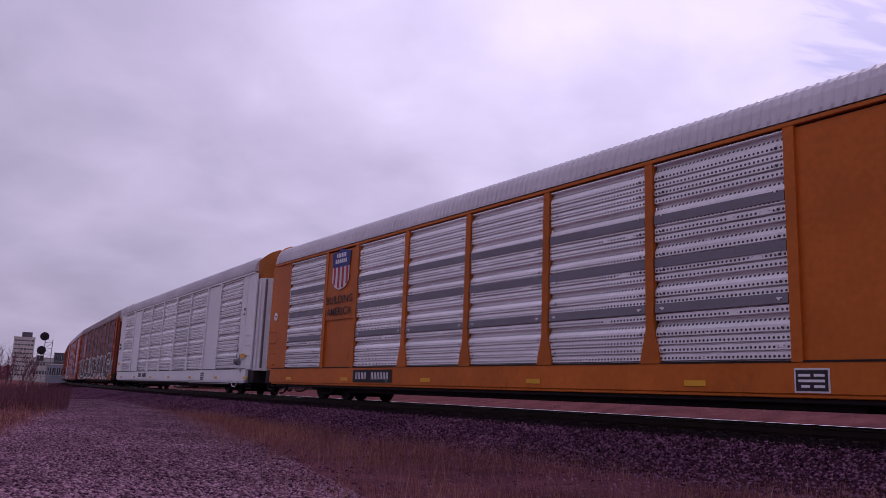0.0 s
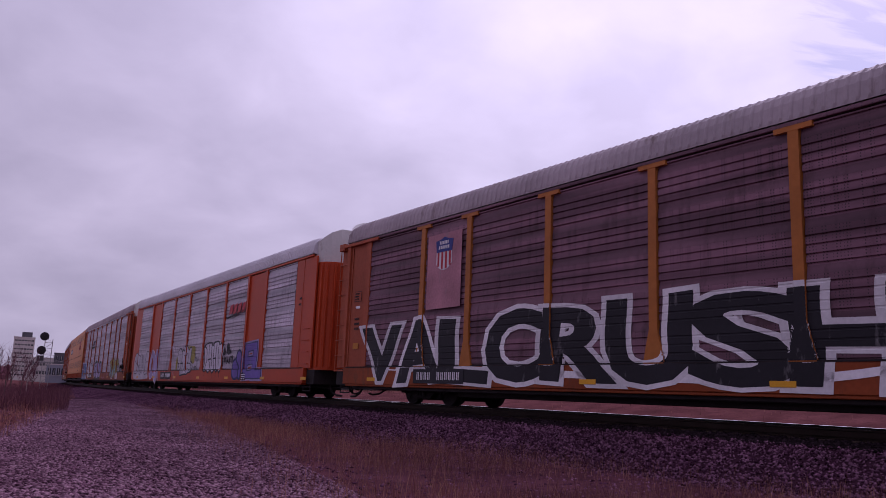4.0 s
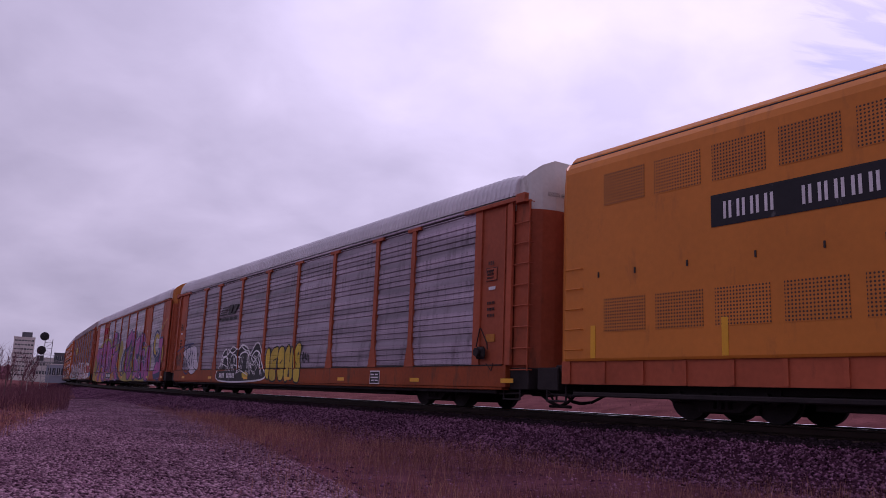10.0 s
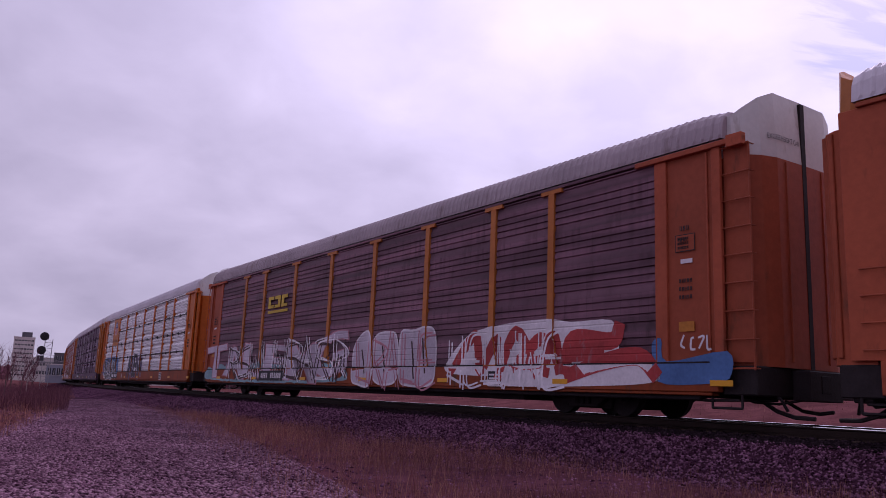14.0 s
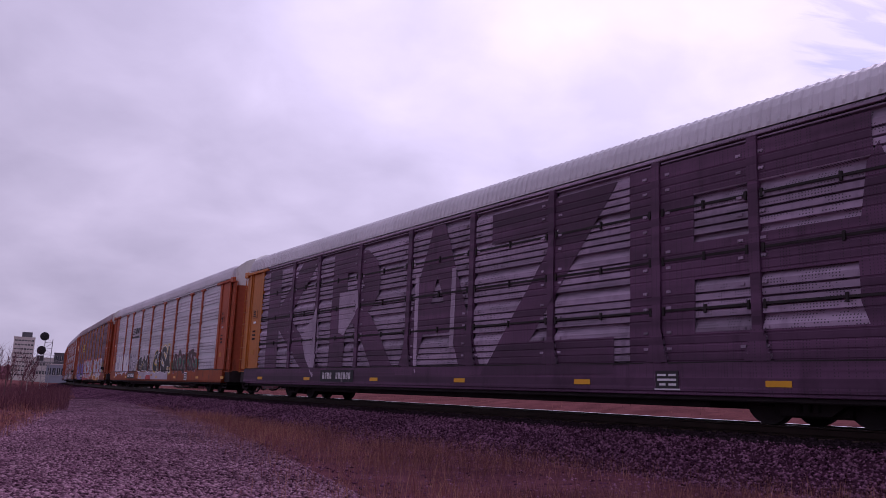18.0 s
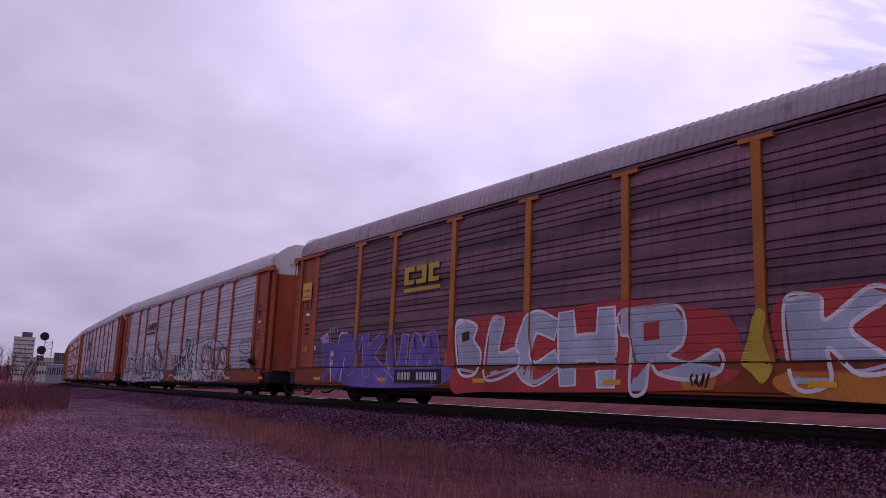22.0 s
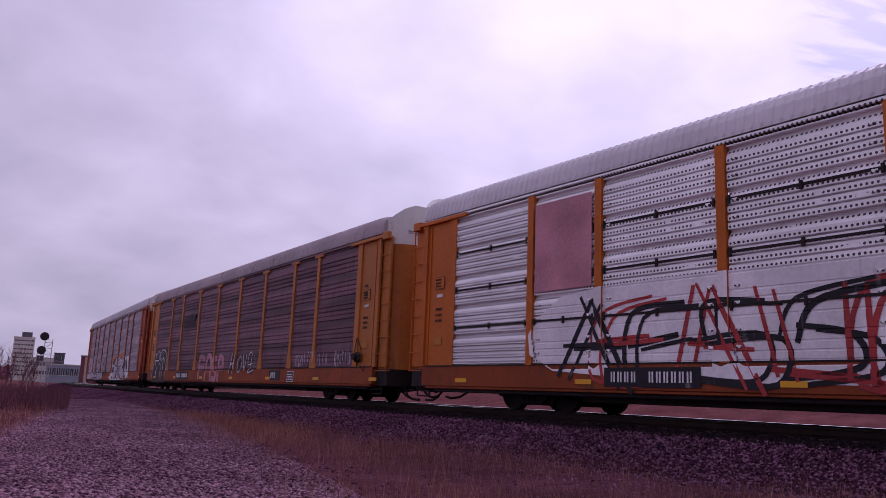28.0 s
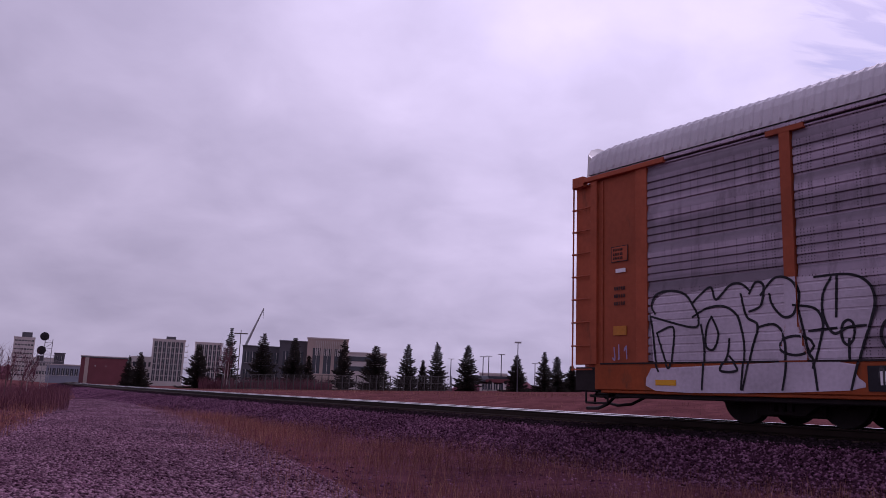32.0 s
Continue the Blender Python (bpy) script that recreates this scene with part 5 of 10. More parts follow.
def art0(r):
    bm = bmesh.new()
    cyl(bm, (-13.63, -1.575, 2.93), (-13.63, -1.560, 2.93), 0.15, 20)
    sign = part("round_sign", bm, "p_white", r, "small round white prohibition sign")
    part("sign_bar", boxes((-13.72, -13.54, -1.583, -1.577, 2.91, 2.95)), "shield_red", sign)
    rect(r, "emblem_panel", -9.4, -7.45, 2.55, 4.8, "orange", -1.59)
    shield(r, -8.4, 3.50, 1.15, 1.38)
    tagged(part("slogan", text_mesh("BUILDING", -9.3, -7.5, 3.06, 3.32, y=-1.628, bold=0.012), "text_dark", r), kind="stuff")
    tagged(part("slogan", text_mesh("AMERICA", -9.25, -7.55, 2.68, 2.94, y=-1.628, bold=0.012), "text_dark", r), kind="stuff")


def art1(r):
    stencil_bars(r, -13.75, 2.75, 4, 0, 0.16, "text_dark", -1.60), stencil_bars(r, -13.75, 2.5, 5, 0, 0.16, "text_dark", -1.60)
    stencil_bars(r, -6.55, 0.66, 4, 6, 0.22, "text_dark", -1.606)
    for x in (-13.7, 13.0):
        rect(r, "notice", x, x + 0.6, 1.45, 1.62, "reflector", -1.60)
    bm = bmesh.new()
    tube(bm, [(12.1, -1.62, 0.55), (12.3, -1.64, 0.32), (12.7, -1.64, 0.28), (13.0, -1.62, 0.5)], 0.02, 6)
    tube(bm, [(5.0, -1.5, 0.40), (11.5, -1.5, 0.40)], 0.02, 6)
    part("brake_chain", bm, "dirtywhite", r)


def art2(r):
    tag(r, "VALCRUSHYAN", -12.45, 9.2, 0.70, 2.10, "p_black", "p_white", 0.20, 0.15, 0.10, 4, label="black block letters with a thick white outline")
    tag(r, "G", 9.25, 11.74, 0.66, 2.32, "p_black", "p_white", 0.24, 0.16, 0.04, 4, label="tall black block letter with a thick white outline")
    tag(r, "B", 11.75, 12.5, 1.75, 2.35, "p_black", "p_white", 0.06, 0.06, 0.1, 2)
    tag(r, "NW", 12.3, 13.6, 0.95, 1.65, "p_black", "p_white", 0.06, 0.06, 0.2, 3)
    brush(r, [(0.14, [(-11.18, 0.97), (-4.29, 0.81), (0.85, 0.71), (3.09, 0.91)]), (0.14, [(4.57, 0.73), (7.03, 0.83), (9.02, 0.83)]), (0.14, [(9.61, 0.75), (10.79, 0.53), (11.74, 0.83)])], "p_white", base=0.0045)
    rect(r, "faded_emblem_panel", -9.2, -7.65, 2.5, 4.5, "p_pink", -1.618)
    shield(r, -8.42, 3.5, 0.7, 0.9)


def art3(r):
    blob(r, "p_grey", None, 0, [(-13.21, 1.62), (-12.98, 2.02), (-12.32, 2.1), (-11.64, 2.1), (-10.61, 2.12), (-9.36, 2.11), (-9.41, 1.64), (-9.44, 0.9), (-9.47, 0.57), (-13.05, 0.53), (-13.2, 1.15)], lift=0.002, label="silver sprayed letters with thin black lines")
    brush(r, [(0.043, [(-12.03, 1.92), (-12.7, 2.1), (-13.17, 1.74), (-12.64, 1.48), (-12, 1.25), (-12.23, 0.91), (-12.99, 0.84)]), (0.043, [(-11.79, 1.95), (-11.5, 2.04), (-11.14, 1.7), (-11.16, 0.98), (-11.54, 0.83), (-11.84, 1.28), (-11.79, 1.95)]), (0.043, [(-10.92, 0.81), (-10.95, 1.92), (-10.41, 0.9), (-10.36, 2.06)]), (0.043, [(-9.39, 2.09), (-10.22, 2.07), (-10.24, 0.88), (-9.42, 0.91)])], "p_black", base=0.0095)
    brush(r, [(0.043, [(-10.21, 1.53), (-9.58, 1.54)])], "p_black", base=0.0095)
    brush(r, [(0.34, [(-8.73, 2.02), (-9, 1.36), (-8.68, 0.77), (-8.2, 1.02), (-8.25, 1.8), (-8.73, 2.02)]), (0.34, [(-7.66, 2.03), (-7.9, 1.46), (-7.8, 0.83), (-7.38, 0.49)]), (0.34, [(-7.34, 2.07), (-7.36, 1.32), (-7.25, 0.59)])], "p_lilac", "p_mauve", 0.07, base=0.0045)
    brush(r, [(0.072, [(-6.73, 1.07), (-6.66, 1.97), (-6.32, 2.25)]), (0.072, [(-6.32, 2.19), (-6.05, 1.29), (-5.89, 0.95)]), (0.072, [(-5.19, 2), (-5.47, 1.51), (-5.37, 0.89)]), (0.072, [(-4.75, 1.86), (-4.33, 2.22), (-3.92, 2.19), (-3.64, 1.91)])], "p_mauve", base=0.0045)
    brush(r, [(0.072, [(-4.47, 1.58), (-4.61, 0.88), (-4.21, 0.52)]), (0.072, [(-3.86, 2.08), (-3.67, 1.44), (-3.56, 0.83)]), (0.072, [(-6.9, 0.95), (-6.72, 0.48)]), (0.072, [(-3.49, 0.83), (-3.38, 0.53)])], "p_mauve", base=0.0045)
    blob(r, "p_olive", None, 0, [(-3.27, 1.53), (-3.03, 1.67), (-2.94, 1.42), (-2.99, 1.03), (-3.21, 1.03)], lift=0.002)
    blob(r, "p_olive", None, 0, [(-1.33, 2.13), (-0.93, 2.18), (-0.4, 2.18), (0.16, 2.08), (0.12, 1.39), (-0.44, 1.33), (-1.33, 1.72)], lift=0.002)
    blob(r, "p_grey", "p_black", 0.072, [(-2.99, 1.67), (-2.9, 1.96), (-2.63, 2.11), (-2.35, 2.07), (-2.19, 1.96), (-1.97, 2.04), (-1.77, 1.98), (-1.59, 2.15), (-1.31, 2.22), (-1.12, 2.11), (-0.94, 2), (-0.7, 2.12), (-0.49, 2.08), (-0.48, 1.84), (-0.52, 1.48), (-0.27, 1.37), (-0.15, 1.22), (-0.21, 0.98), (-0.42, 0.9), (-0.81, 0.87), (-1, 0.79), (-1.37, 0.81), (-1.97, 0.76), (-2.23, 0.76), (-2.38, 1.02), (-2.72, 1.02), (-2.64, 1.29), (-2.9, 1.42)], lift=0.0045, label="silver sprayed letters with a black outline")
    brush(r, [(0.05, [(-2.16, 1.96), (-2.04, 1.74), (-2.16, 1.39), (-2.28, 1.02)]), (0.05, [(-2.48, 1.38), (-2.05, 1.34), (-1.86, 1.43)]), (0.05, [(-1.72, 2.02), (-1.64, 1.77), (-1.38, 1.72), (-1.13, 1.84)]), (0.05, [(-1.38, 1.68), (-1.34, 1.18), (-1.66, 0.96)])], "p_black", base=0.0095)
    brush(r, [(0.05, [(-0.94, 1.96), (-0.95, 1.48), (-1.08, 1.33)]), (0.05, [(-1.11, 1.34), (-0.53, 1.33), (-0.35, 1.14), (-0.55, 1), (-0.88, 1.09)]), (0.05, [(-1.36, 0.96), (-1.21, 1.18), (-1.07, 0.85)]), (0.05, [(-1.89, 1.38), (-1.96, 1.01), (-1.92, 0.78)])], "p_black", base=0.0095)
    blob(r, "p_grey", "p_black", 0.08, [(1.69, 2.06), (2.13, 2.21), (2.81, 2.23), (3, 2.09), (3.25, 2.23), (3.86, 2.25), (4.03, 2.11), (4.36, 2.16), (4.63, 2.04), (4.69, 1.8), (4.6, 1.48), (4.65, 1.2), (4.49, 1.02), (4.32, 0.88), (4.11, 1), (3.88, 0.91), (3.65, 1.01), (3.29, 0.87), (2.98, 1.01), (2.66, 0.88), (2.26, 1.02), (2.09, 0.92), (1.78, 1.05), (1.92, 1.32), (1.84, 1.7)], lift=0.0045, label="tall silver sprayed letters with a black outline")
    brush(r, [(0.058, [(1.77, 2.07), (2.12, 1.96), (2.26, 1.47), (1.98, 1.02)]), (0.058, [(2.47, 2.15), (2.6, 1.46), (2.98, 0.93)]), (0.058, [(2.87, 2.17), (2.93, 1.65), (3.05, 1.19)]), (0.058, [(2.4, 1.46), (2.89, 1.5)])], "p_black", base=0.0095)
    brush(r, [(0.058, [(3.25, 2.2), (3.25, 1.53), (3.47, 0.93)]), (0.058, [(3.62, 2.17), (3.61, 1.42), (3.82, 0.95)]), (0.058, [(3.25, 1.51), (3.62, 1.52)]), (0.058, [(3.91, 2), (3.99, 1.5), (4.13, 1)])], "p_black", base=0.0095)
    brush(r, [(0.058, [(4.35, 1.77), (4.36, 1.47)])], "p_black", base=0.0095)
    brush(r, [(0.029, [(2.12, 0.94), (2.09, 0.71)]), (0.029, [(3.26, 0.88), (3.31, 0.65)]), (0.029, [(3.79, 0.93), (3.85, 0.68)]), (0.029, [(4.32, 0.88), (4.38, 0.65)])], "p_black", base=0.007)
    blob(r, "p_black", None, 0, [(4.98, 1.76), (4.93, 1.66), (4.82, 1.62), (4.71, 1.67), (4.67, 1.78), (4.72, 1.89), (4.83, 1.93), (4.94, 1.88)], lift=0.0045)
    blob(r, "p_black", None, 0, [(5.48, 1.96), (5.41, 1.84), (5.26, 1.8), (5.11, 1.86), (5.05, 1.99), (5.12, 2.11), (5.27, 2.15), (5.42, 2.08)], lift=0.0045)
    blob(r, "p_black", None, 0, [(5.64, 1.77), (5.56, 1.67), (5.38, 1.63), (5.21, 1.69), (5.14, 1.8), (5.22, 1.9), (5.4, 1.94), (5.57, 1.88)], lift=0.0045)
    scrawl(r, 4.77, 6.07, 1.24, 1.57, 10, "p_black", 0.05, 3)
    scrawl(r, 0.28, 0.77, 1.42, 1.64, 3, "p_black", 0.04, 5)
    scrawl(r, 0.2, 0.69, 1.01, 1.23, 3, "p_black", 0.04, 6)
    blob(r, "p_violet", "p_navy", 0.096, [(6.06, 0.91), (6.04, 1.21), (6.21, 1.39), (6.5, 1.42), (6.73, 1.35), (6.95, 0.99), (6.85, 0.67), (6.46, 0.6), (6.17, 0.71)], lift=0.0045)
    blob(r, "p_violet", "p_navy", 0.096, [(6.5, 1.4), (6.56, 1.64), (6.81, 1.79), (7.14, 1.61), (7.26, 1.14), (7.19, 0.64), (6.93, 0.67), (6.88, 1.07)], lift=0.007)
    tag(r, "EL", 7.6, 9.6, 0.7, 1.9, "p_violet", "p_navy", 0.14, 0.06, 0.12, 11, "p_lilac")
    emblem_wedge(r)


def art4(r):
    blob(r, "p_blue", None, 0, [(-13.05, 1.95), (-11.45, 1.93), (-11.19, 0.45), (-13.2, 0.45)], lift=0.002, sharp=True)
    blob(r, "p_blue", None, 0, [(-11.37, 1.9), (-10.18, 1.89), (-9.91, 0.47), (-11.39, 0.45)], lift=0.002, sharp=True)
    blob(r, "p_mauve", None, 0, [(-10.27, 1.91), (-9.38, 1.9), (-9.16, 0.49), (-9.91, 0.47)], lift=0.0045, sharp=True)
    brush(r, [(0.058, [(-13, 1.95), (-11.83, 1.92), (-11.61, 1.62), (-11.89, 1.33), (-13.16, 1.36)]), (0.058, [(-11.66, 1.94), (-9.45, 1.89)]), (0.058, [(-11.19, 0.45), (-11.39, 1.28), (-11.24, 1.6)]), (0.058, [(-10.51, 0.46), (-10.41, 1.58), (-10.37, 1.89)])], "p_white", base=0.0095)
    scrawl(r, -9.79, -9.37, 0.71, 1.54, 4, "p_black", 0.05, 9)
    blob(r, "p_grey", "p_black", 0.04, [(-8.88, 1.85), (-8.48, 1.97), (-8.25, 1.84), (-7.92, 1.8), (-7.62, 1.89), (-7.4, 1.69), (-7.23, 1.73), (-7.07, 1.9), (-6.63, 2), (-6.26, 1.82), (-5.89, 1.95), (-5.69, 1.84), (-5.75, 1.61), (-5.05, 1.63), (-5.13, 1.02), (-5.97, 0.98), (-6.71, 0.98), (-7.31, 0.96), (-7.38, 0.78), (-7.69, 0.6), (-8.06, 0.67), (-8.24, 0.39), (-8.47, 1.06), (-8.63, 1.51)], lift=0.0045, label="pale sprayed letters with thin black outlines")
    brush(r, [(0.036, [(-8.37, 1.79), (-8.09, 1.88), (-7.98, 1.71), (-8.17, 1.48), (-8.27, 0.94)]), (0.036, [(-7.62, 1.86), (-7.44, 1.77), (-7.37, 1.58), (-7.58, 1.46), (-7.83, 1.65), (-7.62, 1.86)]), (0.036, [(-8.09, 1.25), (-7.8, 1.42), (-7.37, 1.26), (-7.38, 0.83), (-7.73, 0.62), (-8.12, 0.83), (-8.09, 1.25)]), (0.036, [(-6.38, 1.76), (-6.17, 1.58), (-5.89, 1.79), (-5.72, 1.85), (-5.7, 1.69), (-6.13, 1.48), (-6.21, 0.98)])], "p_black", base=0.0095)
    brush(r, [(0.036, [(-7.1, 1.46), (-7.1, 1.02)]), (0.036, [(-5.96, 1.42), (-5.74, 1)]), (0.036, [(-5.27, 1.59), (-5.31, 1.02)]), (0.036, [(-7.1, 1.67), (-6.7, 1.76), (-6.38, 1.76)])], "p_black", base=0.0095)
    blob(r, "p_black", None, 0, [(-6.9, 1.75), (-6.38, 1.88), (-6.17, 1.87), (-6.26, 1.68), (-6.57, 1.77)], lift=0.007)
    blob(r, "p_yellow", None, 0, [(-5.06, 1.39), (-4.85, 1.47), (-4.81, 1.27), (-4.58, 1.19), (-4.81, 1.1), (-4.97, 1.01)], lift=0.002)
    blob(r, "p_lilac", "p_black", 0.208, [(-3.46, 0.7), (-3.66, 1.57), (-3.15, 1.91), (-2.39, 1.88), (-2.05, 1.53), (-2.05, 0.64)], lift=0.0045, label="lilac sprayed letter with a thick black outline")
    blob(r, "p_lilac", "p_black", 0.208, [(-1.9, 0.59), (-2.01, 1.77), (-1.35, 1.91), (-0.72, 1.72), (-0.5, 1.16), (-0.6, 0.55)], lift=0.0045, label="lilac sprayed letter with a thick black outline")
    blob(r, "p_lilac", "p_black", 0.208, [(-0.35, 0.65), (-0.38, 1.62), (0.01, 1.85), (0.57, 1.75), (0.83, 1.15), (0.71, 0.61)], lift=0.0045, label="lilac sprayed letter with a thick black outline")
    brush(r, [(0.16, [(-3.14, 1.52), (-2.65, 1.58), (-2.52, 1.19), (-2.88, 1.02)]), (0.16, [(-1.29, 1.37), (-1.19, 0.84)]), (0.16, [(0.16, 1.6), (0.24, 1.08)])], "p_black", base=0.0095)
    brush(r, [(0.036, [(1.56, 0.72), (1.47, 1.87), (2.01, 1.93), (2.36, 1.13)]), (0.036, [(2.42, 1.83), (2.8, 1.99), (2.98, 1.12), (3.5, 0.56)]), (0.036, [(3.44, 1.65), (3.9, 1.86), (4.06, 1.41), (3.57, 1.32), (4.19, 0.7)]), (0.036, [(4.46, 1.88), (4.79, 1.96), (4.93, 1.62), (4.49, 1.37), (4.86, 1.29)])], "p_pink", base=0.007)
    brush(r, [(0.036, [(5.22, 1.61), (5.35, 0.96), (5.65, 0.9), (5.59, 1.6)]), (0.036, [(1.54, 0.99), (1.97, 0.66), (3.01, 0.56), (3.73, 0.67)]), (0.036, [(4.34, 1.1), (4.84, 0.84), (5.36, 0.68)])], "p_pink", base=0.007)
    blob(r, "p_olive", "p_black", 0.056, [(5.98, 1.77), (6.43, 1.84), (6.65, 2.02), (7.11, 2.02), (7.32, 1.82), (7.25, 1.54), (7.21, 1.07), (7.26, 0.83), (6.87, 0.64), (6.6, 0.77), (6.48, 1.2), (6.31, 1.55)], lift=0.007, label="ochre sprayed letter with a thin black outline")
    blob(r, "p_olive", "p_black", 0.056, [(7.36, 1.47), (7.59, 1.85), (7.94, 1.97), (8.23, 1.78), (8.23, 1.39), (8.11, 1.08), (8.35, 0.94), (8.5, 0.72), (8.26, 0.59), (7.66, 0.89), (7.43, 1.18)], lift=0.007, label="ochre sprayed letter with a thin black outline")
    blob(r, "p_olive", "p_black", 0.056, [(8.29, 0.94), (8.49, 1.58), (8.86, 1.83), (9.09, 1.73), (9.23, 1.47), (9.28, 0.88), (9.06, 0.83), (8.93, 0.6), (8.68, 0.83)], lift=0.007, label="ochre sprayed letter with a thin black outline")
    blob(r, "p_olive", "p_black", 0.056, [(9.26, 1.73), (9.63, 1.85), (10.09, 1.91), (10.2, 1.74), (10.08, 1.49), (9.62, 1.4), (9.95, 1.24), (10.03, 1.01), (9.55, 0.91), (9.25, 1.04), (9.36, 1.3), (9.2, 1.55)], lift=0.007, label="ochre sprayed letter with a thin black outline")
    blob(r, "p_olive", "p_black", 0.056, [(10.14, 1.31), (10.27, 1.55), (10.72, 1.61), (10.57, 1.36), (10.51, 1.01), (10.37, 1.01), (10.35, 1.31)], lift=0.007, label="ochre sprayed letter with a thin black outline")
    blob(r, "p_teal", None, 0, [(6.44, 1.32), (7.2, 1.4), (7.23, 0.95), (6.87, 0.71), (6.6, 0.83)], lift=0.0095)
    blob(r, "p_teal", None, 0, [(7.49, 1.18), (8.08, 1.15), (8.29, 0.92), (8.38, 0.7), (7.79, 0.89)], lift=0.0095)
    blob(r, "p_teal", None, 0, [(8.41, 1.27), (8.71, 1.48), (9, 1.37), (9.25, 0.94), (8.86, 0.83)], lift=0.0095)
    blob(r, "p_teal", None, 0, [(10.23, 1.43), (10.52, 1.47), (10.46, 1.03), (10.39, 1.03)], lift=0.0095)
    blob(r, "p_mauve", "p_black", 0.032, [(9.39, 0.91), (10.01, 0.98), (10.53, 0.88), (10.62, 0.68), (10.49, 0.52), (9.54, 0.52)], lift=0.0045)
    brush(r, [(0.043, [(6.62, 1.44), (6.85, 1.58), (6.98, 1.4), (6.81, 1.13), (6.62, 1.44)]), (0.043, [(7.72, 1.52), (7.95, 1.68), (8.01, 1.45), (7.79, 1.23)]), (0.043, [(8.68, 1.32), (8.83, 1.48), (8.89, 1.05), (8.77, 0.94)]), (0.043, [(9.56, 1.66), (9.89, 1.7)])], "p_black", base=0.012)
    brush(r, [(0.043, [(9.42, 1.25), (9.68, 1.12)])], "p_black", base=0.012)
    tag(r, "BARUS", 11.0, 12.3, 1.0, 1.42, "p_black", None, 0.012, 0.0, 0.3, 15)
    emblem_stripes(r, -7.1, 3.05, 2.5, 0.75)


def art6(r):
    blob(r, "p_grey", "p_black", 0.032, [(-12.49, 1.88), (-11.7, 2.07), (-10.37, 2.12), (-10.05, 1.52), (-9.72, 1.18), (-10.46, 0.81), (-11.15, 0.93), (-11.69, 1.42)], lift=0.0045)
    brush(r, [(0.036, [(-11.68, 1.92), (-11.21, 1.37), (-11.32, 1.02)]), (0.036, [(-10.99, 1.99), (-10.73, 1.19)]), (0.036, [(-10.45, 1.88), (-10.51, 1.19), (-10.06, 1.01)])], "p_black", base=0.0095)
    blob(r, "p_black", "p_white", 0.072, [(-6.61, 0.54), (-6.47, 1.29), (-6.21, 1.73), (-5.84, 1.86), (-5.62, 1.62), (-5.08, 1.95), (-4.35, 1.83), (-3.85, 1.99), (-3.24, 1.86), (-2.89, 1.61), (-2.42, 1.96), (-2.03, 2.02), (-1.68, 1.69), (-1.55, 1.32), (-1.34, 1.07), (-1.44, 0.59)], lift=0.0045, label="black bubble letters with a white outline")
    brush(r, [(0.058, [(-6.26, 1.01), (-6.21, 1.46), (-5.69, 1.54), (-5.47, 1.05)]), (0.058, [(-5.29, 1.27), (-5.06, 1.6), (-4.45, 1.53), (-4.26, 1.11), (-4.38, 0.67)]), (0.058, [(-4.13, 1.08), (-4.06, 1.57), (-3.44, 1.7), (-3.01, 1.49), (-2.86, 0.81)]), (0.058, [(-2.68, 0.81), (-2.7, 1.45), (-2.21, 1.72), (-1.73, 1.5), (-1.59, 0.89)])], "p_white", base=0.0095)
    brush(r, [(0.058, [(-2.7, 1.45), (-2.44, 1.28), (-2.17, 1.44), (-2.4, 1.52)]), (0.058, [(-5.58, 1.85), (-5.06, 1.69), (-4.59, 1.81)]), (0.058, [(-3.9, 1.92), (-3.45, 1.77), (-3.02, 1.75)])], "p_white", base=0.0095)
    blob(r, "p_yellow", None, 0, [(-3.62, 0.84), (-3.3, 0.9), (-2.94, 0.83), (-2.98, 0.68), (-3.5, 0.65)], lift=0.007)
    blob(r, "p_yellow", "p_black", 0.056, [(-1.19, 1.49), (-1.04, 1.76), (-0.8, 1.75), (-0.72, 1.3), (-0.68, 0.65), (-0.99, 0.69), (-1.13, 1.07)], lift=0.007, label="yellow bubble letter with a black outline")
    blob(r, "p_yellow", "p_black", 0.056, [(-0.69, 1.54), (-0.43, 1.76), (0.02, 1.81), (0.05, 1.51), (-0.07, 1.17), (0.02, 0.61), (-0.55, 0.58), (-0.65, 1.07)], lift=0.007, label="yellow bubble letter with a black outline")
    blob(r, "p_yellow", "p_black", 0.056, [(0.05, 1.62), (0.28, 1.82), (0.63, 1.73), (0.68, 1.27), (0.71, 0.66), (0.3, 0.59), (0.08, 1.06)], lift=0.007, label="yellow bubble letter with a black outline")
    blob(r, "p_yellow", "p_black", 0.056, [(0.71, 1.6), (0.95, 1.85), (1.14, 1.75), (1.19, 1.15), (1.13, 0.58), (0.83, 0.58), (0.74, 1.05)], lift=0.007, label="yellow bubble letter with a black outline")
    blob(r, "p_yellow", "p_black", 0.056, [(1.2, 1.58), (1.39, 1.78), (1.52, 1.65), (1.57, 1.04), (1.54, 0.63), (1.27, 0.69)], lift=0.007, label="yellow bubble letter with a black outline")
    blob(r, "p_yellow", "p_black", 0.056, [(1.58, 1.66), (1.76, 1.86), (2.02, 1.9), (2.16, 1.7), (2.08, 1.36), (2.2, 0.93), (2.1, 0.53), (1.69, 0.57), (1.6, 1.04)], lift=0.007, label="yellow bubble letter with a black outline")
    brush(r, [(0.043, [(-0.39, 1.29), (-0.07, 1.38)]), (0.043, [(0.3, 1.19), (0.51, 1.32)]), (0.043, [(1.73, 1.24), (1.81, 1.14)]), (0.043, [(1.86, 1.49), (1.97, 1.56), (1.89, 1.44)])], "p_black", base=0.012)
    scrawl(r, 2.28, 2.92, 1.18, 1.55, 4, "p_black", 0.05, 24)
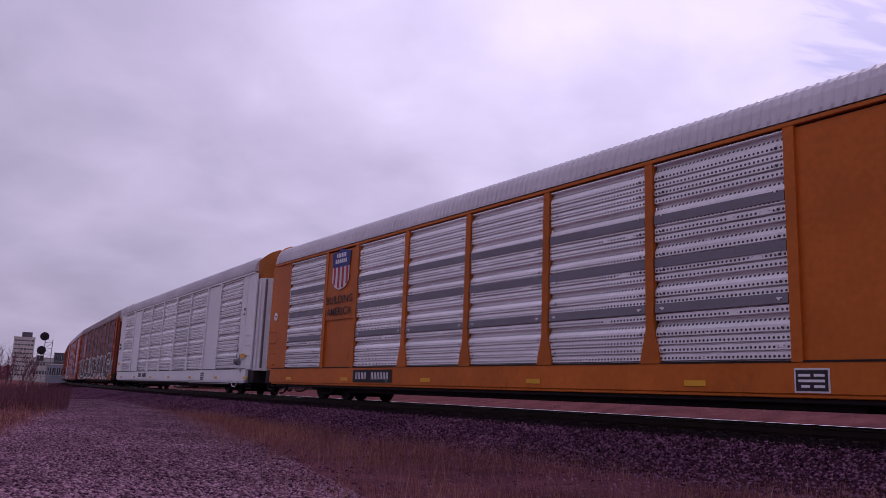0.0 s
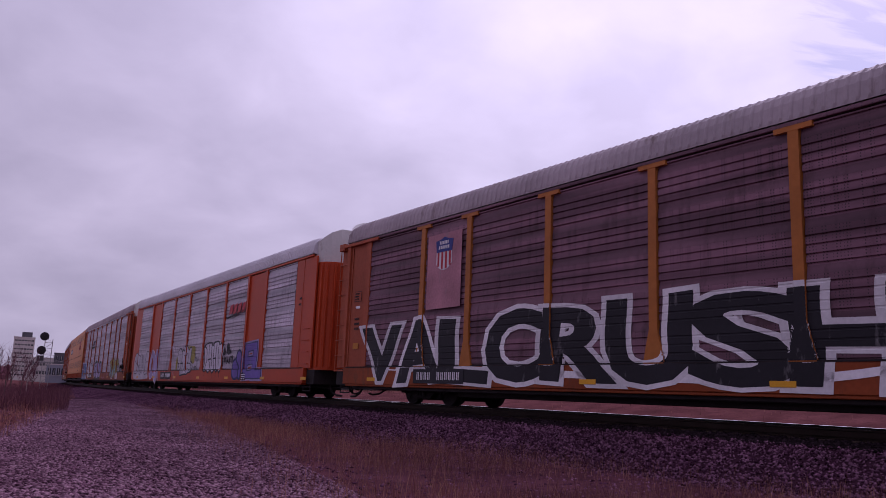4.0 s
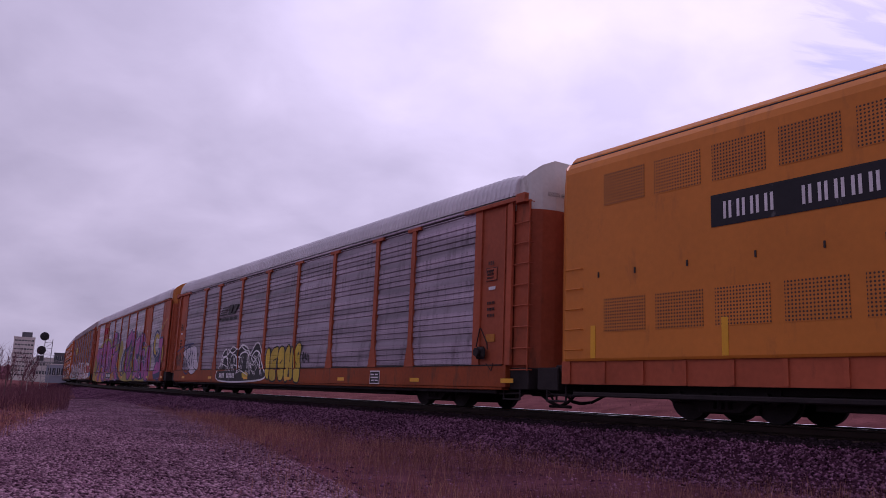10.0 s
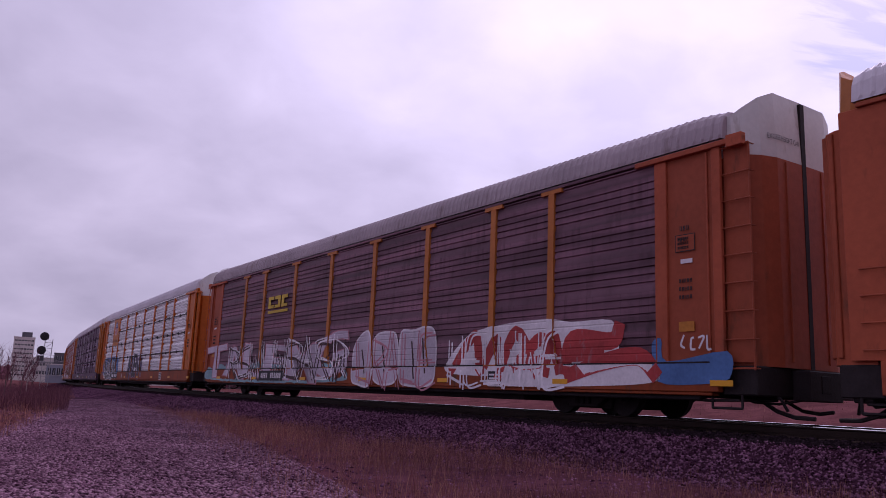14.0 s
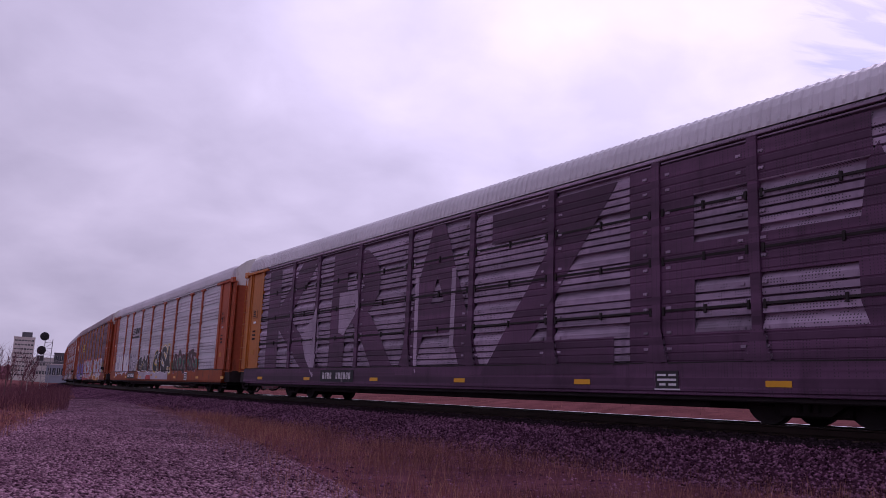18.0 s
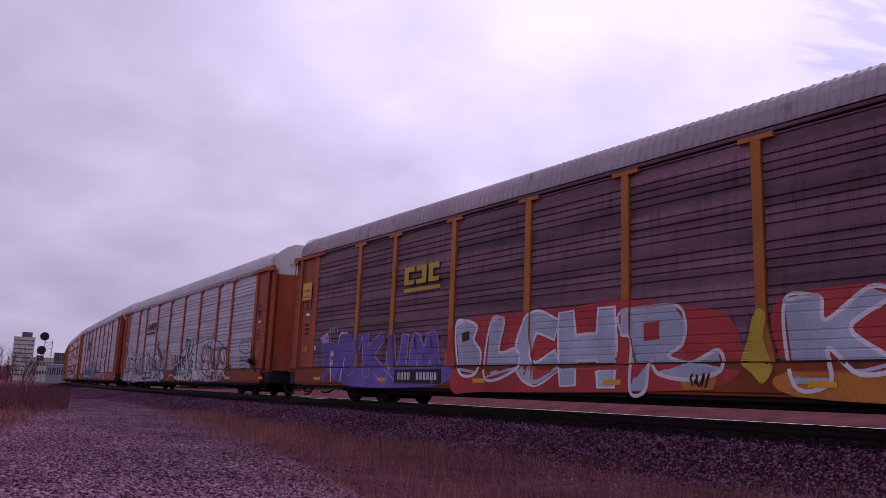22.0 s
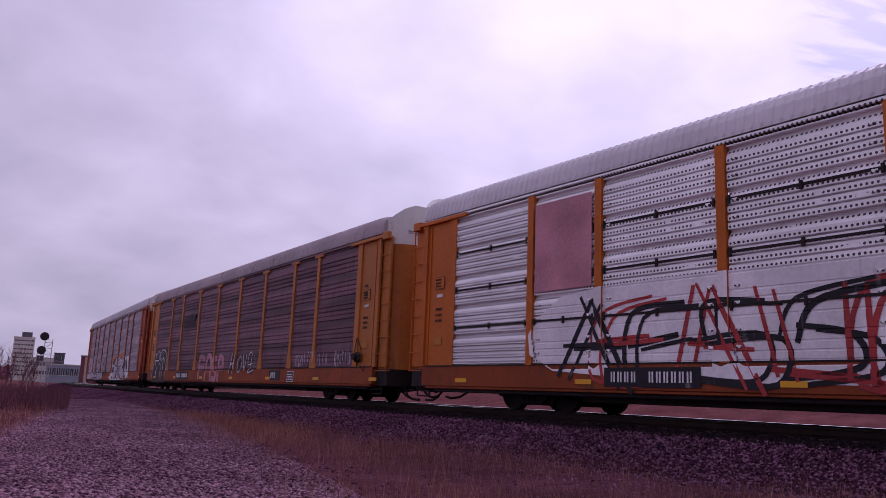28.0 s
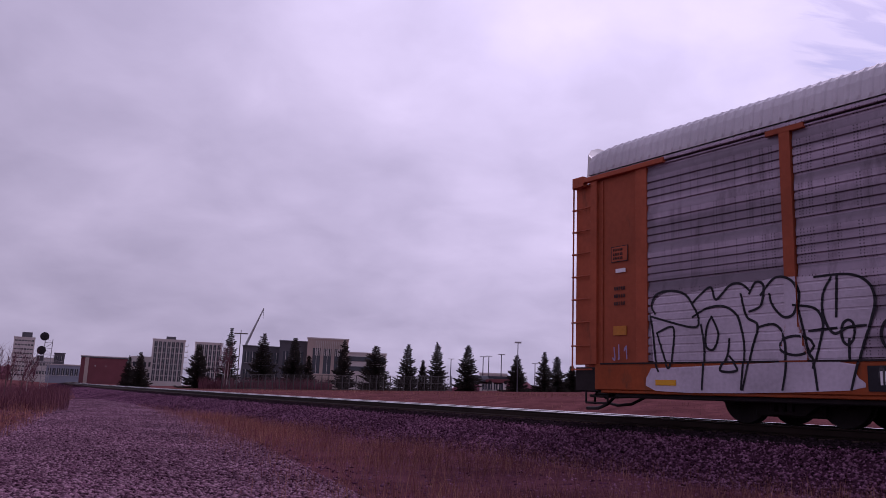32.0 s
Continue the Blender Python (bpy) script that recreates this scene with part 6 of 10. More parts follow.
    emblem_stripes(r, -7.1, 3.05, 2.5, 0.75)
    wild(r, -6.44, -1.55, 0.84, 1.57, 6, "p_white", 0.03, 36)
    brush(r, [(0.072, [(-13.38, 1.93), (-12.23, 2.21), (-10.75, 2.28)]), (0.072, [(-11.93, 2.41), (-11.88, 1.69), (-11.63, 1.17)]), (0.072, [(-12.17, 1.4), (-11.91, 0.91), (-11.39, 0.83), (-11.13, 1.07)]), (0.072, [(-11.86, 2.04), (-11.32, 2.17), (-11.17, 1.78), (-11.53, 1.5), (-11.12, 1.24)])], "p_navy", base=0.0095)
    brush(r, [(0.072, [(-10.83, 1.96), (-10.91, 1.15)])], "p_navy", base=0.0095)
    scrawl(r, -13.57, -12.64, 1.21, 1.83, 7, "p_black", 0.05, 66)


def art7(r):
    blob(r, "p_olive", None, 0, [(-13.33, 0.84), (-12.95, 1.87), (-12.02, 2.76), (-10.17, 3.27), (-8.01, 3.59), (-6.13, 3.49), (-4.51, 2.95), (-2.79, 3.01), (-1.46, 2.97), (-0.8, 3.19), (-0.04, 3), (0.15, 2.38), (-0.39, 1.82), (-0.53, 1.03), (-0.42, 0.64), (-5.59, 0.45), (-12.98, 0.33)], lift=0.00075)
    blob(r, "p_ochre", None, 0, [(-11.75, 0.35), (-11.33, 2.46), (-9.03, 3.24), (-5.68, 2.66), (-3.11, 2.69), (-1.89, 2.35), (-1.08, 1.86), (-0.83, 1.03), (0.33, 0.74), (0.32, 0.53), (-5.59, 0.39)], lift=0.00175)
    blob(r, "p_magenta", "p_navy", 0.088, [(-12.08, 0.35), (-11.83, 1.66), (-12.65, 2.28), (-11.87, 2.92), (-10.14, 2.95), (-8.72, 3.37), (-8.23, 3.17), (-8.05, 2.27), (-7.87, 1.4), (-7.28, 0.42), (-8.51, 0.49), (-8.76, 1.5), (-9.44, 1.41), (-9.86, 0.47), (-10.8, 0.4), (-10.53, 1.39), (-11.26, 1.77)], lift=0.007, label="magenta sprayed letter with a dark blue outline")
    blob(r, "p_magenta", "p_navy", 0.088, [(-7.98, 3.12), (-7.03, 3.41), (-5.69, 3.06), (-5.36, 2.38), (-5.21, 1.34), (-5.3, 0.46), (-6.01, 0.5), (-6.14, 1.1), (-6.68, 1.1), (-6.87, 0.4), (-7.45, 0.5), (-7.69, 1.68)], lift=0.008, label="magenta sprayed letter with a dark blue outline")
    blob(r, "p_magenta", "p_navy", 0.088, [(-5.68, 2.77), (-4.51, 2.82), (-3.61, 2.86), (-3.08, 3.07), (-3.24, 2.58), (-3.78, 2.26), (-4.49, 2.25), (-4.65, 1.33), (-4.41, 0.45), (-5.01, 0.46), (-5.14, 1.59), (-5.36, 2.38)], lift=0.009, label="magenta sprayed letter with a dark blue outline")
    blob(r, "p_magenta", "p_navy", 0.088, [(-4.29, 1.26), (-4.21, 1.92), (-3.61, 2.37), (-2.33, 2.5), (-1.74, 2.78), (-1.62, 3.66), (-1.24, 3.27), (-1.26, 2.62), (-1.75, 1.9), (-2.33, 1.49), (-1.76, 1.36), (-1.09, 1.04), (-0.48, 0.63), (0.15, 0.53), (-1.1, 0.47), (-2.04, 0.51), (-2.78, 1), (-3.1, 1.29), (-3.42, 1.04), (-3.93, 0.93)], lift=0.0075, label="magenta sprayed letter with a dark blue outline")
    brush(r, [(0.26, [(-5.77, 4.02), (-5.42, 3.57), (-5.04, 2.97)]), (0.26, [(-2.64, 3.76), (-2.39, 3.4), (-2.54, 2.75)]), (0.26, [(-10.69, 2.43), (-10.94, 1.79), (-11.84, 1.17)]), (0.26, [(-9.01, 2.94), (-9.35, 2.04), (-9.39, 1.51)])], "p_navy", base=0.012)
    brush(r, [(0.26, [(-6.09, 2.56), (-5.84, 1.62), (-6.07, 1.15)]), (0.26, [(-4.86, 2.09), (-4.88, 1.33), (-4.71, 0.59)]), (0.26, [(-1.46, 3.19), (-1.47, 2.53), (-2.18, 1.82)]), (0.26, [(-2.26, 1.32), (-1.35, 0.88), (-0.48, 0.54)])], "p_navy", base=0.012)
    brush(r, [(0.3, [(-4.42, 3.04), (-4.04, 3.15), (-3.8, 3.59), (-3.29, 3.67), (-3.02, 3.27), (-3.24, 2.82)])], "p_magenta", "p_navy", 0.1, base=0.0095)
    brush(r, [(0.036, [(-10.72, 2.67), (-9, 2.78), (-8.38, 3.06)]), (0.036, [(-10.96, 1.96), (-10.33, 2.41)]), (0.036, [(-7.01, 3.2), (-6.11, 2.97), (-5.67, 2.4)]), (0.036, [(-4.5, 2.63), (-3.61, 2.67), (-3.28, 2.82)])], "p_lilac", base=0.017)
    brush(r, [(0.036, [(-3.77, 2.08), (-2.79, 2.31), (-1.89, 2.52)]), (0.036, [(-2.79, 1.39), (-2.04, 1.05), (-1.1, 0.63)]), (0.036, [(-1.57, 3.43), (-1.44, 3.08)]), (0.036, [(-7.43, 2.24), (-7.32, 1.11)])], "p_lilac", base=0.017)
    brush(r, [(0.4, [(1.31, 1.68), (1.14, 2.23), (0.8, 2.21), (0.38, 1.78), (0.36, 1.21), (0.76, 0.88), (1.26, 1.01), (1.39, 1.36)])], "p_navy", base=0.0095)
    brush(r, [(0.05, [(1.17, 2.14), (0.85, 2.13), (0.53, 1.75), (0.52, 1.25), (0.78, 1), (1.21, 1.1)])], "p_lilac", base=0.0145)
    blob(r, "p_olive", None, 0, [(0.57, 0.45), (0.84, 1.61), (1.42, 2.3), (2.8, 3), (4.42, 2.71), (6.42, 2.72), (7.32, 2.47), (8.78, 2.45), (9.78, 2.5), (10.27, 2.13), (10.23, 0.53), (5.76, 0.43)], lift=0.00075)
    blob(r, "p_magenta", "p_navy", 0.088, [(1.31, 2.74), (1.39, 3.28), (2.44, 3.54), (3.05, 3.77), (3.33, 3.43), (3.23, 3.08), (2.63, 2.65), (2.56, 2.04), (2.3, 1.32), (2.7, 0.93), (1.75, 1.06), (1.45, 1.34), (1.91, 2.08), (2.09, 2.57), (1.42, 2.42)], lift=0.007, label="magenta sprayed letter with a dark blue outline")
    blob(r, "p_magenta", "p_navy", 0.088, [(3.45, 3.51), (4.04, 3.57), (4.5, 3.18), (4.6, 2.7), (4.2, 2.49), (3.49, 2.55)], lift=0.007, label="magenta sprayed letter with a dark blue outline")
    blob(r, "p_magenta", "p_navy", 0.088, [(2.96, 1.96), (3.49, 2.39), (4.27, 2.16), (4.42, 1.8), (3.81, 1.97), (3.58, 1.52), (3.82, 1.06), (4.59, 1.26), (4.12, 0.7), (3.18, 0.47), (2.84, 0.95)], lift=0.007, label="magenta sprayed letter with a dark blue outline")
    blob(r, "p_magenta", "p_navy", 0.088, [(4.75, 3.35), (5.01, 3.56), (5.17, 2.97), (6.39, 3.18), (6.29, 2.12), (5.53, 2.07), (5.79, 1.75), (6.51, 1.51), (6.67, 1.02), (6.96, 0.61), (6.14, 0.71), (6.03, 1.41), (5.9, 1.03), (5.95, 0.55), (5.12, 0.54), (5.06, 1.25), (4.68, 1.7), (5.13, 1.89)], lift=0.008, label="magenta sprayed letter with a dark blue outline")
    blob(r, "p_magenta", "p_navy", 0.088, [(6.5, 2.1), (6.55, 2.9), (6.91, 3.36), (7.97, 3.1), (8.01, 2.72), (7.44, 2.68), (7.32, 2.33), (8.03, 2.35), (8.51, 2.04), (8.62, 1.68), (8.37, 1.5), (7.51, 1.93), (7.17, 1.88)], lift=0.0085, label="magenta sprayed letter with a dark blue outline")
    blob(r, "p_magenta", "p_navy", 0.088, [(6.81, 0.97), (7.19, 1.77), (7.7, 1.55), (8.39, 1.87), (8.92, 1.66), (9.02, 1.16), (8.69, 0.64), (7.76, 0.55), (7.04, 0.55)], lift=0.0075, label="magenta sprayed letter with a dark blue outline")
    blob(r, "p_magenta", "p_navy", 0.088, [(8.82, 1.5), (8.95, 2.33), (9.53, 2.45), (10.06, 2.23), (10.03, 0.6), (8.86, 0.56)], lift=0.009, label="magenta sprayed letter with a dark blue outline")
    brush(r, [(0.26, [(1.42, 2.43), (2.46, 2.54), (3.15, 2.96)]), (0.26, [(3.25, 1.53), (3.49, 1.98), (4.04, 2.04)]), (0.26, [(3.49, 2.57), (4.2, 2.39), (4.57, 2.64)]), (0.26, [(5.66, 2.01), (6.29, 1.97), (6.43, 3.12)])], "p_navy", base=0.012)
    brush(r, [(0.26, [(4.85, 1.58), (5.12, 1.04), (5.09, 0.52)]), (0.26, [(7.32, 2.33), (7.49, 2.64), (8.01, 2.63)]), (0.26, [(6.97, 1.68), (7.41, 1.85), (8.01, 1.72), (8.37, 1.35)]), (0.26, [(7.16, 1.02), (7.67, 0.83), (8.14, 0.57)])], "p_navy", base=0.012)
    brush(r, [(0.043, [(1.5, 3.14), (2.44, 3.39), (3, 3.59)]), (0.043, [(3.64, 3.41), (4.06, 3.45), (4.42, 3.11)]), (0.043, [(3.13, 1.89), (3.49, 2.22), (4.12, 2.12)]), (0.043, [(4.94, 3.33), (5.14, 2.81), (6.21, 3)])], "p_lilac", base=0.017)
    brush(r, [(0.043, [(6.7, 2.19), (6.78, 2.88), (7.02, 3.22), (7.86, 3.04)]), (0.043, [(7.42, 2.27), (8.03, 2.26), (8.44, 1.96)]), (0.043, [(7.4, 1.57), (8, 1.63), (8.74, 1.59)]), (0.043, [(8.96, 1.66), (9.03, 2.21), (9.45, 2.33)])], "p_lilac", base=0.017)
    brush(r, [(0.043, [(5.27, 1.88), (6.16, 1.53), (6.52, 1.12)])], "p_lilac", base=0.017)
    brush(r, [(0.4, [(12.04, 2.94), (11.45, 3.1), (11.06, 2.69), (11.08, 2.17), (11.53, 1.94)])], "p_yellow", base=0.0095)
    brush(r, [(0.17, [(12.11, 3.03), (11.38, 3.24), (10.8, 2.77), (10.87, 2.13), (11.53, 1.81), (12.02, 2.06)])], "p_navy", base=0.012)
    brush(r, [(0.043, [(11.98, 3.1), (11.39, 3.13), (11.01, 2.75)])], "p_lilac", base=0.017)
    blob(r, "p_magenta", "p_navy", 0.088, [(12.36, 2.75), (13.36, 2.8), (13.3, 1.98), (13.22, 0.58), (11.76, 0.68), (11.52, 1.06), (12.11, 1.54), (12.87, 1.51), (12.93, 2.1), (12.37, 2.26)], lift=0.0095, label="magenta sprayed letter with a dark blue outline")
    brush(r, [(0.3, [(11.64, 1.58), (12.56, 1.79), (12.86, 2.19)]), (0.3, [(11.76, 0.68), (12.84, 0.74), (13.21, 0.83)])], "p_navy", base=0.012)
    brush(r, [(0.043, [(14.13, 3.82), (13.48, 3.62), (12.98, 3.33), (12.8, 3.47), (12.54, 3.13)]), (0.043, [(5.84, 3.08), (6.08, 3.87), (6.28, 3.36)])], "p_yellow", base=0.007)
    blob(r, "p_yellow", None, 0, [(13.43, 2.21), (13.53, 2.38), (13.66, 2.13), (13.63, 1.51), (13.47, 1.51)], lift=0.0045)
    brush(r, [(0.036, [(-5.72, 3.74), (-5.1, 3.46), (-3.11, 3.04)]), (0.036, [(-1.34, 2.31), (-0.57, 2.04), (0.16, 2.58)]), (0.036, [(-0.18, 3.02), (0.28, 2.67), (0.61, 2.72)]), (0.036, [(-1.08, 1.55), (-0.82, 1.85), (-0.88, 2.16)])], "p_yellow", base=0.0045)
    brush(r, [(0.036, [(-7.32, 4.54), (-6.94, 3.9), (-6.58, 3.71)])], "p_yellow", base=0.0045)
    emblem_loop(r)
    wild(r, 1.38, 4.57, 0.71, 3.26, 3, "p_navy", 0.05, 61)
    wild(r, 4.84, 8.97, 0.73, 2.69, 5, "p_lilac", 0.03, 62)
    wild(r, -11.77, -4.5, 0.51, 2.44, 5, "p_navy", 0.05, 63)
    wild(r, -11.77, -1.61, 0.51, 2.33, 6, "p_lilac", 0.03, 64)
    brush(r, [(0.022, [(8.06, 2.52), (8.54, 3.15), (8.25, 3.62)])], "p_white", base=0.0145)


def art8(r):
    splash(r, -13.9, 0.14, 0.45, 1.35, "p_teal", 12, 60)
    tag(r, "TALEMG", -13.6, 0.02, 0.70, 1.80, "p_mauve", "p_pink", 0.10, 0.07, 0.25, 41)
    blob(r, "p_grey", "p_white", 0.056, [(0.42, 0.67), (0.42, 1.54), (0.91, 2), (1.45, 2.02), (1.65, 1.17), (1.52, 0.48), (0.81, 0.5)], lift=0.0045, label="pale sprayed letter with a white outline")
    blob(r, "p_grey", "p_white", 0.056, [(1.77, 0.68), (1.71, 1.84), (2.62, 2), (3.02, 1.79), (3.17, 0.84), (2.77, 0.52)], lift=0.0045, label="pale sprayed letter with a white outline")
    blob(r, "p_grey", "p_white", 0.056, [(3.25, 0.72), (3.19, 1.91), (3.85, 1.99), (4.86, 1.99), (5.04, 1.13), (4.87, 0.55), (3.69, 0.5)], lift=0.0045, label="pale sprayed letter with a white outline")
    brush(r, [(0.072, [(0.97, 1.52), (1.23, 0.84)]), (0.072, [(2.2, 1.66), (2.42, 0.84)]), (0.072, [(3.82, 1.68), (4.02, 0.69)]), (0.072, [(4.44, 1.74), (4.57, 0.84)])], "p_brown", base=0.0095)
    blob(r, "p_white", None, 0, [(5.51, 1.05), (6.5, 1.78), (8.05, 1.97), (9.42, 1.99), (10.13, 1.89), (11.26, 1.87), (11.44, 1.49), (11.56, 1.1), (12.26, 1.04), (12.5, 0.71), (11.56, 0.59), (8.1, 0.53), (7.68, 0.73), (5.83, 0.81)], lift=0.002, label="dark red sprayed letters over white")
    brush(r, [(0.3, [(5.82, 0.91), (6.74, 1.74), (7.01, 0.9), (7.64, 1.6), (7.76, 0.83)]), (0.3, [(7.68, 0.68), (8.3, 1.75), (9.07, 0.83)]), (0.3, [(8.25, 0.96), (9.15, 1.57), (9.34, 1.13), (8.59, 1.02)]), (0.3, [(9.35, 0.83), (9.57, 1.61), (9.8, 0.89)])], "p_red", base=0.007)
    brush(r, [(0.34, [(9.97, 0.89), (10.17, 1.53), (11.26, 1.45), (11.47, 1.71)]), (0.34, [(10.05, 1.21), (10.98, 1.28)]), (0.34, [(10.06, 0.77), (11.11, 1.05), (11.99, 1.13), (12.39, 0.81)])], "p_red", base=0.007)
    blob(r, "p_blue", None, 0, [(12.29, 1.35), (12.54, 1.45), (12.66, 1.03), (13.96, 1.19), (13.99, 0.73), (13.4, 0.63), (12.46, 0.67)], lift=0.002)
    scrawl(r, 12.98, 13.71, 1.23, 1.5, 4, "p_white", 0.04, 44)
    emblem_block(r, -6.8, 3.1, 1.9, 0.65, "p_yellow")
    wild(r, -11.01, -0.02, 0.67, 1.99, 9, "p_white", 0.05, 31)
    wild(r, -11.01, -0, 0.67, 1.9, 9, "p_brown", 0.06, 32)
    wild(r, 0.55, 4.98, 0.5, 1.87, 5, "p_pink", 0.05, 33)
    wild(r, 5.59, 9.78, 0.58, 1.73, 6, "p_white", 0.05, 34)


def art9(r):
    blob(r, "p_blue", None, 0, [(-12.78, 1.11), (-12.59, 1.8), (-11.59, 2.03), (-9.8, 2.06), (-7.81, 2.11), (-6.54, 1.97), (-6.44, 1.45), (-6.23, 0.93), (-6.82, 0.88), (-9.07, 0.48), (-12.18, 0.7)], lift=0.002)
    blob(r, "p_black", "p_white", 0.04, [(-12.42, 1.63), (-12.07, 1.89), (-11.62, 1.63), (-11.35, 1.36), (-11.04, 1.87), (-10.27, 1.88), (-10.05, 1.57), (-9.35, 2.01), (-9.02, 1.78), (-9.08, 1.42), (-8.43, 1.77), (-8.11, 1.51), (-7.73, 1.94), (-7.14, 1.95), (-7.08, 1.47), (-7.12, 0.83), (-8.11, 0.61), (-8.9, 0.46), (-9.77, 0.59), (-10.9, 0.45), (-11.74, 0.67), (-12.15, 0.97)], lift=0.0045, label="black sprayed letters with thin white lines over blue")
    brush(r, [(0.036, [(-12.24, 1.76), (-11.98, 1.1), (-11.7, 0.67), (-11.34, 1.16), (-11.03, 1.71)]), (0.036, [(-10.75, 1.78), (-10.82, 1.34), (-10.43, 0.96), (-10.23, 1.43), (-10.75, 1.78)]), (0.036, [(-10.69, 1.09), (-10.56, 0.83), (-10.26, 1.08)]), (0.036, [(-10.13, 1.68), (-9.78, 1.26), (-9.26, 1.55), (-9.09, 1.96)])], "p_white", base=0.0095)
    brush(r, [(0.036, [(-9.51, 1.07), (-9.04, 0.95), (-9.07, 0.48)]), (0.036, [(-8.91, 1.39), (-8.58, 1.04), (-8.11, 1.26), (-7.87, 1.61)]), (0.036, [(-7.66, 1.69), (-7.51, 1.24), (-7.22, 1.24), (-7.28, 1.67)]), (0.036, [(-7.66, 0.94), (-7.37, 1.15), (-7.14, 0.94)])], "p_white", base=0.0095)
    blob(r, "p_teal", None, 0, [(-8.43, 1.77), (-8.52, 1.69), (-8.75, 1.67), (-8.99, 1.71), (-9.09, 1.8), (-8.99, 1.88), (-8.75, 1.9), (-8.52, 1.86)], lift=0.007)
    tag(r, "ARENA", -2.7, 2.2, 0.75, 1.95, "p_black", "p_lilac", 0.10, 0.05, 0.3, 52)
    rect(r, "emblem_panel", -9.33, -7.52, 2.88, 4.80, "amber", -1.615)
    shield(r, -8.42, 3.62, 0.85, 0.98)
    tagged(part("slogan", text_mesh("BUILDING AMERICA", -9.2, -7.6, 3.15, 3.32, y=-1.628, bold=0.01), "text_dark", r), kind="stuff")
    tagged(part("stencil_words", text_mesh("R1", -4.48, -4.18, 0.62, 0.86, y=-1.61, bold=0.01), "p_white", r), kind="stuff")
    wild(r, -12.29, -7.15, 0.56, 1.63, 7, "p_white", 0.035, 35)


def art10(r):
    for ch, a, b, sd in (("K", -11.7, -6.9, 1), ("R", -6.3, -2.2, 2), ("A", -1.9, 1.9, 3), ("Z", 2.1, 6.3, 4), ("E", 6.7, 11.6, 5)):
        tag(r, ch, a, b, 0.95, 4.55, "purple", None, 0.30, 0.1, 0.03, sd, label="huge dark violet block letter across the panels")
    rect(r, "dark_strip", -12.4, 12.4, 0.55, 0.99, "purple", -1.603, thick=0.003)
    splash(r, 11.2, 12.4, 1.0, 4.4, "purple", 8, 6)
    blob(r, "p_dusk", None, 0, [(-8.5, 2.1), (-7.3, 3.04), (-7.11, 1.96), (-7.33, 0.66), (-8.07, 1.33)], lift=0.0095, sharp=True)
    blob(r, "p_dusk", None, 0, [(-5.74, 3.4), (-4.43, 3.4), (-4.36, 2.86), (-5.32, 2.02), (-5.67, 2.11)], lift=0.0095, sharp=True)
    blob(r, "p_dusk", None, 0, [(-1.16, 3.52), (-0.96, 3.51), (-0.94, 0.83), (-1.1, 1.06)], lift=0.0095, sharp=True)
    blob(r, "p_dusk", None, 0, [(0.61, 3.52), (0.8, 3.54), (0.77, 1.46), (0.58, 1.46)], lift=0.0095, sharp=True)


